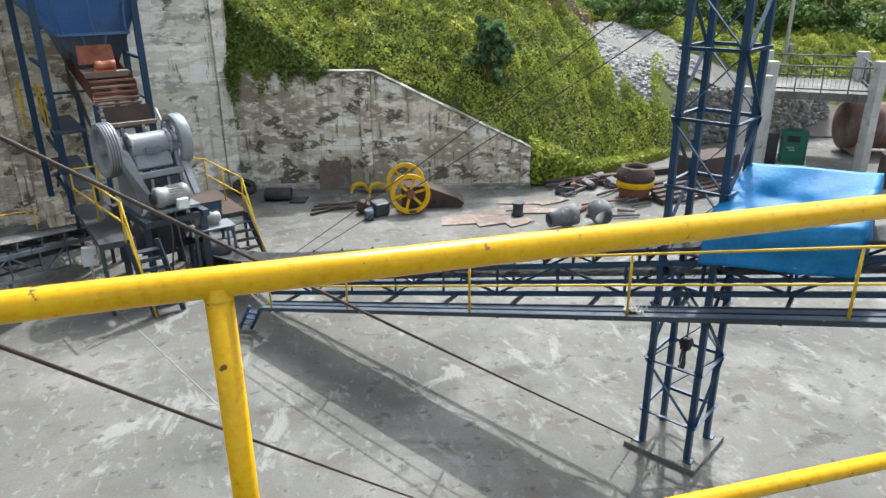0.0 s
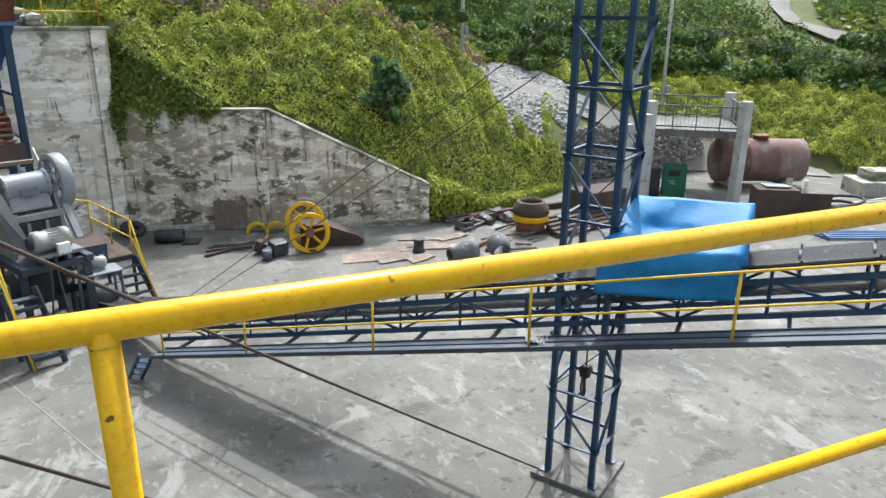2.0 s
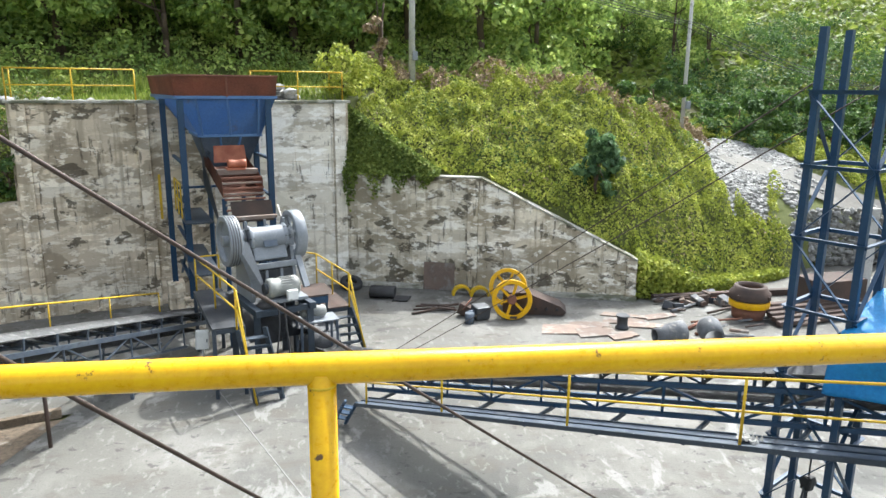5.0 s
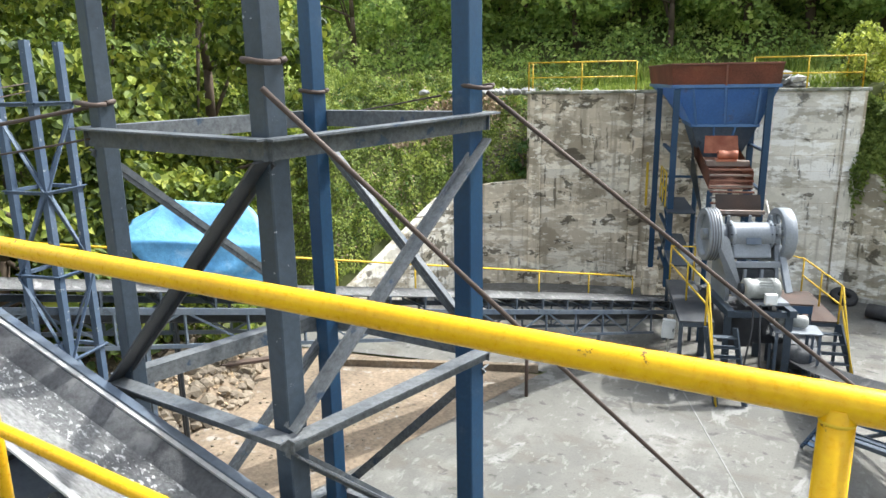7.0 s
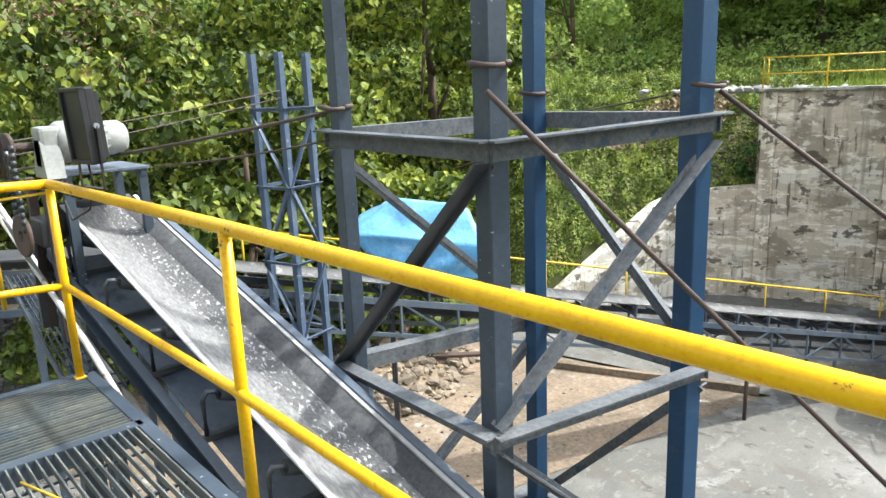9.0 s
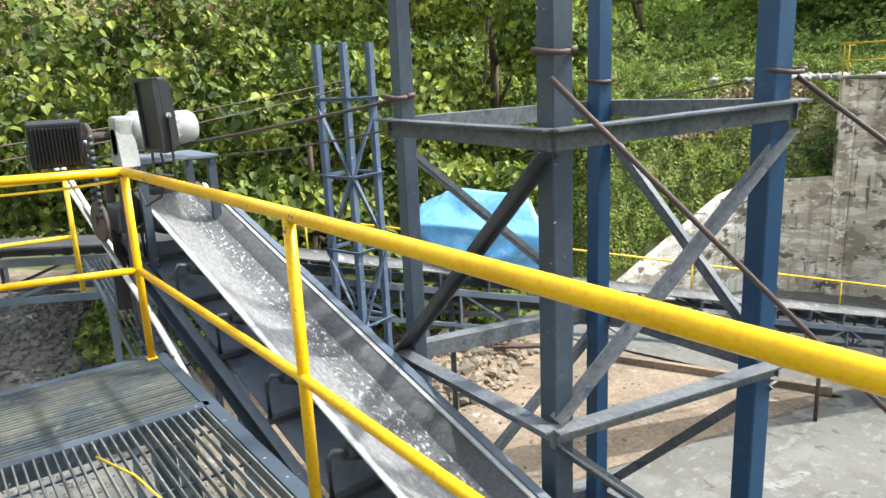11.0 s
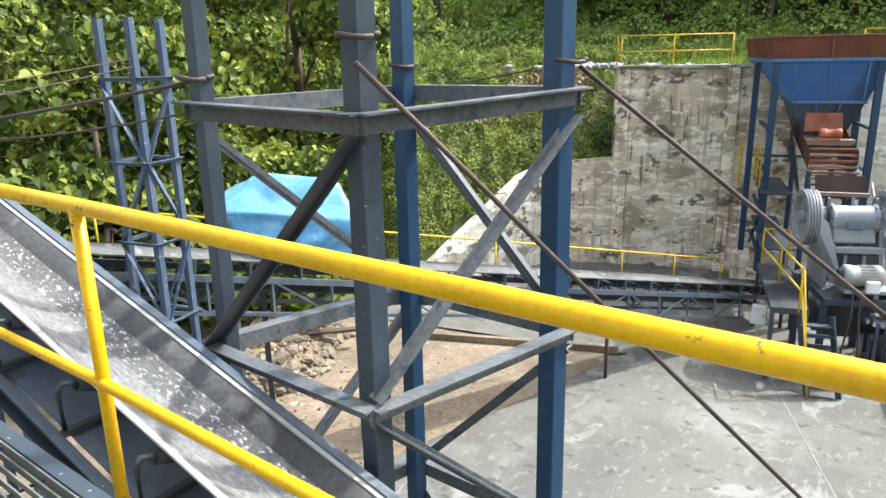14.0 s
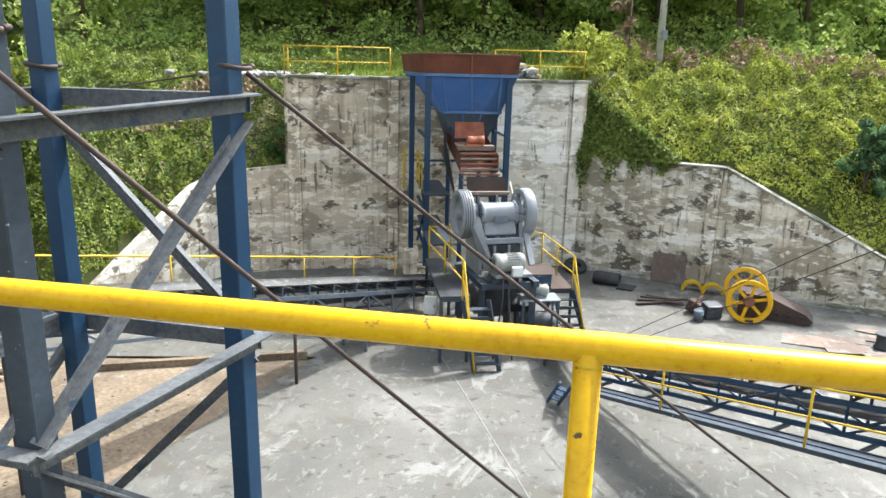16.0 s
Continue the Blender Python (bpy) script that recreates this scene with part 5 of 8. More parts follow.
    t.part("top_rail", tube(ca(0.35, 0.02, 0.92), ca(L, 0.02, 0.92), 0.019, 10), "yellow_old")
    t.part("mid_rail", tube(ca(0.35, 0.02, 0.47), ca(L, 0.02, 0.47), 0.016, 10), "yellow_old")
    # step stand at the low end
    f0, f1 = Vector((-0.55, 14.05, 0)), Vector((-0.32, 13.92, 0))
    for p in (f0, f1):
        t.part("step_stringer", beam(p, p + (ca(0, 0.05, 0) - f1) , 0.05, 0.05), "navy")
    for k in range(1, 4):
        o = (ca(0, 0.05, 0) - f1) * (k / 4)
        t.part("tread", beam(f0 + o, f1 + o, 0.14, 0.02), "navy")
    for s in (L - 0.6,):
        for a in (a0, a1):
            q = ca(s, a, 0)
            t.part("support_leg", beam(q, Vector((q.x, q.y, 0)), 0.1, 0.1), "navy")
    return t


conveyor_a()


def drape(name, label, cat_group, corners_lo, corners_hi, ridge, material, base, n=14, fold=0.05, seed=3):
    """A tarpaulin thrown over a frame: four hanging sides and a roof with folds; the frame's posts stand inside."""
    t = Thing(name, label, "tarpaulin", Matrix.Translation(base), cat_group)
    bm = bmesh.new()
    lo, hi = [Vector(c) for c in corners_lo], [Vector(c) for c in corners_hi]

    def sheet(a, b, c, d, sag):
        grid = []
        for j in range(n + 1):
            row = []
            for i in range(n + 1):
                u, v = i / n, j / n
                p = (a * (1 - u) + b * u) * (1 - v) + (d * (1 - u) + c * u) * v
                edge = math.sin(math.pi * u) * math.sin(math.pi * v)
                nz = noise.noise(p * 1.6 + Vector((seed, 0, 0))) * fold * 2 + noise.noise(p * 5 + Vector((0, seed, 0))) * fold * 0.7
                q = p + Vector((0, 0, -sag * edge)) + Vector((noise.noise(p * 2.1), noise.noise(p * 2.1 + Vector((9, 0, 0))), nz * 0.6)) * fold * (0.4 + edge)
                row.append(bm.verts.new(q))
            grid.append(row)
        for j in range(n):
            for i in range(n):
                bm.faces.new((grid[j][i], grid[j][i + 1], grid[j + 1][i + 1], grid[j + 1][i])).smooth = True

    for i in range(4):
        sheet(lo[i], lo[(i + 1) % 4], hi[(i + 1) % 4], hi[i], 0)
    if ridge:
        r0, r1 = Vector(ridge[0]), Vector(ridge[1])
        sheet(hi[0], hi[1], r1, r0, 0.05)
        sheet(r0, r1, hi[2], hi[3], 0.05)
        sheet(hi[1], hi[2], r1, r1, 0.0)
        sheet(hi[3], hi[0], r0, r0, 0.0)
    else:
        sheet(hi[0], hi[1], hi[2], hi[3], 0.10)
    bmesh.ops.remove_doubles(bm, verts=bm.verts, dist=0.03)
    bmesh.ops.solidify(bm, geom=bm.faces[:], thickness=0.006)
    t.part("sheet", bm, material)
    return t


def pole_under(t, x, y, z0, z1, r=0.025):
    t.part("pole", tube((x, y, z0), (x, y, z1), r, 8), "steel_dark")


ta = drape("tarpaulin_cover", "bright blue tarpaulin draped over the conveyor drive", "tarpaulins",
           [ca(8.55, 0.5, 0.60), ca(10.42, 0.5, 0.34), ca(10.5, 1.6, 0.45), ca(8.75, 1.6, 0.62)],
           [ca(8.62, 0.55, 1.30), ca(10.42, 0.52, 0.98), ca(10.45, 1.52, 1.42), ca(8.80, 1.52, 1.74)], None, "tarp", ca(9.5, 1.0, 0.5), 30, 0.15)
for s, a, h in ((8.8, 0.62, 1.25), (10.3, 0.62, 0.95), (10.3, 1.42, 1.28), (8.95, 1.42, 1.5)):
    ta.part("pole", tube(ca(s, a, 0.5), ca(s, a, h), 0.02, 8), "steel_dark")
tb = drape("tarpaulin_cover", "faded pale blue tarpaulin over a conveyor drive", "tarpaulins",
           [(-9.15, 6.75, 3.95), (-7.95, 8.05, 3.85), (-8.7, 8.7, 3.85), (-9.95, 7.3, 3.95)],
           [(-9.42, 6.3, 4.72), (-8.0, 8.0, 4.42), (-8.75, 8.65, 4.45), (-10.1, 6.95, 4.86)], [(-9.25, 7.1, 5.24), (-8.55, 7.95, 5.06)], "tarp_pale", (-9, 7.6, 3.9), 16, 0.13, 8)
for x, y in ((-9.2, 6.9), (-8.15, 8.05), (-8.7, 8.5), (-9.8, 7.3)):
    pole_under(tb, x, y, 0.0, 4.5, 0.03)

def rag(p, size, seed, material, label):
    """A crumpled scrap of sheeting."""
    bm = bmesh.new()
    bmesh.ops.create_grid(bm, x_segments=9, y_segments=7, size=0.5)
    for v in bm.verts:
        q = v.co * 4 + Vector((seed, 0, 0))
        v.co = Vector((v.co.x * size, v.co.y * size * 0.6, abs(noise.noise(q)) * size * 0.5)) + Vector((noise.noise(q * 1.3), noise.noise(q * 1.7), 0)) * size * 0.12
    bmesh.ops.solidify(bm, geom=bm.faces[:], thickness=0.006)
    bm.transform(Matrix.Translation(p) @ Matrix.Rotation(seed, 4, "Z"))
    solid("plastic_rag", bm, material, label, "rag", "rags")


rag(ca(9.75, 0.72, 0.50), 0.42, 1.3, "white_paint", "crumpled pale plastic sheet caught on the conveyor")
rag(ca(7.85, 0.2, 0.01), 0.30, 2.1, "post_con", "small crumpled grey rag on the walkway")
rag(ca(9.35, 0.80, 0.53), 0.22, 4.4, "rubber", "crumpled dark rag on the conveyor frame")

# ---- conveyor B ----
B_S, B_V = Vector((-4.45, 18.5, 1.17)), Vector((-3.73, -9.8, 2.33)).normalized()
B_P = Vector((-0.9346, 0.3557, 0))


def cb(s, a, h):
    return B_S + B_V * s + B_P * a + Vector((0, 0, h))


def conveyor_b():
    t = Thing("belt_conveyor", "long dusty belt conveyor on a blue-grey steel truss", "conveyor", Matrix.Translation(cb(8, 0, -1.5)), "conveyors")
    L = 17.0
    for a in (-0.38, 0.38):
        t.part("stringer", beam(cb(-0.6, a, -0.3), cb(L, a, -0.3), 0.05, 0.1), "steel_blue")
        t.part("chord", beam(cb(0.8, a, -0.85), cb(L, a, -0.85), 0.05, 0.06), "steel_blue")
        n = 16
        for k in range(n + 1):
            s = 0.9 + k * (L - 1) / n
            t.part("upright", beam(cb(s, a, -0.85), cb(s, a, -0.3), 0.035, 0.035), "steel_blue")
            if k < n:
                s2 = s + (L - 1) / n
                p, q = (cb(s, a, -0.85), cb(s2, a, -0.3)) if k % 2 else (cb(s, a, -0.3), cb(s2, a, -0.85))
                t.part("diagonal", beam(p, q, 0.035, 0.035), "steel_blue")
    for k in range(21):
        s = 0.1 + k * 0.82
        t.part("idler_bracket", b_new(beam(cb(s, -0.36, -0.3), cb(s, -0.4, 0.0), 0.03, 0.03), beam(cb(s, 0.36, -0.3), cb(s, 0.4, 0.0), 0.03, 0.03), beam(cb(s, -0.38, -0.22), cb(s, 0.38, -0.22), 0.03, 0.03)), "steel_blue")
        t.part("roller", b_new(tube(cb(s, -0.36, -0.06), cb(s, -0.13, -0.13), 0.045, 8), tube(cb(s, -0.11, -0.13), cb(s, 0.11, -0.13), 0.045, 8), tube(cb(s, 0.13, -0.13), cb(s, 0.36, -0.06), 0.045, 8)), "steel_dark")
    bm = bmesh.new()
    rows = []
    for k in range(25):
        s = -0.7 + (L + 0.7) * k / 24
        rows.append([bm.verts.new(cb(s, a, h)) for a, h in ((-0.38, 0.0), (-0.13, -0.08), (0.13, -0.08), (0.38, 0.0))])
    for r0, r1 in zip(rows, rows[1:]):
        for i in range(3):
            bm.faces.new((r0[i], r0[i + 1], r1[i + 1], r1[i])).smooth = True
    bmesh.ops.solidify(bm, geom=bm.faces[:], thickness=0.014)
    t.part("belt", bm, "belt_mid", "dusty grey rubber belt")
    t.part("return_belt", beam(cb(0, 0, -0.5), cb(L, 0, -0.5), 0.6, 0.014), "rubber")
    t.part("tail_drum", tube(cb(-0.7, -0.36, -0.2), cb(-0.7, 0.36, -0.2), 0.2, 20), "rubber")
    t.part("strut", tube((-6.08, 13.5, 0), (-6.08, 13.5, 1.5), 0.04, 10), "rust_dark")
    for s in (3.0, 13.5, 16.5):
        for a in (-0.36, 0.36):
            q = cb(s, a, -0.85)
            t.part("support_leg", beam(q, Vector((q.x, q.y, 0)), 0.07, 0.07), "steel_blue")
    # rail on the far side
    for k in range(9):
        s = 0.4 + k * 1.85
        t.part("rail_post", tube(cb(s, 0.62, -0.3), cb(s, 0.62, 0.46), 0.018, 8), "yellow_old")
        t.part("post_bracket", beam(cb(s, 0.36, -0.3), cb(s, 0.64, -0.3), 0.04, 0.04), "steel_blue")
    t.part("top_rail", tube(cb(0.4, 0.62, 0.46), cb(L, 0.62, 0.46), 0.02, 10), "yellow_old")
    return t


conveyor_b()


# ---- inclined conveyor beside the platform ----
I_H, I_V = Vector((-6.1, 1.66, 6.2)), Vector((3.6, 0.17, -1.16)).normalized()
I_P = Vector((-I_V.y, I_V.x, 0)).normalized()


def ci(s, a, h):
    return I_H + I_V * s + I_P * a + Vector((0, 0, h))


def conveyor_i():
    t = Thing("inclined_conveyor", "inclined belt conveyor with a pale dusty troughed belt beside the platform", "conveyor", Matrix.Translation(ci(2, 0, -0.8)), "conveyors")
    L = 8.6
    prof = [(-0.27, 0.05), (-0.26, 0.055), (-0.16, -0.02), (-0.08, -0.055), (0.0, -0.06), (0.08, -0.055), (0.15, -0.02), (0.24, 0.055), (0.25, 0.05)]
    bm = bmesh.new()
    rows = []
    for k in range(41):
        s = -0.02 + L * k / 40
        flat = max(0.0, 1 - s / 0.5)
        rows.append([bm.verts.new(ci(s, a, h * (1 - flat))) for a, h in prof])
    for r0, r1 in zip(rows, rows[1:]):
        for i in range(len(prof) - 1):
            bm.faces.new((r0[i], r0[i + 1], r1[i + 1], r1[i])).smooth = True
    bmesh.ops.solidify(bm, geom=bm.faces[:], thickness=0.012)
    bands = t.part("belt", bm, "belt", "grey rubber belt with white stone dust, darker on the tower side")
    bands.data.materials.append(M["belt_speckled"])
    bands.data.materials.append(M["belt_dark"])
    # three bands across the trough: pale, speckled, then dark towards the tower
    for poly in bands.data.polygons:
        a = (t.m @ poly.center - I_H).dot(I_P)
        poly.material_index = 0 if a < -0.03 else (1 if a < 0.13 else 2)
    for sgn in (-1, 1):
        t.part("belt_edge", beam(ci(0.1, sgn * 0.275, 0.05), ci(L, sgn * 0.275, 0.05), 0.03, 0.014), "post_con", "dust-whitened belt edge")
    t.part("head_drum", tube(ci(-0.05, -0.28, -0.13), ci(-0.05, 0.28, -0.13), 0.14, 24), "rubber")
    for a in (-0.40, 0.36):
        t.part("stringer", b_new(channel(ci(-0.4, a, -0.36), ci(L, a, -0.36), 0.14, 0.06, 0.008, -1 if a < 0 else 1)), "navy_dusty")
    t.part("skirt_board", beam(ci(0.3, 0.31, 0.02), ci(L, 0.31, 0.02), 0.05, 0.1), "steel_blue")
    t.part("deck_plate", beam(ci(0.2, 0, -0.33), ci(L, 0, -0.33), 0.7, 0.008), "steel_blue", "dusty grey deck plate under the belt")
    for k in range(12):
        s = 0.5 + k * 0.68
        t.part("idler_bracket", b_new(path_tube([ci(s, -0.38, -0.30), ci(s, -0.385, -0.06), ci(s + 0.01, -0.36, -0.015), ci(s + 0.02, -0.31, -0.02), ci(s + 0.02, -0.29, -0.06)], 0.017, 8), path_tube([ci(s, 0.36, -0.30), ci(s, 0.365, -0.05), ci(s, 0.31, -0.02)], 0.017, 8), beam(ci(s, -0.4, -0.29), ci(s, 0.38, -0.29), 0.05, 0.03)), "steel_dark")
        t.part("roller", b_new(tube(ci(s, -0.29, -0.05), ci(s, -0.10, -0.12), 0.042, 10), tube(ci(s, -0.09, -0.12), ci(s, 0.09, -0.12), 0.042, 10), tube(ci(s, 0.10, -0.12), ci(s, 0.29, -0.05), 0.042, 10)), "steel_dark")
    for s in (0.2, 3.4, 7.0):
        for a in (-0.40, 0.36):
            q = ci(s, a, -0.4)
            t.part("support_leg", beam(q, Vector((q.x, q.y, 0)), 0.08, 0.08), "navy_dusty")
    # pipe rails and the narrow step walk beside it
    t.part("pipe_rail", path_tube([(-8.8, 1.3, 6.28), (-8.19, 1.3, 6.1), (-5.25, 1.3, 5.19), (-3.78, 1.3, 4.9), (-0.5, 1.3, 4.2)], 0.026, 8), "pipe_white")
    t.part("pipe_rail", path_tube([(-8.5, 1.15, 6.4), (-7.92, 1.15, 6.25), (-4.9, 1.15, 5.45), (-4.2, 1.15, 5.2)], 0.022, 8), "pipe_white")
    return t


conveyor_i()


def step_walk():
    """Narrow bar-grating walk along the inclined conveyor."""
    t = Thing("grating_walk", "narrow blue bar-grating walk beside the inclined conveyor", "walkway", Matrix.Translation((-6, 1.1, 5.2)))
    f = lambda x: 5.2 - (x + 8.4) * 0.012
    for y in (0.98, 1.36):
        t.part("edge_bar", beam((-8.5, y + 0.35 * (-(-8.5) - 3.9) / 4.6, f(-8.5)), (-4.66, y, f(-4.66)), 0.012, 0.07), "navy_dusty")
    for k in range(9):
        o = 0.02 + k * 0.042
        t.part("bearing_bar", beam((-8.5, 0.98 + o + 0.35, f(-8.5)), (-4.66, 0.98 + o, f(-4.66)), 0.006, 0.03), "navy_dusty")
    for k in range(20):
        x = -8.4 + k * 0.19
        y = 0.98 + 0.35 * (-x - 3.9) / 4.6
        t.part("cross_bar", beam((x, y, f(x)), (x, y + 0.38, f(x)), 0.008, 0.012), "navy_dusty")
    for x in (-8.3, -6.2, -4.8):
        y = 1.15 + 0.35 * (-x - 3.9) / 4.6
        t.part("support_leg", beam((x, y, f(x) - 0.02), (x, y, 0), 0.07, 0.07), "navy_dusty")


step_walk()


# ---- platform and railing where the camera stands ----
PZ = 5.35


def platform():
    t = Thing("platform", "blue steel bar-grating platform, worn and dusty", "platform", Matrix.Translation((-0.5, -0.4, PZ)))
    x0, x1, y0, y1 = -4.62, 3.2, -1.6, 1.07
    for p, q in (((x0, y0), (x0, y1)), ((x1, y0), (x1, y1)), ((x0, y0), (x1, y0)), ((x0, y1), (x1, y1)), ((-3.68, y0), (-3.68, y1)), ((-0.6, y0), (-0.6, y1))):
        t.part("edge_channel", beam((*p, PZ - 0.055), (*q, PZ - 0.055), 0.07, 0.11, 0.004), "navy_dusty")
    for k in range(24):
        x = x0 + 0.06 + k * 0.037
        t.part("bearing_bar", beam((x, y0, PZ - 0.016), (x, y1 - 0.04, PZ - 0.016), 0.007, 0.034), "grating")
    for k in range(5):
        t.part("cross_bar", beam((x0, -1.3 + k * 0.5, PZ - 0.03), (-3.68, -1.3 + k * 0.5, PZ - 0.03), 0.01, 0.012), "navy_dusty")
    for k in range(62):
        y = y0 + 0.06 + k * 0.042
        t.part("bearing_bar", beam((-3.64, y, PZ - 0.016), (-0.62, y, PZ - 0.016), 0.008, 0.034), "grating")
    for k in range(7):
        t.part("cross_bar", beam((-3.4 + k * 0.42, y0, PZ - 0.03), (-3.4 + k * 0.42, y1, PZ - 0.03), 0.01, 0.012), "navy_dusty")
    t.part("floor_plate", box((1.3, -0.27, PZ - 0.01), 3.74, 2.6, 0.012), "steel_blue", "grey steel floor plate")
    for x, y in ((-4.54, 0.98), (-4.54, -1.5), (3.1, 0.98), (3.1, -1.5), (-0.6, -1.5), (-0.6, 0.98)):
        t.part("column", beam((x, y, 0), (x, y, PZ - 0.11), 0.12, 0.12, 0.006), "navy_dusty")
    t.part("paint_streak", path_tube([(-3.45, 0.46, PZ + 0.006), (-3.15, 0.56, PZ + 0.006), (-2.85, 0.60, PZ + 0.006)], 0.006, 6), "yellow_old", "streak of spilled yellow paint")
    return t


platform()


def railing():
    t = Thing("platform_railing", "glossy yellow pipe railing with rust spots at the welds", "railing", Matrix.Translation((-0.5, 0.95, PZ)), "railings")
    Z, R = 6.536, 0.0275
    pts = [(3.1, 1.10, Z), (-0.025, 1.105, Z), (-2.43, 1.075, Z), (-4.57, 1.01, Z)]
    t.part("top_rail", path_tube(pts, R, 16), "yellow")
    t.part("top_rail", path_tube([(-4.57, 1.01, Z), (-4.77, 0.4, Z), (-4.7, -1.5, Z)], R, 16), "yellow")
    mid = [(3.1, 1.06, 5.835), (0.0, 1.08, 5.852), (-2.43, 1.065, 5.902), (-4.57, 1.01, 5.93)]
    t.part("mid_rail", path_tube(mid, 0.022, 12), "yellow")
    t.part("mid_rail", path_tube([(-4.57, 1.01, 5.93), (-4.75, 0.35, 5.93), (-4.7, -1.5, 5.93)], 0.022, 12), "yellow")
    for x, y, r in ((-0.025, 1.10, 0.0245), (-2.43, 1.072, 0.024), (-4.57, 1.01, 0.024), (2.4, 1.1, 0.0265), (-4.72, -0.9, 0.024)):
        p = t.part("post", tube((x, y, PZ - 0.01), (x, y, Z - 0.004), r, 16), "yellow")
        t.part("weld", ring(pose(x, y, Z - 0.027), r + 0.001, r - 0.004, 0.006, 20), "yellow_old", "rusty weld bead", p)
        t.part("foot_plate", box((x, y, PZ + 0.004), 0.062, 0.062, 0.01, 0.002), "yellow_old", "", p)
    return t


railing()


def rail_run(name, label, pts, h, spacing_posts, material="yellow_old", r=0.022, mids=(0.5,)):
    t = Thing(name, label, "railing", Matrix.Translation(pts[0]), "railings")
    for a, b in zip(pts, pts[1:]):
        a, b = Vector(a), Vector(b)
        n = max(1, round((b - a).length / spacing_posts))
        t.part("top_rail", tube(a + Vector((0, 0, h)), b + Vector((0, 0, h)), r, 10), material)
        for m in mids:
            t.part("mid_rail", tube(a + Vector((0, 0, h * m)), b + Vector((0, 0, h * m)), r * 0.85, 10), material)
        for k in range(n + 1):
            p = a + (b - a) * k / n
            t.part("post", tube(p, p + Vector((0, 0, h)), r, 10), material)
    return t


rail_run("terrace_railing", "worn yellow pipe railing on top of the tall wall", [mw(-9.87, -0.1, 6.5), mw(-6.45, -0.1, 6.5)], 0.95, 1.75)
rail_run("terrace_railing", "worn yellow pipe railing on top of the tall wall", [mw(-9.87, -0.1, 6.5), mw(-9.87, -1.6, 6.5)], 0.95, 1.5)
rail_run("terrace_railing", "worn yellow pipe railing beside the stone pile", [mw(-2.95, -0.1, 6.5), mw(0.15, -0.1, 6.5), mw(0.15, -1.6, 6.5)], 0.98, 1.55)
rail_run("outer_railing", "thin yellow pipe railing beyond the platform corner", [(-7.0, 1.05, 5.25), (-7.2, -0.9, 5.25)], 1.03, 1.9)


# ---- hopper on its legs ----
def hull(lo, hi):
    """Four plates between two rectangles, given as (u0, u1, d0, d1, z); each plate as points."""
    def c(r):
        u0, u1, d0, d1, z = r
        k = -0.28 if d0 < 0 else 0.0
        return [mw(u0, d1, z), mw(u1, d1, z), mw(u1 + k, d0, z), mw(u0 + k, d0, z)]
    a, b = c(lo), c(hi)
    return [(a[i], a[(i + 1) % 4], b[(i + 1) % 4], b[i]) for i in range(4)]


def plate(pts, th=0.012):
    bm = bmesh.new()
    bm.faces.new([bm.verts.new(p) for p in pts])
    bmesh.ops.solidify(bm, geom=bm.faces[:], thickness=th)
    return bm


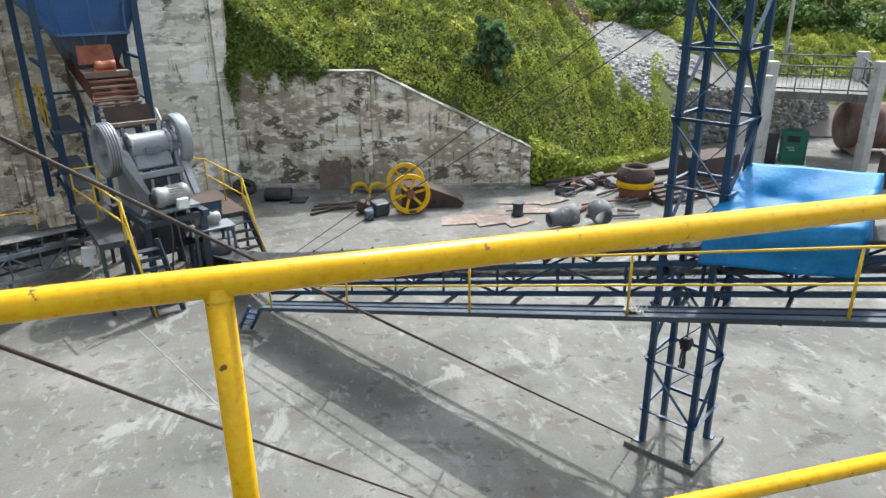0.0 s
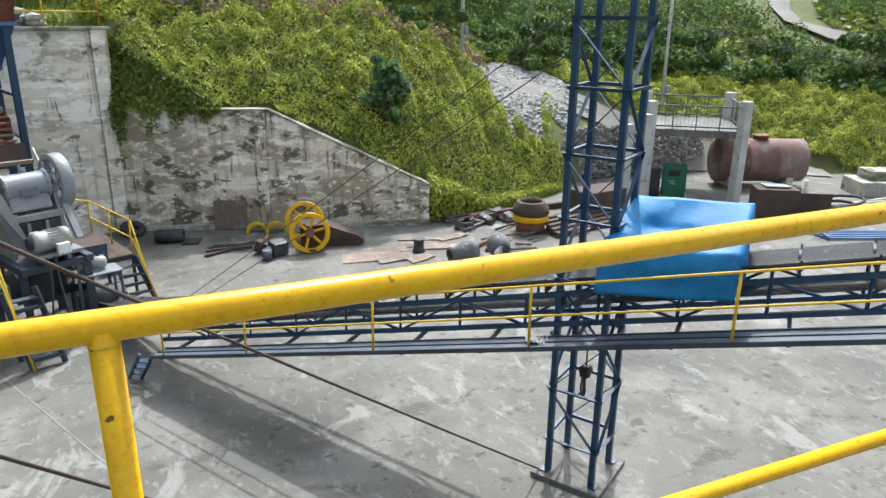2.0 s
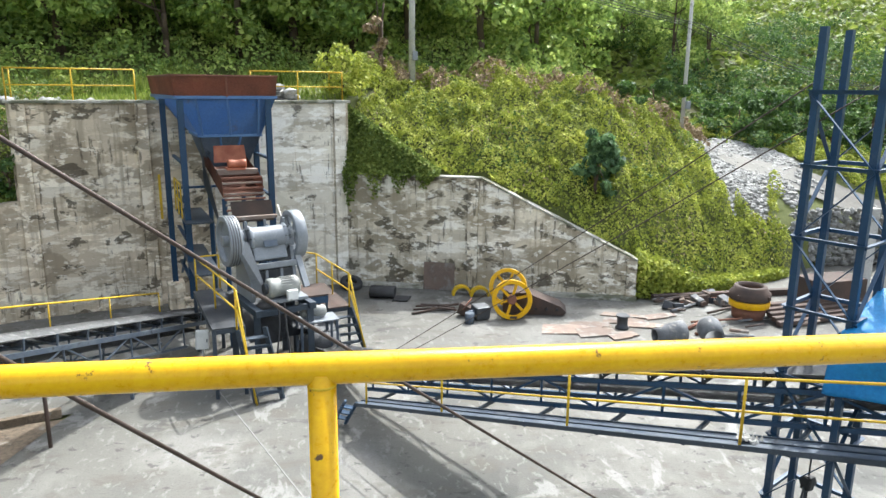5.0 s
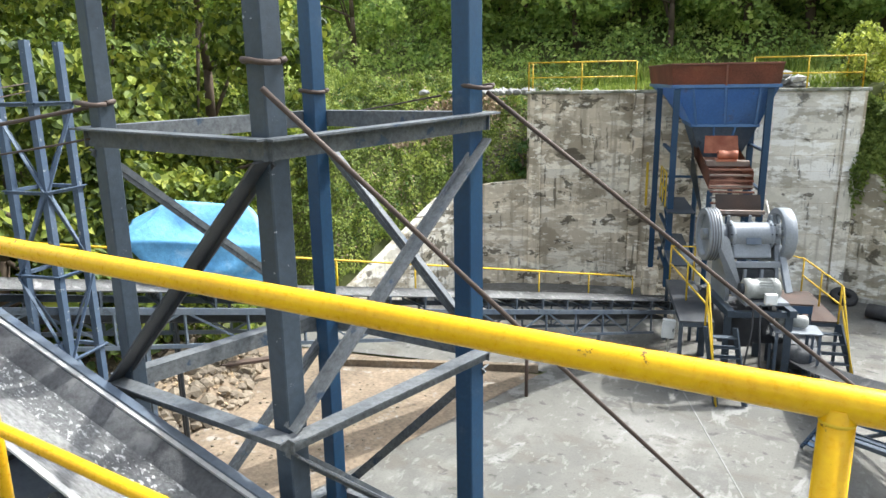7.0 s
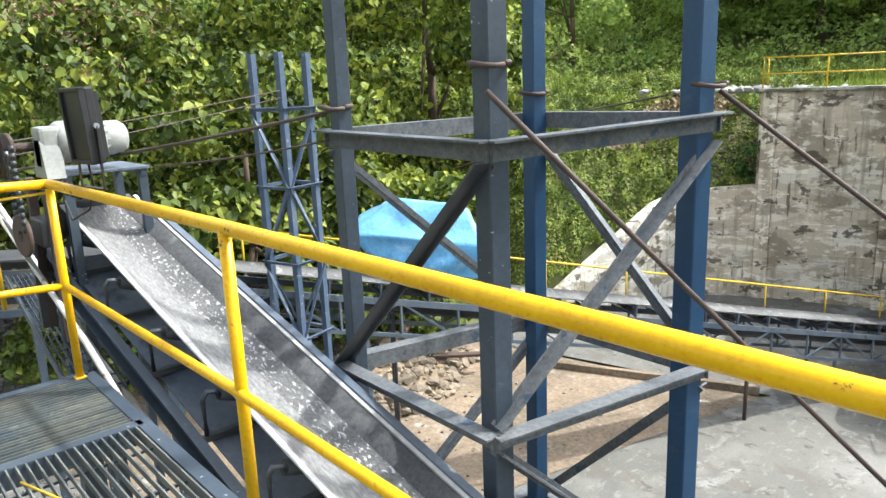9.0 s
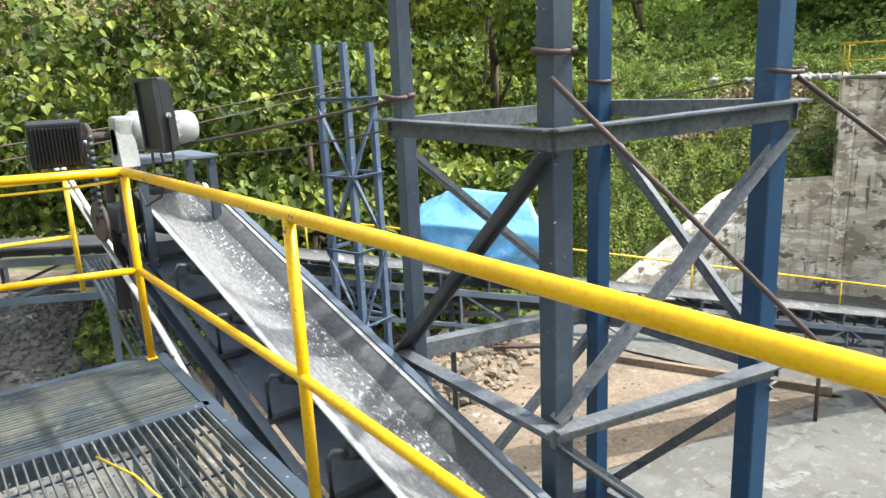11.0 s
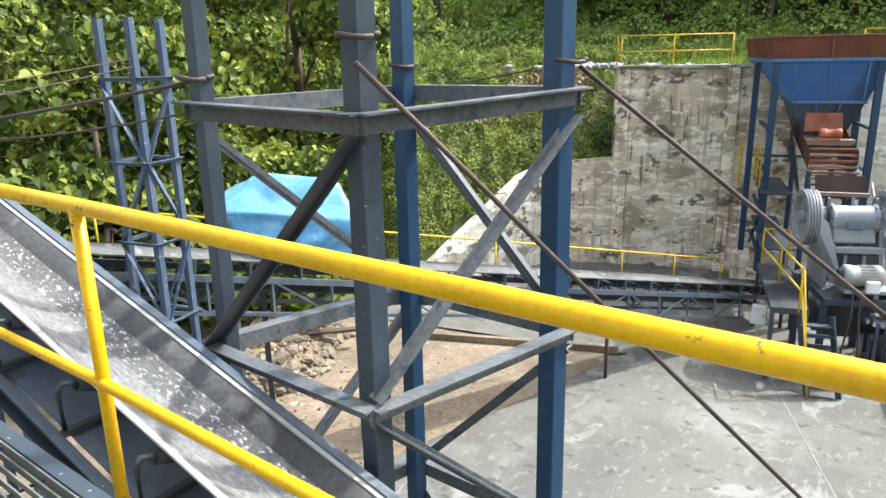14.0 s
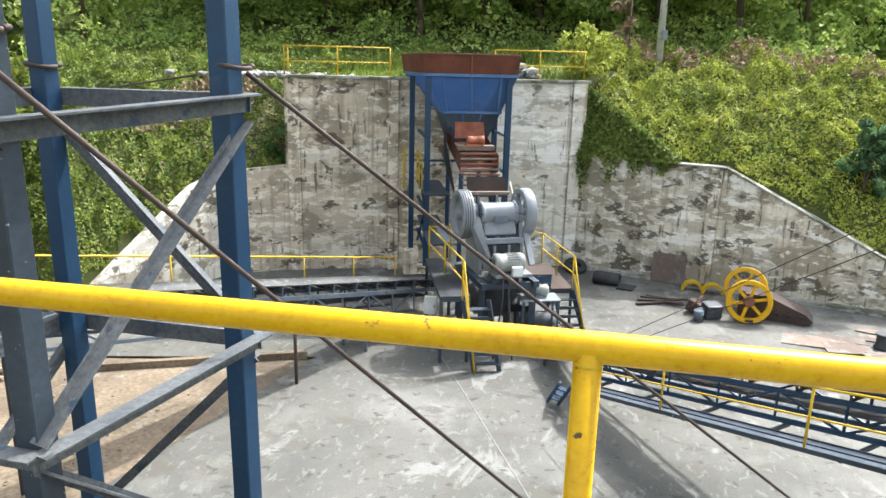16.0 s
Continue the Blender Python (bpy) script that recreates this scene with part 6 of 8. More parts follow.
def hopper():
    t = Thing("feed_hopper", "blue steel feed hopper with a rusty rim on tall legs", "hopper", Matrix.Translation(mw(-4.35, 2.0, 0)))
    rim_lo, rim_hi = (-5.62, -2.88, -1.5, 3.1, 6.68), (-5.70, -2.84, -1.56, 3.18, 7.27)
    mid = (-5.02, -3.28, 0.6, 2.75, 5.6)
    out = (-4.72, -3.66, 0.9, 2.5, 4.7)
    for q in hull(rim_lo, rim_hi):
        t.part("rim_plate", plate(q, 0.02), "rust", "rust-brown rim plate")
    for q in hull(mid, rim_lo):
        t.part("side_plate", plate(q, 0.015), "hop_blue")
    for q in hull(out, mid):
        t.part("cone_plate", plate(q, 0.015), "steel_blue", "grey lower cone plate")
    for lvl, w in ((rim_lo, 0.09), (mid, 0.08), (rim_hi, 0.05)):
        u0, u1, d0, d1, z = lvl
        k = -0.28 if d0 < 0 else 0.0
        cs = [mw(u0, d1, z), mw(u1, d1, z), mw(u1 + k, d0, z), mw(u0 + k, d0, z)]
        for i in range(4):
            t.part("band", beam(cs[i], cs[(i + 1) % 4], w, w, 0.006), "rust" if lvl is rim_hi else "hop_blue")
    for f in (0.19, 0.50, 0.82):
        p = mw(rim_lo[0] + (rim_lo[1] - rim_lo[0]) * f, rim_lo[3] + 0.03, 6.66)
        q = mw(mid[0] + (mid[1] - mid[0]) * (0.5 + (f - 0.5) * 1.42), mid[3] + 0.03, 5.62)
        t.part("stiffener", beam(p, q, 0.06, 0.05, 0.004), "hop_blue")
        if abs(f - 0.5) < 0.1:
            t.part("rim_stiffener", beam(p + Vector((0, 0, 0.04)), mw(rim_hi[0] + (rim_hi[1] - rim_hi[0]) * f, rim_hi[3] + 0.03, 7.24), 0.05, 0.05), "rust")
    for k in range(2):
        f = (k + 1) / 3
        t.part("stiffener", beam(mw(mid[0] + (mid[1] - mid[0]) * f, mid[3] + 0.02, 5.6), mw(out[0] + (out[1] - out[0]) * f, out[3] + 0.03, 4.86), 0.05, 0.05), "hop_blue")
    for u, dd in ((-5.5, 3.0), (-3.1, 3.0), (-5.78, 0.8), (-3.06, 0.8)):
        t.part("leg", b_new(beam(mw(u, dd, 0.95), mw(u, dd, 6.6), 0.16, 0.02), beam(mw(u, dd - 0.08, 0.95), mw(u, dd - 0.08, 6.6), 0.02, 0.16, up=tuple(UW)), beam(mw(u, dd + 0.08, 0.95), mw(u, dd + 0.08, 6.6), 0.02, 0.16, up=tuple(UW))), "navy")
        t.part("pedestal", box(pose(*mw(u, dd, 0.475), 0, 0, 19), 0.5, 0.5, 0.95, 0.03), "wall", "concrete pedestal")
    for u in (-5.56, -3.06):
        for z in (1.6, 2.7, 3.8, 4.9):
            t.part("tie", beam(mw(u, 0.8, z), mw(u, 3.0, z), 0.09, 0.07), "navy")
        t.part("brace", beam(mw(u, 0.8, 1.2), mw(u, 3.0, 2.6), 0.07, 0.03), "navy")
        t.part("brace", beam(mw(u, 3.0, 2.8), mw(u, 0.8, 3.8), 0.07, 0.03), "navy")
    for z in (3.9,):
        t.part("tie", beam(mw(-5.56, 0.8, z), mw(-3.06, 0.8, z), 0.09, 0.07), "navy")
    t.part("chute_side", plate([mw(-4.95, 2.5, 5.5), mw(-4.95, 2.5, 4.2), mw(-4.95, 5.3, 3.4), mw(-4.95, 5.0, 3.75), mw(-4.95, 3.1, 4.75)], 0.015), "navy_dusty", "dark sloping chute plate")
    t.part("service_deck", beam(mw(-5.25, 0.9, 3.25), mw(-5.25, 3.6, 3.25), 0.75, 0.04), "navy_dusty")
    t.part("service_deck", beam(mw(-5.25, 1.0, 2.1), mw(-5.25, 4.6, 2.0), 0.7, 0.04), "navy_dusty")
    for z in (0.5, 1.0):
        t.part("deck_rail", beam(mw(-5.62, 1.0, 3.25 + z), mw(-5.62, 2.7, 3.25 + z), 0.035, 0.035), "yellow_old")
    for d in (1.0, 1.85, 2.7):
        t.part("deck_post", beam(mw(-5.62, d, 3.25), mw(-5.62, d, 4.25), 0.035, 0.035), "yellow_old")
    t.part("ladder_guard", beam(mw(-6.0, 0.45, 2.9), mw(-6.0, 0.45, 4.3), 0.07, 0.05), "yellow_old")
    return t


hopper()


def feeder():
    t = Thing("vibrating_feeder", "rusty vibrating feeder with an orange vibrator motor", "feeder", Matrix.Translation(mw(-4.3, 4.0, 3.0)))
    t.part("pan", b_new(plate([mw(-4.8, 1.6, 4.7), mw(-3.75, 1.6, 4.7), mw(-3.75, 5.0, 4.15), mw(-4.8, 5.0, 4.15)], 0.02), plate([mw(-4.8, 1.6, 4.7), mw(-4.8, 5.0, 4.15), mw(-4.8, 5.0, 4.6), mw(-4.8, 1.6, 5.2)], 0.02), plate([mw(-3.75, 1.6, 4.7), mw(-3.75, 5.0, 4.15), mw(-3.75, 5.0, 4.6), mw(-3.75, 1.6, 5.2)], 0.02)), "rust")
    t.part("back_plate", plate([mw(-4.75, 3.4, 4.9), mw(-3.85, 3.4, 4.9), mw(-3.85, 3.1, 5.35), mw(-4.7, 3.1, 5.35)], 0.02), "orange", "orange-brown plate")
    t.part("cross_beam", beam(mw(-4.8, 4.15, 4.72), mw(-3.72, 4.15, 4.72), 0.3, 0.14, 0.01), "offcut")
    mm = pose(*mw(-4.5, 4.15, 4.93), 0, 90, 19) @ Matrix.Scale(0.74, 4)
    t.part("vibrator_motor", lathe([(0.0, 0.0), (0.15, 0.0), (0.17, 0.03), (0.17, 0.2), (0.15, 0.22), (0.15, 0.45), (0.17, 0.47), (0.17, 0.63), (0.15, 0.66), (0.0, 0.66)], mm, 20), "orange", "faded orange vibrator motor")
    t.part("motor_foot", beam(mw(-4.55, 4.15, 4.8), mw(-4.05, 4.15, 4.8), 0.34, 0.05), "orange")
    for k in range(7):
        z = 4.62 - k * 0.13
        t.part("grizzly_bar", beam(mw(-4.78, 4.75 + k * 0.09, z), mw(-3.72, 4.75 + k * 0.09, z), 0.05, 0.05, 0.006), "offcut" if k % 2 else "rust")
    t.part("front_apron", plate([mw(-4.7, 5.45, 4.1), mw(-3.65, 5.45, 4.1), mw(-3.65, 5.75, 3.6), mw(-4.7, 5.75, 3.6)], 0.02), "rust_dark")
    t.part("lip", beam(mw(-4.75, 5.8, 3.72), mw(-3.6, 5.8, 3.72), 0.12, 0.08), "offcut")
    for u in (-4.75, -3.78):
        for d in (2.2, 4.9):
            t.part("stand", beam(mw(u, d, 4.1), mw(u, d, 0.0), 0.12, 0.12), "navy")
    return t


feeder()


def crusher():
    t = Thing("jaw_crusher", "grey-painted jaw crusher with two large flywheels", "crusher", Matrix.Translation(mw(-4.05, 6.5, 1.2)))
    ax = UW

    def wheel(u, w, label, grooves):
        m = pose(*mw(u, 6.45, 3.32), 0, 90, 19)
        r = 0.62
        rim = t.part("flywheel", ring(m, r, r - 0.12, w, 48), "grey", label)
        t.part("hub", tube(mw(u, 6.45, 3.32) - ax * (w * 0.6), mw(u, 6.45, 3.32) + ax * (w * 0.6), 0.14, 20), "grey", "", rim)
        for k in range(6):
            an = k * math.pi / 3 + 0.3
            d = Vector((0, 0, 1)) * math.cos(an) - NW * math.sin(an)
            t.part("spoke", beam(mw(u, 6.45, 3.32) + d * 0.1, mw(u, 6.45, 3.32) + d * 0.52, 0.09, 0.06, 0.01, up=tuple(ax)), "grey", "", rim)
        if grooves:
            t.part("web_disc", tube(mw(u, 6.45, 3.32) - ax * 0.03, mw(u, 6.45, 3.32) + ax * 0.03, 0.5, 36), "grey", "", rim)
            for k in range(4):
                t.part("v_belt", ring(m @ pose(0, 0, -w / 2 + 0.06 + k * 0.06), r + 0.012, r - 0.02, 0.03, 40), "belt_dark", "worn drive belt", rim)

    wheel(-4.95, 0.3, "grey grooved drive flywheel", True)
    wheel(-3.3, 0.28, "grey spoked flywheel", False)
    t.part("shaft", tube(mw(-5.12, 6.45, 3.32), mw(-2.98, 6.45, 3.32), 0.09, 20), "steel_dark")
    for u in (-4.66, -3.46):
        t.part("bearing", b_new(tube(mw(u - 0.08, 6.45, 3.34), mw(u + 0.08, 6.45, 3.34), 0.22, 24), box(pose(*mw(u, 6.45, 3.18), 0, 0, 19), 0.16, 0.5, 0.2, 0.02)), "grey")
    barrel = t.part("swing_jaw", b_new(
        lathe([(0.0, 0.0), (0.29, 0.0), (0.33, 0.02), (0.33, 0.07), (0.29, 0.09), (0.285, 0.12), (0.285, 0.86), (0.29, 0.89), (0.33, 0.91), (0.33, 0.96), (0.29, 0.98), (0.0, 0.98)], pose(*mw(-4.55, 6.55, 3.33), 0, 90, 19), 28),
        box(pose(*mw(-4.06, 6.66, 3.02), -22, 0, 19), 0.86, 0.3, 0.5, 0.05)), "grey", "rounded grey jaw housing with bolted end flanges")
    for u in (-4.52, -3.6):
        for k in range(8):
            an = k * math.pi / 4 + 0.2
            c = mw(u, 6.55 + 0.31 * math.cos(an), 3.33 + 0.31 * math.sin(an))
            t.part("bolt", tube(c - UW * 0.06, c + UW * 0.06, 0.02, 6), "steel_dark", "", barrel)
    t.part("name_plate", box(pose(*mw(-4.06, 6.87, 3.24), -22, 0, 19), 0.34, 0.03, 0.16, 0.004), "steel_blue", "small raised maker's plate")
    for u in (-4.55, -4.06, -3.57):
        t.part("lifting_lug", beam(mw(u, 6.5, 3.6), mw(u, 6.5, 3.78), 0.06, 0.05, 0.01), "grey")
    for u in (-4.62, -3.5):
        t.part("side_frame", extrude([(-0.5, 0.0), (0.62, 0.0), (0.66, 0.16), (0.36, 1.25), (-0.5, 1.3)], Matrix.Translation(mw(u - 0.04, 6.4, 1.85)) @ Matrix((-NW, Vector((0, 0, 1)), UW)).transposed().to_4x4(), 0.08), "grey")
    t.part("cross_beam", box(pose(*mw(-4.06, 7.0, 2.72), 0, 0, 19), 1.15, 0.12, 0.14, 0.02), "grey")
    t.part("toggle_block", box(pose(*mw(-4.06, 6.75, 2.35), 0, 0, 19), 1.0, 0.45, 0.5, 0.03), "steel_dark", "dark toggle housing with slots")
    for u in (-4.25, -3.87):
        t.part("slot_rib", box(pose(*mw(u, 7.0, 2.4), 0, 0, 19), 0.07, 0.08, 0.42, 0.01), "grey")
    t.part("belt_guard", plate([mw(-5.06, 6.9, 3.6), mw(-4.6, 7.3, 2.05), mw(-4.35, 7.4, 2.0), mw(-4.62, 6.9, 3.3)], 0.05), "grey")
    t.part("tension_arm", beam(mw(-3.4, 6.7, 3.1), mw(-3.3, 7.2, 2.1), 0.16, 0.08, 0.01), "grey")
    # motor in front
    mm = pose(*mw(-4.42, 7.45, 2.27), 0, 90, 19)
    mot = t.part("motor", lathe([(0.0, 0.0), (0.2, 0.0), (0.24, 0.04), (0.245, 0.16), (0.225, 0.18), (0.225, 0.58), (0.245, 0.6), (0.245, 0.72), (0.2, 0.78), (0.0, 0.78)], mm, 28), "white_paint", "ribbed cream electric motor")
    for k in range(10):
        an = radians(20 + k * 16)
        d = Vector((0, 0, 1)) * math.sin(an) - NW * math.cos(an)
        c = mw(-4.12, 7.45, 2.27)
        t.part("fin", beam(c + d * 0.232, c + d * 0.232 + UW * 0.36, 0.012, 0.03), "white_paint", "", mot)
    t.part("terminal_box", box(pose(*mw(-3.9, 7.74, 2.12), 0, 0, 19), 0.26, 0.14, 0.24, 0.02), "white_box", "pale terminal box", mot)
    t.part("motor_pulley", tube(mw(-4.5, 7.45, 2.27), mw(-4.34, 7.45, 2.27), 0.13, 20), "steel_dark", "", mot)
    t.part("motor_base", box(pose(*mw(-3.95, 7.45, 1.98), 0, 0, 19), 0.95, 0.5, 0.08, 0.01), "grey")
    # base frame
    for u in (-4.75, -3.4):
        t.part("base_beam", beam(mw(u, 5.7, 1.78), mw(u, 7.8, 1.78), 0.16, 0.16, 0.008), "navy_dusty")
        for d in (5.8, 7.6):
            t.part("base_leg", beam(mw(u, d, 1.7), mw(u, d, 0.0), 0.16, 0.16, 0.008), "navy_dusty")
    for d in (5.8, 7.6):
        t.part("base_beam", beam(mw(-4.75, d, 1.72), mw(-3.4, d, 1.72), 0.14, 0.14, 0.008), "navy_dusty")
    t.part("discharge_chute", plate([mw(-4.6, 6.2, 1.7), mw(-3.5, 6.2, 1.7), mw(-3.3, 7.4, 0.95), mw(-4.3, 7.4, 0.95)], 0.02), "steel_dark")
    for k in range(5):
        z0 = 1.9 - k * 0.14
        t.part("liner_plate", plate([mw(-5.0, 5.9 + 0.28 * k, z0), mw(-4.7, 5.9 + 0.28 * k, z0), mw(-4.62, 6.5 + 0.28 * k, z0 - 0.28), mw(-4.95, 6.5 + 0.28 * k, z0 - 0.28)], 0.02), "steel_dark", "loose dark liner plate")
    t.ob.matrix_basis = t.m @ Matrix.Rotation(radians(8), 4, "Z")
    t.part("rubber_skirt", plate([mw(-4.75, 7.5, 1.65), mw(-4.3, 7.8, 1.65), mw(-4.3, 8.0, 1.1), mw(-4.75, 7.8, 1.0)], 0.02), "rubber")
    return t


crusher()


def stairs(name, label, rail_u, deck, foot, head, width_dir, deck_mat):
    """A deck with a steep stair: deck as (u0, u1, d0, d1, z); foot and head of one stair rail as (u, d)."""
    t = Thing(name, label, "stairs", Matrix.Translation(mw((deck[0] + deck[1]) / 2, deck[3], 0)), "stairs")
    u0, u1, d0, d1, z = deck
    t.part("deck_plate", box(pose(*mw((u0 + u1) / 2, (d0 + d1) / 2, z + 0.012), 0, 0, 19), u1 - u0 + 0.08, d1 - d0 + 0.08, 0.03, 0.004), deck_mat)
    for a, b in (((u0, d0), (u0, d1)), ((u1, d0), (u1, d1)), ((u0, d1), (u1, d1)), ((u0, d0), (u1, d0))):
        t.part("deck_beam", beam(mw(*a, z - 0.06), mw(*b, z - 0.06), 0.07, 0.1), "navy_dusty")
    for u in (u0, u1):
        for d in (d0, d1):
            t.part("deck_leg", beam(mw(u, d, z), mw(u, d, 0), 0.08, 0.08), "navy_dusty")
    # stair
    fu, fd = foot
    hu, hd = head
    n = max(4, round(z / 0.22))
    for o in (0.0, width_dir):
        t.part("stringer", beam(mw(fu + o, fd, 0.02), mw(hu + o, hd, z), 0.04, 0.14), "navy_dusty")
    for k in range(1, n):
        f = k / n
        t.part("tread", beam(mw(fu + (hu - fu) * f, fd + (hd - fd) * f, z * f), mw(fu + (hu - fu) * f + width_dir, fd + (hd - fd) * f, z * f), 0.18, 0.025), "navy_dusty")
    # rail along the deck's open side, then down the stair
    run = [mw(rail_u, d0, z), mw(hu, hd, z)]
    for h in (0.95, 0.48):
        t.part("rail", tube(run[0] + Vector((0, 0, h)), run[1] + Vector((0, 0, h)), 0.022, 10), "yellow_old")
    t.part("stair_rail", tube(run[1] + Vector((0, 0, 0.95)), mw(fu, fd, 0.02), 0.024, 10), "yellow_old")
    t.part("stair_rail", tube(run[1] + Vector((0, 0, 0.48)) - (NW * 0.05), mw(fu, fd + 0.12, 0.02), 0.02, 10), "yellow_old")
    for f in (0.0, 0.5, 0.98):
        p = run[0] + (run[1] - run[0]) * f
        t.part("rail_post", tube(p, p + Vector((0, 0, 0.95)), 0.022, 10), "yellow_old")
    return t


sl = stairs("crusher_stair", "steep blue steel stair and deck with a worn yellow rail", -5.6, (-5.65, -5.0, 4.9, 8.2, 1.66), (-4.92, 8.84), (-5.17, 8.46), 0.6, "steel_dark")
sl.part("rail", tube(mw(-5.62, 4.9, 2.61), mw(-5.0, 4.9, 2.61), 0.022, 10), "yellow_old")
sl.part("rail_post", tube(mw(-5.0, 4.9, 1.66), mw(-5.0, 4.9, 2.61), 0.022, 10), "yellow_old")
sr = stairs("crusher_stair", "short steel stair and brown deck with a worn yellow rail", -1.98, (-2.8, -1.8, 3.6, 6.1, 1.12), (-1.53, 6.58), (-1.81, 6.24), -0.75, "rust_dark")
sr.part("rail", tube(mw(-3.2, 3.3, 2.3), mw(-1.98, 3.6, 2.07), 0.02, 10), "yellow_old")
sr.part("rail", tube(mw(-3.0, 3.2, 3.6), mw(-2.75, 3.9, 2.2), 0.03, 10), "pipe_white")


def tables():
    t = Thing("work_table", "dark steel work table with a tan plate top", "table", Matrix.Translation(mw(-2.95, 6.3, 0)), "tables")
    t.part("tabletop", box(pose(*mw(-2.95, 6.35, 1.72), 0, 0, 19), 0.8, 0.8, 0.04, 0.006), "rust_dark")
    for u in (-3.3, -2.6):
        for d in (6.0, 6.7):
            t.part("leg", beam(mw(u, d, 0), mw(u, d, 1.7), 0.07, 0.07), "navy_dusty")
    t.part("apron", beam(mw(-3.33, 6.74, 1.6), mw(-2.57, 6.74, 1.6), 0.03, 0.18), "navy")
    t = Thing("drive_stand", "dusty pale steel stand carrying a gear motor", "stand", Matrix.Translation(mw(-3.1, 7.2, 0)), "tables")
    t.part("top_plate", box(pose(*mw(-3.05, 7.35, 1.32), 0, 0, 19), 1.0, 0.62, 0.03, 0.004), "grey")
    for u in (-3.5, -2.6):
        for d in (7.1, 7.6):
            t.part("leg", beam(mw(u, d, 0), mw(u, d, 1.3), 0.06, 0.06), "steel_blue")
    g = Thing("gear_motor", "small ribbed grey gear motor on the stand", "motor", Matrix.Translation(mw(-3.1, 7.3, 1.34)), "motors")
    m = pose(*mw(-3.45, 7.3, 1.5), 0, 90, 19)
    g.part("body", lathe([(0, 0), (0.1, 0), (0.13, 0.03), (0.13, 0.2), (0.1, 0.22), (0.1, 0.3), (0.14, 0.32), (0.14, 0.6), (0.11, 0.64), (0, 0.64)], m, 22), "white_paint")
    g.part("foot", box(pose(*mw(-3.15, 7.3, 1.36), 0, 0, 19), 0.4, 0.24, 0.05, 0.006), "grey")
    b = Thing("control_box", "pale grey electrical control box on a post", "box", Matrix.Translation((-3.81, 16.88, 0)))
    b.part("post", beam((-3.81, 16.92, 0), (-3.81, 16.92, 1.0), 0.05, 0.05), "pipe_white")
    bx = b.part("case", box(pose(-3.81, 16.86, 0.94, 0, 4, 18), 0.3, 0.18, 0.46, 0.02), "white_box")
    b.part("door_panel", box(pose(-3.78, 16.76, 0.94, 0, 4, 18), 0.25, 0.015, 0.41, 0.004), "white_box", "", bx)
    b.part("handle", box(pose(-3.68, 16.78, 0.94, 0, 4, 18), 0.02, 0.03, 0.08, 0.004), "steel_dark", "", bx)
    for k, (u, d, u2, d2, z2) in enumerate(((-4.1, 7.8, -4.35, 8.1, 0.05), (-3.95, 7.8, -3.9, 8.2, 0.05))):
        solid("power_cable", path_tube([mw(u, d, 2.0), mw(u, d + 0.1, 1.5), mw((u + u2) / 2, d + 0.25, 0.8), mw(u2, d2 + 0.1, z2)], 0.022, 8), "rubber", "black power cable hanging from the motor", "cable", "cables")


tables()


# ---- scrap in the yard ----
def spoked_wheel(x, y, z, r, yaw, tilt, label, w=0.2):
    t = Thing("spare_flywheel", label, "wheel", pose(x, y, 0), "spare flywheels")
    m = pose(x, y, z, 90 + tilt, 0, yaw)
    rim = t.part("rim", ring(m, r, r - 0.13, w, 48), "yellow")
    t.part("hub", lathe([(0.0, -0.14), (0.13, -0.14), (0.15, -0.1), (0.15, 0.1), (0.13, 0.14), (0.0, 0.14)], m, 24), "rust", "rusty bare hub")
    for k in range(6):
        an = k * math.pi / 3 + 0.25
        a, b = m @ Vector((0.1 * math.cos(an), 0.1 * math.sin(an), 0)), m @ Vector(((r - 0.1) * math.cos(an), (r - 0.1) * math.sin(an), 0))
        t.part("spoke", beam(a, b, 0.085, 0.06, 0.012, up=tuple(m.to_3x3() @ Vector((0, 0, 1)))), "yellow")
    t.part("rim_patch", box(m @ pose(0.05, -(r - 0.07), w / 2 + 0.002), 0.22, 0.08, 0.006), "rust_dark", "bare rusty patch")


spoked_wheel(4.72, 20.5, 0.62, 0.62, -8, -10, "bright yellow spoked flywheel leaning in the yard")
spoked_wheel(4.86, 21.75, 0.66, 0.62, -20, -14, "worn yellow spoked flywheel behind the bright one", 0.16)


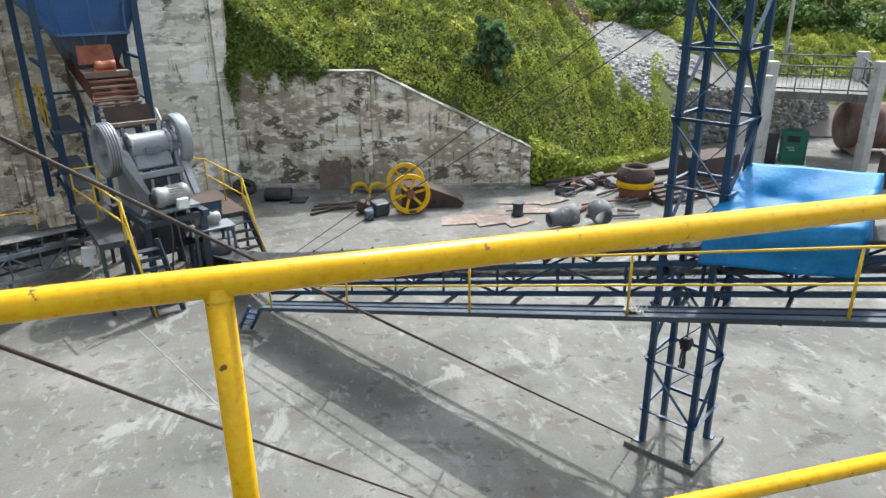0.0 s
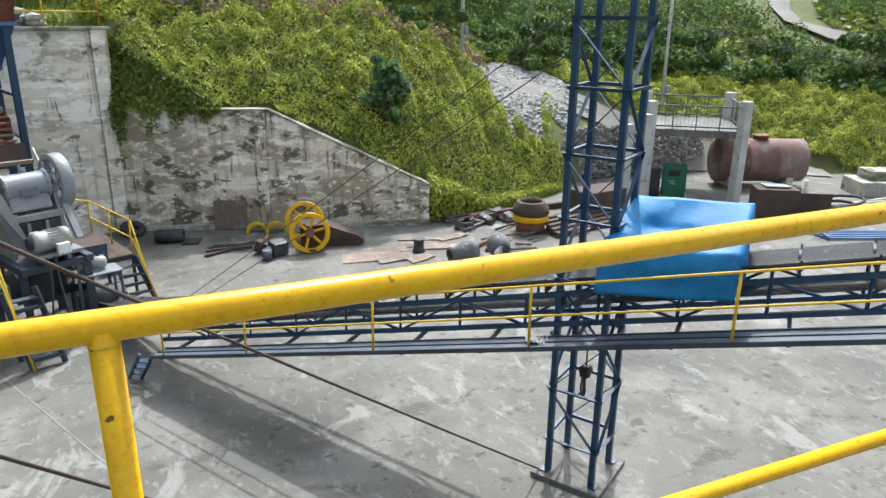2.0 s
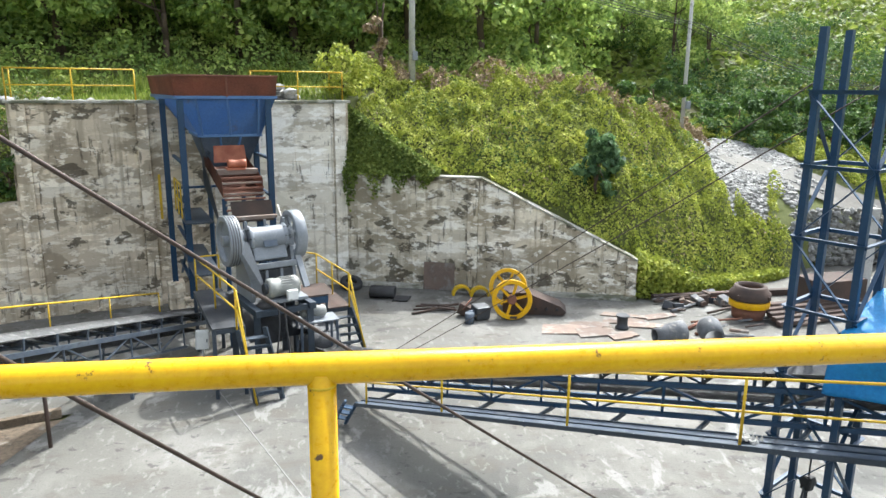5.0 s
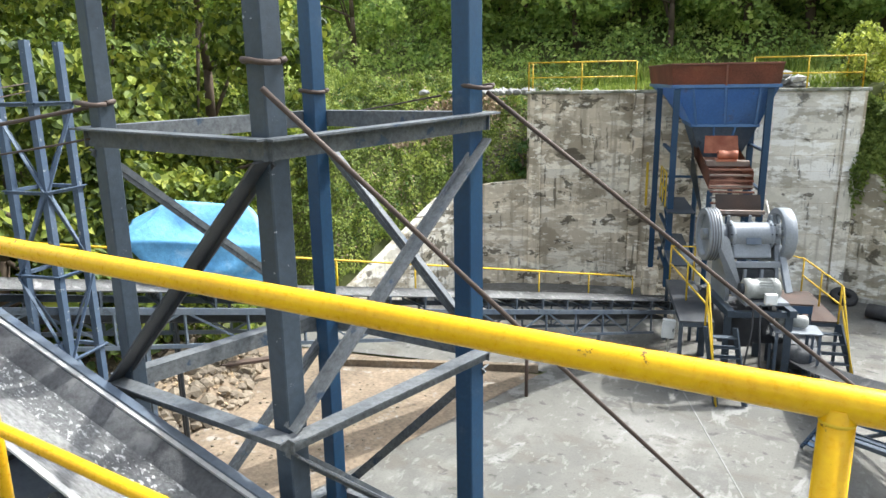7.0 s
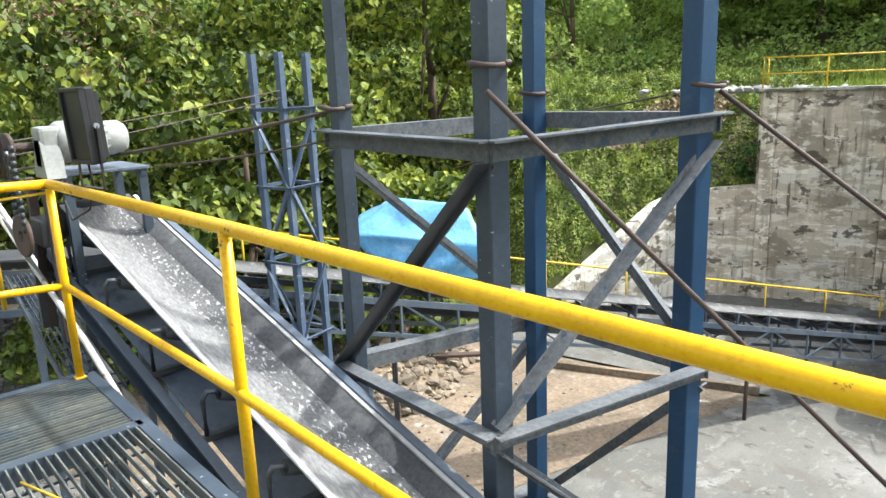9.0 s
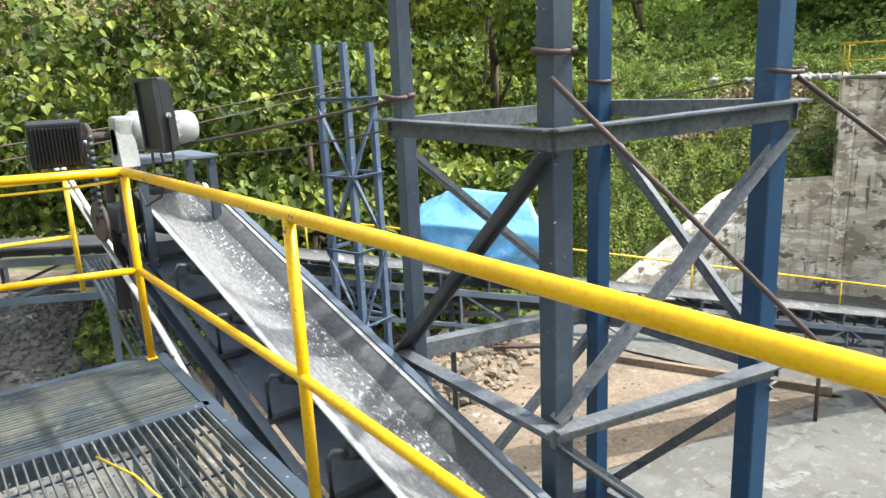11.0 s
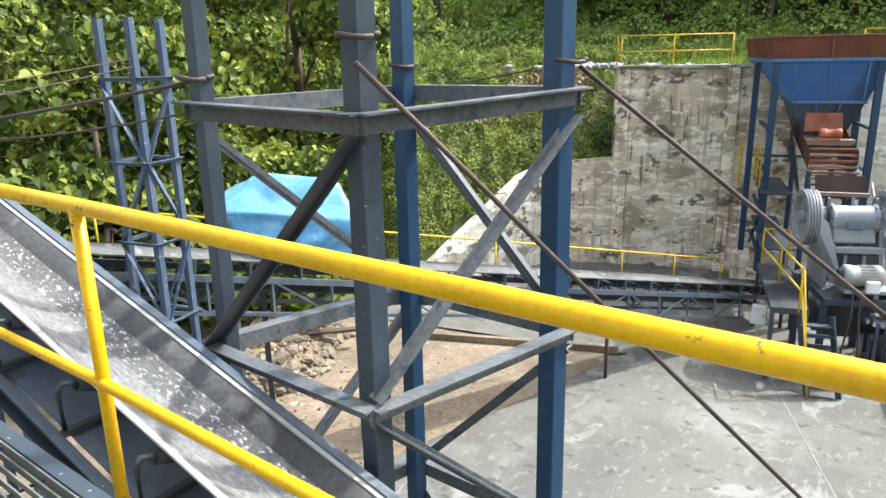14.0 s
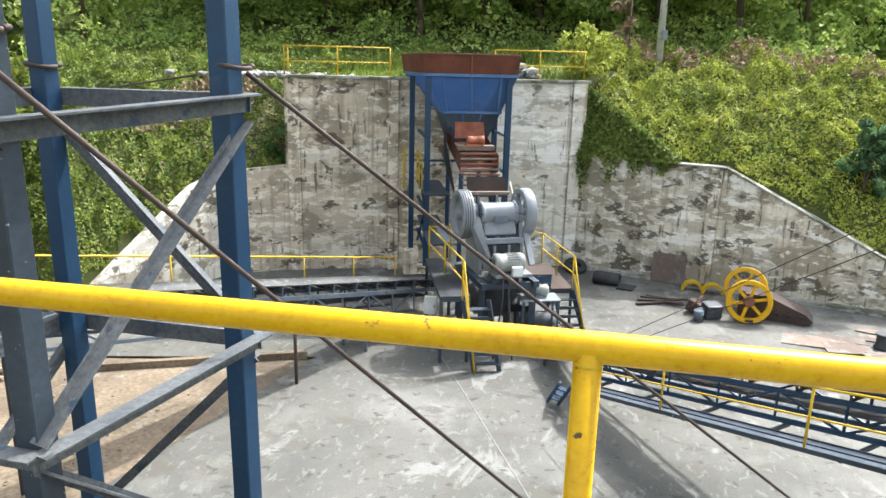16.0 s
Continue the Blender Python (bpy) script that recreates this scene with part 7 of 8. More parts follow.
def scrap():
    t = Thing("rusty_chute", "rusty steel box chute lying by the flywheels", "chute", pose(5.7, 21.2, 0), "scrap pieces")
    t.part("shell", extrude([(-1.0, 0.0), (0.9, 0.0), (1.0, 0.12), (0.8, 0.3), (-0.4, 0.75), (-1.0, 0.75)], pose(5.7, 21.5, 0.02, 90, 0, -14), 0.75), "rust_dark")
    for k in range(3):
        t.part("bolt_hole", tube(Vector((5.55 + 0.32 * k, 20.74 - 0.08 * k, 0.22)), Vector((5.55 + 0.32 * k, 20.70 - 0.08 * k, 0.22)), 0.045, 12), "black")
    t.part("flange", beam((4.7, 20.95, 0.8), (5.3, 20.82, 0.8), 0.7, 0.03), "rust_dark")
    t = Thing("rusty_plate", "rust-brown steel plate leaning against the wing wall", "plate", Matrix.Translation(rw(3.5, 0.2, 0)), "scrap pieces")
    t.part("sheet", box(pose(*rw(3.5, 0.2, 0.5), -8, 0, -17.2), 1.1, 0.03, 0.98, 0.004), "offcut")
    for k, x in enumerate((3.55, 4.15)):
        t = Thing("guard_half", "yellow half-round guard lying on the floor", "guard", pose(x, 23.2 - 0.2 * k, 0), "scrap pieces")
        bm = bmesh.new()
        n = 14
        pr = []
        for i in range(n + 1):
            a = math.pi * i / n
            pr.append([bm.verts.new((x + r * math.cos(a), 23.2 - 0.2 * k + d, r * math.sin(a) + 0.01)) for r, d in ((0.34, -0.12), (0.34, 0.12), (0.26, 0.12), (0.26, -0.12))])
        for a, b in zip(pr, pr[1:]):
            for i in range(4):
                bm.faces.new((a[i], a[(i + 1) % 4], b[(i + 1) % 4], b[i]))
        bm.faces.new(pr[0][::-1])
        bm.faces.new(pr[-1])
        bmesh.ops.recalc_face_normals(bm, faces=bm.faces[:])
        t.part("arch", bm, "yellow_old")
    t = Thing("rubber_liner", "rolled piece of black rubber liner on the floor", "liner", pose(0.85, 23.1, 0), "scrap pieces")
    t.part("roll", b_new(lathe([(0.3, 0.0), (0.33, 0.02), (0.33, 1.05), (0.3, 1.07), (0.24, 1.05), (0.24, 0.02), (0.3, 0.0)], pose(0.4, 23.25, 0.2, 0, 90, -12) @ Matrix.Diagonal((0.6, 0.95, 0.8, 1)), 20)), "rubber")
    t.part("flap", beam((1.2, 22.9, 0.03), (1.7, 22.75, 0.05), 0.6, 0.03), "rubber")
    t = Thing("tyre", "old black tyre leaning at the wall's foot", "tyre", pose(-0.2, 24.2, 0), "scrap pieces")
    t.part("casing", lathe([(0.2, -0.1), (0.36, -0.11), (0.4, -0.05), (0.4, 0.05), (0.36, 0.11), (0.2, 0.1), (0.2, -0.1)], pose(-0.25, 24.35, 0.2, 20, 10, 0), 28), "rubber")
    t = Thing("scrap_gearbox", "dark broken gearbox with bolts on the floor", "gearbox", pose(3.6, 20.6, 0), "scrap pieces")
    t.part("case", box(pose(3.75, 20.55, 0.25, 8, 0, 20), 0.5, 0.42, 0.42, 0.05), "steel_dark")
    t.part("shaft", tube((3.3, 20.4, 0.2), (3.6, 20.5, 0.25), 0.11, 14), "steel_blue")
    t.part("drum", tube((3.35, 20.2, 0.0), (3.35, 20.2, 0.32), 0.14, 16), "steel_blue")
    t.part("housing", box(pose(3.35, 20.9, 0.2, 0, 20, -30), 0.45, 0.3, 0.36, 0.04), "rust_dark")
    t.part("lever", tube((3.2, 20.6, 0.3), (3.5, 20.75, 0.62), 0.025, 8), "rust")
    r = np.random.default_rng(11)
    for k in range(9):
        x, y = 2.6 + r.uniform(-0.6, 0.5), 21.7 + r.uniform(-0.5, 0.4)
        a = r.uniform(-0.5, 0.5)
        solid("scrap_bar", beam((x - 0.4 * math.cos(a), y - 0.4 * math.sin(a), 0.03 + 0.012 * k), (x + 0.4 * math.cos(a), y + 0.4 * math.sin(a), 0.035 + 0.012 * k), 0.07, 0.05), "rust_dark", "short rusty steel bar on the floor", "bar", "scrap bars")
    for x, y, sx, sy, yaw in ((6.1, 19.3, 1.5, 0.8, -8), (6.9, 18.95, 1.2, 0.7, 5), (6.9, 19.55, 1.3, 0.6, -3), (8.1, 19.9, 1.3, 0.5, -12), (8.6, 19.4, 1.2, 0.45, -18), (8.3, 20.4, 1.4, 0.35, -25), (9.4, 20.2, 1.1, 0.4, 12), (7.6, 18.6, 0.9, 0.5, 15)):
        t_ = extrude([(-sx / 2, -sy / 2), (sx * 0.2, -sy / 2), (sx * 0.26, -sy * 0.34), (sx / 2, -sy * 0.4), (sx / 2, sy * 0.3), (sx * 0.1, sy / 2), (-sx * 0.42, sy / 2)], pose(x, y, 0.012 + 0.02 * (x % 1), 1, -1, yaw), 0.03)
        solid("steel_offcut", t_, "offcut", "flat rusty steel plate offcut on the floor", "plate", "steel offcuts")
    solid("pulley_stub", lathe([(0, 0), (0.2, 0), (0.2, 0.06), (0.16, 0.1), (0.16, 0.34), (0.2, 0.38), (0.2, 0.42), (0, 0.42)], pose(7.85, 19.3, 0, 0, 0, 0), 20), "steel_dark", "small dark pulley standing on the floor", "pulley", "scrap pieces")
    # grey cone shells
    t = Thing("crusher_mantle", "grey ribbed steel shell lying on its side", "shell", pose(9.0, 17.8, 0), "scrap pieces")
    t.part("shell", lathe([(0.24, 0), (0.28, 0.0), (0.3, 0.4), (0.36, 0.5), (0.36, 0.62), (0.38, 0.64), (0.38, 0.8), (0.4, 0.82), (0.42, 1.15), (0.37, 1.15), (0.33, 0.6), (0.26, 0.1), (0.24, 0.0)], pose(8.2, 17.75, 0.30, 0, 84, 6) @ Matrix.Scale(0.75, 4), 28), "mantle")
    t = Thing("crusher_mantle", "grey open steel shell with a dark mouth", "shell", pose(10.0, 17.8, 0), "scrap pieces")
    t.part("shell", lathe([(0.3, 0), (0.36, 0.0), (0.42, 0.35), (0.42, 0.6), (0.36, 0.75), (0.3, 0.72), (0.33, 0.4), (0.3, 0.0)], pose(9.75, 17.4, 0.33, -70, 20, 0) @ Matrix.Scale(0.8, 4), 28), "mantle")
    # pot with a yellow band
    t = Thing("cone_bowl", "rusty crusher bowl with a yellow band on a plate stand", "bowl", pose(12.2, 19.9, 0), "scrap pieces")
    t.part("skirt", lathe([(0.5, 0.0), (0.62, 0.04), (0.66, 0.5), (0.6, 0.52), (0.5, 0.1), (0.5, 0.0)], pose(12.2, 19.9, 0.02), 32), "rust")
    t.part("band", ring(pose(12.2, 19.9, 0.66), 0.78, 0.6, 0.26, 40), "yellow")
    t.part("bowl", lathe([(0.74, 0.8), (0.8, 0.86), (0.78, 1.1), (0.66, 1.22), (0.62, 1.36), (0.5, 1.38), (0.46, 1.2), (0.6, 1.0), (0.6, 0.82), (0.74, 0.8)], pose(12.2, 19.9, 0), 36), "rust_dark")
    for k in range(4):
        an = k * 1.57 + 0.5
        t.part("lug", box(pose(12.2 + 0.78 * math.cos(an), 19.9 + 0.78 * math.sin(an), 1.0, 0, 0, math.degrees(an)), 0.14, 0.1, 0.14, 0.015), "rust_dark")
    t.ob.matrix_basis = t.m @ Matrix.Scale(0.78, 4)
    for k in range(26):
        x, y = r.uniform(9.6, 13.6), r.uniform(18.2, 22.3)
        a, l = r.uniform(-0.5, 0.6), r.uniform(0.5, 1.7)
        solid("scrap_pipe", tube((x, y, 0.06 + 0.02 * (k % 4)), (x + l * math.cos(a), y + l * math.sin(a), 0.08 + 0.04 * (k % 3)), r.uniform(0.03, 0.06), 8), ("rust", "mantle", "offcut", "rust_dark")[k % 4], "length of scrap pipe lying in the yard", "pipe", "scrap pipes")
    for k in range(22):
        x, y = r.uniform(10.0, 12.4), r.uniform(21.0, 22.4)
        s = r.uniform(0.2, 0.55)
        solid("scrap_lump", box(pose(x, y, s * 0.3, r.uniform(-20, 20), r.uniform(-20, 20), r.uniform(0, 180)), s, s * r.uniform(0.4, 0.9), s * r.uniform(0.3, 0.8), s * 0.07), ("rust_dark", "mantle", "offcut", "steel_dark")[k % 4], "broken scrap piece at the slope's foot", "scrap", "scrap lumps")
    solid("scrap_beam", beam((9.9, 21.9, 0.12), (16.5, 22.3, 0.12), 0.22, 0.2, 0.01), "rust_dark", "long rusty beam lying at the slope's foot", "beam", "scrap pieces")
    for k in range(5):
        solid("scrap_beam", beam((12.6, 18.9 + 0.25 * k, 0.12 + 0.06 * k), (16.2, 19.6 + 0.2 * k, 0.14 + 0.08 * k), 0.2, 0.14, 0.01), "rust_dark", "rust-brown steel section stacked behind the tower", "beam", "scrap pieces")
    solid("scrap_box", box(pose(15.4, 20.6, 0.55, 0, 0, 10), 1.9, 1.1, 1.05, 0.03), "rust_dark", "rust-brown steel box behind the tower", "box", "scrap pieces")


scrap()


# ---- deck, generator and tank at the far side of the yard ----
def far_side():
    t = Thing("concrete_deck", "raised concrete deck on square columns with a wire-mesh rail", "deck", pose(20.5, 23, 0))
    a, b = Vector((18.9, 22.3, 0)), Vector((21.7, 20.2, 0))
    back = Vector((2.4, 3.2, 0))
    cs = [a, b, b + back, a + back]
    for k, c in enumerate(cs):
        t.part("column", beam(c, c + Vector((0, 0, 4.0 if k == 1 else (3.95 if k == 2 else 3.9))), 0.36, 0.36, 0.02), "post_con")
    t.part("slab", wall_prism([p + Vector((0, 0, 2.55)) for p in cs], 0.28, Vector((0, 0, 1))), "slab")
    for i in (0, 1, 2):
        p, q = cs[i], cs[(i + 1) % 4]
        for h in (2.95, 3.75):
            t.part("rail", tube(p + Vector((0, 0, h)), q + Vector((0, 0, h)), 0.03, 8), "steel_blue")
        for k in range(1, 4):
            t.part("rail_post", tube(p + (q - p) * (k / 4) + Vector((0, 0, 2.8)), p + (q - p) * (k / 4) + Vector((0, 0, 3.75)), 0.025, 8), "steel_blue")
        for k in range(24):
            t.part("mesh_wire", tube(p + (q - p) * (k / 24) + Vector((0, 0, 2.85)), p + (q - p) * (k / 24) + Vector((0, 0, 3.75)), 0.006, 4), "steel_blue")
    t.part("wing_column", beam((18.2, 21.6, 0), (18.2, 21.6, 3.5), 0.3, 0.3, 0.02), "post_con")
    t.part("wing_column", beam((17.2, 21.4, 0), (17.2, 21.4, 3.2), 0.3, 0.3, 0.02), "post_con")
    p_ = np.stack([rng.uniform(17.5, 25.5, 1500), np.full(1500, 26.0), rng.uniform(0.05, 2.3, 1500)], 1)
    p_[:, 1] += 0.35 * (p_[:, 2] / 2.3) + rng.uniform(-0.1, 0.1, 1500)
    mesh_np("stone_wall", *stones(p_, 0.24, 0.85), "rock", None, "rough pale stone wall behind the deck", "stone wall", "stuff")
    g = Thing("generator", "green upright generator cabinet under the deck", "generator", pose(20.2, 22.0, 0, 0, 0, -38))
    M0 = pose(20.2, 22.0, 0, 0, 0, -38)
    g.part("cabinet", box(M0 @ pose(0, 0, 0.68), 0.9, 0.8, 1.3, 0.03), "green")
    g.part("door_panel", box(M0 @ pose(-0.05, -0.405, 0.7), 0.66, 0.02, 1.1, 0.01), "green")
    g.part("display", box(M0 @ pose(-0.05, -0.42, 1.05), 0.44, 0.02, 0.24, 0.006), "black", "dark control display")
    for k in range(2):
        g.part("label_bar", box(M0 @ pose(-0.12 + 0.06 * k, -0.42, 0.72 - 0.1 * k), 0.26 - 0.06 * k, 0.012, 0.05), "white_paint", "white marking bar")
    g.part("plinth", box(M0 @ pose(0, 0, 0.03), 1.1, 1.0, 0.08, 0.01), "wall")
    g.part("side_unit", box(M0 @ pose(-0.95, 0.25, 0.6), 0.8, 0.9, 1.15, 0.03), "steel_dark")
    k = Thing("fuel_tank", "large rusty horizontal steel fuel tank", "tank", pose(25.3, 21.9, 0))
    mt = pose(23.3, 23.1, 1.12, 0, 90, -24) @ Matrix.Diagonal((0.93, 0.93, 0.8, 1))
    k.part("shell", lathe([(0.0, -0.12), (0.5, -0.08), (0.85, 0.0), (1.0, 0.1), (1.0, 1.55), (1.012, 1.56), (1.012, 1.62), (1.0, 1.63), (1.0, 3.1), (1.012, 3.11), (1.012, 3.17), (1.0, 3.18), (1.0, 4.7), (0.85, 4.8), (0.5, 4.88), (0.0, 4.92)], mt, 40), "tank")
    k.part("manhole", lathe([(0, 0), (0.3, 0), (0.3, 0.16), (0.34, 0.17), (0.34, 0.22), (0, 0.24)], pose(*(mt @ Vector((0, 0, 2.4))).xy, 2.01), 20), "rust")
    for f in (0.8, 3.9):
        p = mt @ Vector((0, 0, f))
        k.part("saddle", box(pose(p.x, p.y, 0.25, 0, 0, -24), 0.3, 1.5, 0.5, 0.02), "wall")
    s = Thing("steel_bin", "dark rusty steel bin with an open lid", "bin", pose(21.4, 17.9, 0))
    s.part("body", box(pose(21.6, 18.2, 0.55, 0, 0, -30), 1.5, 0.9, 1.1, 0.03), "rust_dark")
    s.part("door_panel", box(pose(22.5, 17.4, 0.5, 8, 0, -30), 1.5, 0.04, 0.98, 0.01), "rust_dark")
    s.part("lid", box(pose(21.7, 18.3, 1.14, -4, 0, -30), 0.9, 0.7, 0.04, 0.01), "grey", "pale dented lid")
    s.part("pipe_stub", tube((22.9, 18.0, 0), (22.9, 18.0, 1.3), 0.09, 12), "pipe_white")
    f = Thing("pallet_rack", "blue-painted steel rack lying on the floor", "rack", pose(22, 15.3, 0))
    for d in range(5):
        f.part("bar", beam((20.9, 15.3 + 0.22 * d, 0.06), (23.6, 14.2 + 0.22 * d, 0.06), 0.07, 0.07), "hop_blue")
    f.part("bar", beam((20.9, 15.2, 0.12), (21.4, 16.3, 0.12), 0.07, 0.07), "hop_blue")
    f.part("bar", beam((23.3, 14.2, 0.12), (23.8, 15.2, 0.12), 0.07, 0.07), "hop_blue")
    c = Thing("concrete_block", "low mossy concrete block with a pipe on it", "block", pose(28.6, 19.2, 0))
    c.part("base", box(pose(28.9, 19.2, 0.3, 0, 0, -25), 2.4, 1.6, 0.62, 0.03), "coping")
    c.part("upper", box(pose(29.0, 19.3, 0.75, 0, 0, -25), 1.5, 1.0, 0.5, 0.03), "coping")
    h = Thing("rubber_hose", "coil of black hose on the floor", "hose", pose(24.4, 17.6, 0))
    h.part("coil", path_tube([(24.2 + (0.8 + 0.03 * i) * math.cos(i * 0.5), 17.7 + 0.6 * math.sin(i * 0.5), 0.06 + 0.015 * i) for i in range(34)], 0.06, 6), "rubber")
    for j in range(3):
        solid("scrap_pipe", tube((25.2 + 0.4 * j, 18.2, 0.08), (26.4 + 0.3 * j, 16.8, 0.3 + 0.15 * j), 0.06, 8), "pipe_white", "pale pipe lying beside the hose", "pipe", "scrap pipes")


far_side()

# ---- drive head, floodlights, cables ----
def drive_head():
    t = Thing("drive_table", "dusty steel table carrying the conveyor drive", "stand", Matrix.Translation((-5.75, 1.7, 5.0)))
    x0, x1, y0, y1, z = -6.15, -5.5, 1.3, 1.88, 6.49
    t.part("top_plate", box((-5.82, 1.59, z), 0.66, 0.64, 0.02, 0.003), "steel_blue", "dusty grey table top")
    for x in (x0 + 0.04, x1 - 0.04):
        for y in (y0 + 0.04, y1 - 0.02):
            t.part("leg", beam((x, y, z), (x, y, 5.55), 0.06, 0.06), "navy_dusty")
    for y in (y0 + 0.04, y1 - 0.02):
        t.part("edge", beam((x0, y, z - 0.03), (x1, y, z - 0.03), 0.04, 0.05), "navy_dusty")
    t.part("crosspiece", beam((x0 + 0.04, y0, 5.58), (x0 + 0.04, y1, 5.58), 0.06, 0.06), "navy_dusty")
    for x in (x0 + 0.04, x1 - 0.04):
        for y in (y0 + 0.04, y1 - 0.02):
            t.part("long_leg", beam((x, y, 5.56), (x, y, 0), 0.06, 0.06), "navy_dusty")
    g = Thing("gear_motor", "white-painted geared drive motor with a chain sprocket", "motor", Matrix.Translation((-5.7, 1.6, 6.48)), "motors")
    mm = pose(-5.55, 1.29, 6.72, -90, 0, 8)
    g.part("gearbox", b_new(lathe([(0, 0), (0.11, 0), (0.14, 0.04), (0.145, 0.14), (0.0, 0.14)], mm, 22), box((-5.55, 1.26, 6.68), 0.2, 0.14, 0.3, 0.03), extrude([(-0.16, 0), (0.16, 0), (0.09, 0.26), (-0.09, 0.26)], pose(-5.55, 1.31, 6.48, 90, 0, 0), 0.12)), "white_paint")
    mot = g.part("motor", lathe([(0, 0.14), (0.1, 0.14), (0.115, 0.17), (0.115, 0.34), (0.125, 0.36), (0.125, 0.46), (0.1, 0.5), (0.0, 0.5)], mm, 26), "white_paint", "white ribbed motor")
    for k in range(14):
        an = k * 2 * math.pi / 14
        a = mm @ Vector((0.118 * math.cos(an), 0.118 * math.sin(an), 0.17))
        b = mm @ Vector((0.118 * math.cos(an), 0.118 * math.sin(an), 0.35))
        g.part("fin", beam(a, b, 0.012, 0.012), "white_paint", "", mot)
    g.part("terminal_box", box((-5.42, 1.55, 6.7), 0.06, 0.12, 0.1, 0.01), "white_paint", "", mot)
    g.part("shaft", tube((-5.55, 1.17, 6.7), (-5.56, 0.98, 6.7), 0.03, 12), "rust_dark")
    sp = g.part("sprocket", ring(pose(-5.56, 1.02, 6.7, 90, 0, 8), 0.1, 0.03, 0.03, 24), "rust_dark", "rusty sprocket")
    ch = g.part("chain", b_new(*[beam((-5.56 + sx * 0.1, 1.02, 6.73), (-5.56 + sx * 0.1, 1.02, 6.12), 0.012, 0.008) for sx in (-1, 1)], beam((-5.66, 1.02, 6.72), (-5.46, 1.02, 6.72), 0.012, 0.008), *[tube((-5.56 + sx * 0.1, 1.02, 6.72 - 0.05 * k), (-5.56 + sx * 0.1, 1.02, 6.685 - 0.05 * k), 0.018, 6) for k in range(12) for sx in (-1, 1)]), "steel_dark", "greasy drive chain")
    g.part("drum_sprocket", ring(pose(-5.56, 1.02, 6.1, 90, 0, 8), 0.15, 0.04, 0.03, 28), "rust_dark")
    c = Thing("head_guard", "bent grey sheet-metal guard beside the conveyor head", "guard", Matrix.Translation((-6.0, 1.1, 5.9)))
    c.part("sheet", plate([Vector(p) for p in ((-6.2, 1.0, 6.2), (-5.7, 1.0, 6.1), (-5.65, 1.15, 5.7), (-6.25, 1.15, 5.75))], 0.01), "grey")
    c.part("bracket", beam((-6.0, 1.15, 5.72), (-6.0, 1.15, 5.3), 0.05, 0.05), "steel_dark")
    b = Thing("bearing_stand", "dark dirty bearing frame of the conveyor head", "stand", Matrix.Translation((-5.9, 1.2, 5.6)))
    b.part("bearing_block", box((-5.75, 1.2, 6.08), 0.3, 0.12, 0.2, 0.02), "steel_dark")
    for x in (-6.0, -5.5):
        b.part("upright", beam((x, 1.2, 6.45), (x, 1.2, 5.3), 0.08, 0.06), "rust_dark")


drive_head()


def floodlight(base, yaw, tilt, w, h, label, rise=0.07):
    m = pose(*base) @ pose(0, 0, 0, 0, 0, yaw)
    t = Thing("floodlight", label, "floodlight", m, "floodlights")
    m2 = m @ pose(0, 0, h / 2 + rise, tilt, 0, 0)
    body = t.part("housing", box(m2, w, 0.05, h, 0.012), "black")
    t.part("frame", b_new(box(m2 @ pose(0, -0.035, h / 2 - 0.01), w, 0.03, 0.02, 0.004), box(m2 @ pose(0, -0.035, -h / 2 + 0.01), w, 0.03, 0.02, 0.004), box(m2 @ pose(w / 2 - 0.01, -0.035, 0), 0.02, 0.03, h, 0.004), box(m2 @ pose(-w / 2 + 0.01, -0.035, 0), 0.02, 0.03, h, 0.004)), "black", "", body)
    t.part("lens", box(m2 @ pose(0, -0.03, 0), w - 0.04, 0.008, h - 0.04), "glass_dark", "dark lamp glass", body)
    for k in range(13):
        t.part("cooling_fin", box(m2 @ pose(-w / 2 + 0.025 + k * (w - 0.05) / 12, 0.035, 0), 0.006, 0.035, h - 0.05), "black", "", body)
    for s in (-1, 1):
        t.part("bracket_arm", b_new(beam(m @ Vector((s * (w / 2 + 0.01), 0, 0.0)), m @ Vector((s * (w / 2 + 0.01), 0, h / 2 + rise)), 0.03, 0.006)), "black")
        t.part("bracket_bolt", tube(m @ Vector((s * (w / 2 + 0.005), 0, h / 2 + rise)), m @ Vector((s * (w / 2 + 0.022), 0, h / 2 + rise)), 0.014, 10), "grey")
    t.part("bracket_foot", beam(m @ Vector((-w / 2 - 0.01, 0, 0.003)), m @ Vector((w / 2 + 0.01, 0, 0.003)), 0.03, 0.008), "black")
    return t


floodlight((-3.98, 1.085, 6.55), 8, 3, 0.24, 0.38, "black floodlight on long arms clamped to the yellow rail", 0.13)
floodlight((-4.72, 0.7, 6.56), -95, -14, 0.28, 0.27, "black finned floodlight clamped on the yellow rail", 0.02)
solid("lamp_cable", path_tube([(-4.0, 1.08, 6.72), (-4.1, 1.12, 6.55), (-4.28, 1.13, 6.40), (-4.45, 1.08, 6.33), (-4.65, 1.1, 6.42)], 0.006, 6), "rubber", "black lamp cable looped under the rail", "cable", "cables")
solid("lamp_cable", path_tube([(-4.0, 1.06, 6.57)] + [(-4.0 - 0.025 * k, 1.03 + 0.034 * math.sin(k * 1.6), 6.53 + 0.034 * math.cos(k * 1.6)) for k in range(22)] + [(-4.72, 0.65, 6.55)], 0.005, 6), "rubber", "black cable wound round the yellow rail", "cable", "cables")
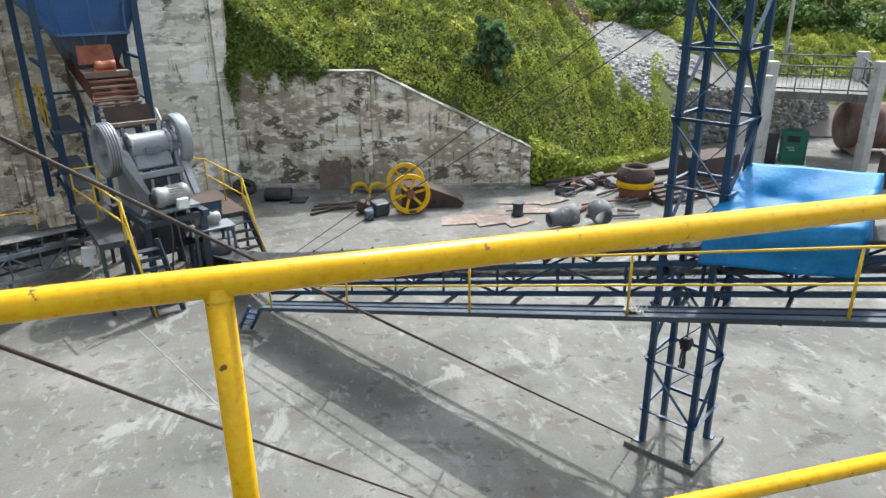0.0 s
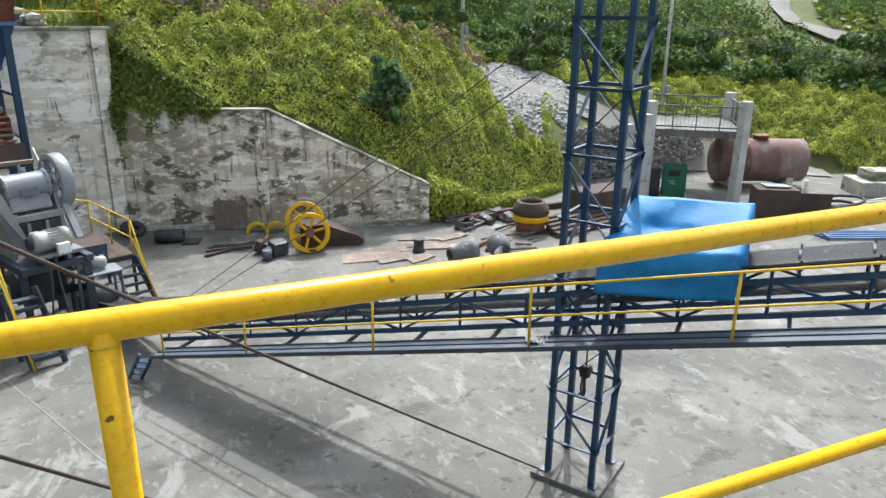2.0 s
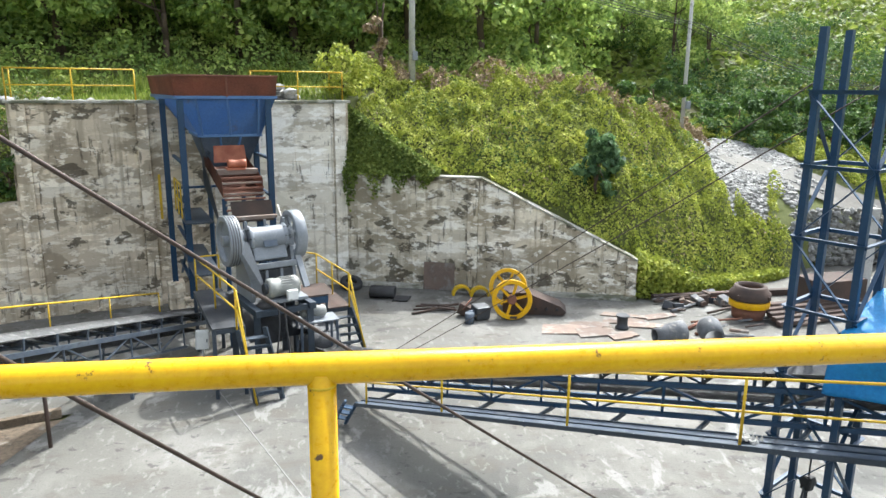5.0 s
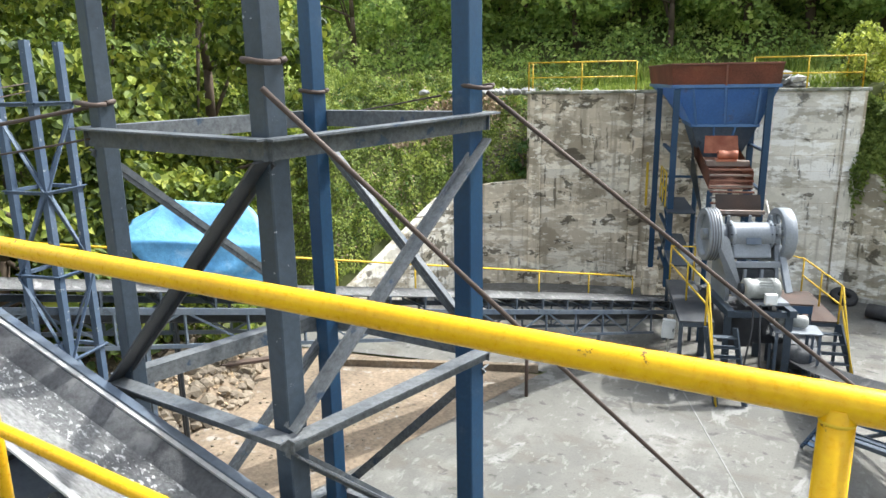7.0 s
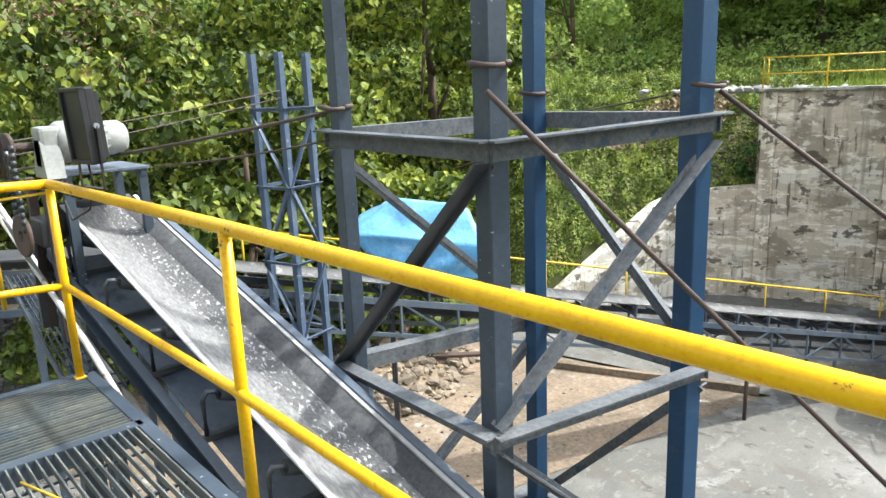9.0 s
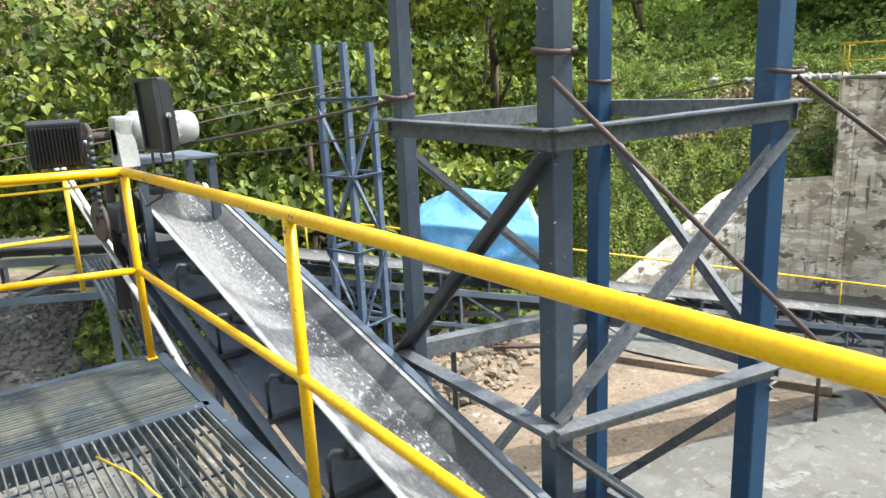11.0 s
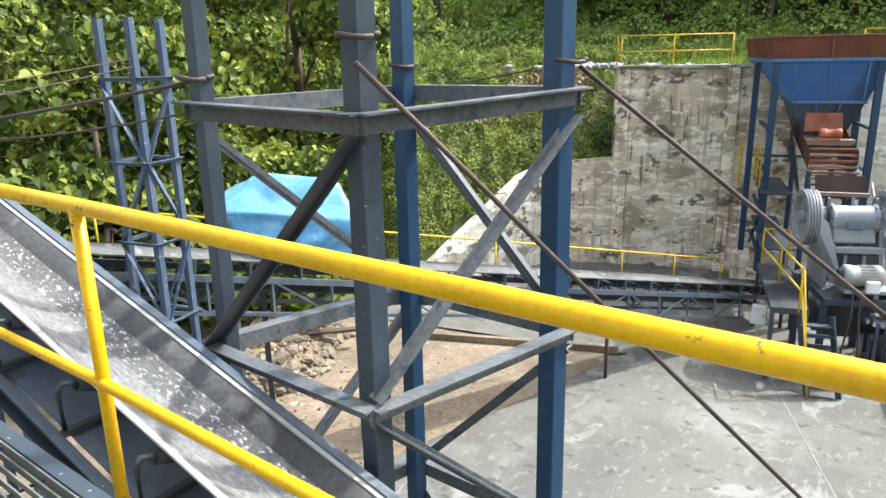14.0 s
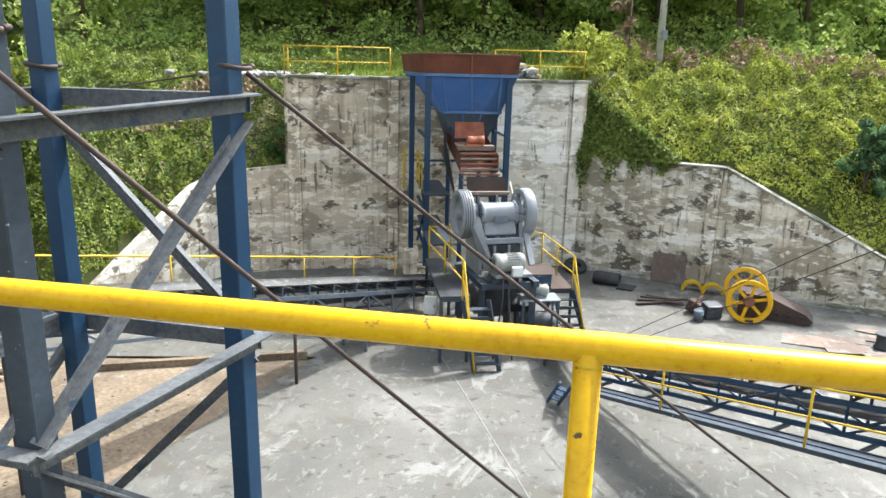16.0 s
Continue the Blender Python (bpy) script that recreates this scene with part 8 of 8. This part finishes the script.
solid("tie_rope", path_tube([(-4.57, 1.03, 6.49), (-4.68, 0.7, 6.46), (-4.8, 0.3, 6.45), (-4.76, -0.4, 6.46)], 0.009, 6), "yellow_old", "yellow rope along the rail", "rope", "cables")


def cable(name, label, a, b, r, sag=0.0, material="rope", n=14):
    a, b = Vector(a), Vector(b)
    solid(name, path_tube([a + (b - a) * (k / n) - Vector((0, 0, 4 * sag * (k / n) * (1 - k / n))) for k in range(n + 1)], r, 8), material, label, "cable", "guy cables")


# heavy guys of the big tower
cable("guy_cable", "brown steel guy cable from the big tower to the yard", (-1.93, 3.66, 6.92), (5.42, 8.12, 0.1), 0.0135, 0.02)
cable("guy_cable", "brown steel guy cable from the big tower to the yard", (-2.22, 2.2, 6.97), (1.78, 7.9, 0.0), 0.0135, 0.02)
for i, z in ((0, 6.93), (1, 6.95), (2, 6.93), (3, 6.9)):
    x, y = NT[i]
    cx, cy = -2.69, 2.93
    solid("cable_loop", path_tube([(x + 0.09 * math.cos(k * math.pi / 6) + (cx - x) * 0.035, y + 0.09 * math.sin(k * math.pi / 6) + (cy - y) * 0.035, z + 0.15 * (i == 0) + 0.008 * math.sin(k)) for k in range(13)], 0.014, 6), "rope", "steel cable looped round the tower leg", "cable", "cable loops")
cable("guy_cable", "steel cable from the big tower to the drive", (-3.52, 2.26, 6.88), (-7.2, 1.3, 6.42), 0.011, 0.03)
cable("guy_cable", "thin cable with a turnbuckle by the drive table", (-3.52, 2.24, 6.72), (-5.36, 1.9, 6.5), 0.006, 0.02)
cable("guy_cable", "thin cable between the towers and the drive head", (-8.4, 4.68, 7.02), (-7.2, 0.3, 6.56), 0.007, 0.03)
cable("guy_cable", "thin cable between the towers and the drive head", (-8.4, 4.68, 6.93), (-7.2, 0.3, 6.44), 0.007, 0.05)
cable("guy_cable", "thin guy wire from the lattice tower to the yard floor", (5.52, 8.1, 7.1), (0.94, 18.1, 0.0), 0.009, 0.05)
cable("guy_cable", "thin guy wire from the lattice tower to the yard floor", (5.95, 7.45, 7.1), (1.3, 17.9, 0.0), 0.009, 0.05)
cable("guy_cable", "thin cable from the big tower towards the slope", (-2.2, 3.6, 6.9), (-14.5, 13.0, 6.0), 0.006, 0.1)

hoist = Thing("chain_hoist", "black chain hoist hanging inside the tower", "hoist", Matrix.Translation((6.0, 7.9, 1.6)))
hoist.part("chain", tube((6.02, 7.9, 2.45), (6.02, 7.9, 1.95), 0.012, 6), "steel_dark")
hoist.part("body", b_new(box(pose(6.02, 7.9, 1.84, 0, 12, 30), 0.16, 0.13, 0.2, 0.03), tube((5.93, 7.86, 1.88), (6.12, 7.95, 1.82), 0.065, 14)), "black")
hoist.part("hand_chain", path_tube([(5.95, 7.87, 1.84), (5.9, 7.84, 1.6), (5.93, 7.85, 1.42), (5.98, 7.88, 1.58), (5.99, 7.89, 1.8)], 0.016, 6), "steel_dark")
hoist.part("hook", path_tube([(6.02, 7.9, 1.75), (6.03, 7.9, 1.5), (6.0, 7.9, 1.4), (5.95, 7.9, 1.42), (5.94, 7.9, 1.5)], 0.025, 8), "steel_dark")


# poles and overhead wires
def utility_pole(x, y, h, r=0.13):
    z = gz(x, y) - 0.2
    t = Thing("utility_pole", "pale concrete utility pole on the slope's crest", "pole", Matrix.Translation((x, y, z)), "utility poles")
    t.part("shaft", tube((x, y, z), (x, y, z + h), r * 1.15, 14, r * 0.75), "post_con")
    t.part("fuse_box", box((x + 0.12, y - 0.18, z + 1.75), 0.2, 0.14, 0.36, 0.02), "grey")
    t.part("cross_arm", beam((x - 0.7, y, z + h - 0.4), (x + 0.7, y, z + h - 0.4), 0.09, 0.09), "steel_dark")
    return Vector((x, y, z + h - 0.35))


p1, p2, p3 = utility_pole(2.35, 30.0, 9.0), utility_pole(14.7, 30.9, 8.0, 0.09), utility_pole(24.5, 28.2, 8.5, 0.08)
for o in (-0.5, 0.0, 0.5):
    cable("overhead_wire", "thin overhead wire between the utility poles", p1 + Vector((o, 0, -1.5)), p2 + Vector((o, 0, -2.4)), 0.014, 0.5, "wire")
    cable("overhead_wire", "thin overhead wire between the utility poles", p2 + Vector((o, 0, -2.4)), p3 + Vector((o, 0, -3.2)), 0.014, 0.5, "wire")
    cable("overhead_wire", "thin overhead wire leading away over the yard", p3 + Vector((o, 0, -3.2)), (46 + o, 17, 4.2), 0.014, 0.8, "wire")

# conveyor going off behind the platform corner
def conveyor_c():
    t = Thing("stockpile_conveyor", "dark belt conveyor crossing beyond the platform corner", "conveyor", Matrix.Translation((-11.5, 1.5, 4)), "conveyors")
    a, b = Vector((-11.2, 3.3, 4.75)), Vector((-12.6, -3.0, 5.3))
    t.part("belt", beam(a, b, 0.8, 0.03), "rubber")
    for o in (-0.42, 0.42):
        t.part("stringer", beam(a + Vector((o, 0, -0.2)), b + Vector((o, 0, -0.2)), 0.06, 0.12), "steel_dark")
        t.part("chord", beam(a + Vector((o, 0, -0.75)), b + Vector((o, 0, -0.75)), 0.07, 0.1), "navy_dusty")
        for k in range(6):
            p = a + (b - a) * (k / 5) + Vector((o, 0, 0))
            t.part("upright", beam(p + Vector((0, 0, -0.2)), p + Vector((0, 0, -0.75)), 0.05, 0.05), "steel_dark")
            q = a + (b - a) * (min(k + 1, 5) / 5) + Vector((o, 0, 0))
            if k < 5:
                t.part("diagonal", beam(p + Vector((0, 0, -0.2)), q + Vector((0, 0, -0.75)), 0.05, 0.04), "navy_dusty")
    for f in (0.1, 0.9):
        for o in (-0.4, 0.4):
            p = a + (b - a) * f + Vector((o, 0, -0.75))
            t.part("support_leg", beam(p, Vector((p.x, p.y, 0)), 0.1, 0.1), "navy_dusty")


conveyor_c()
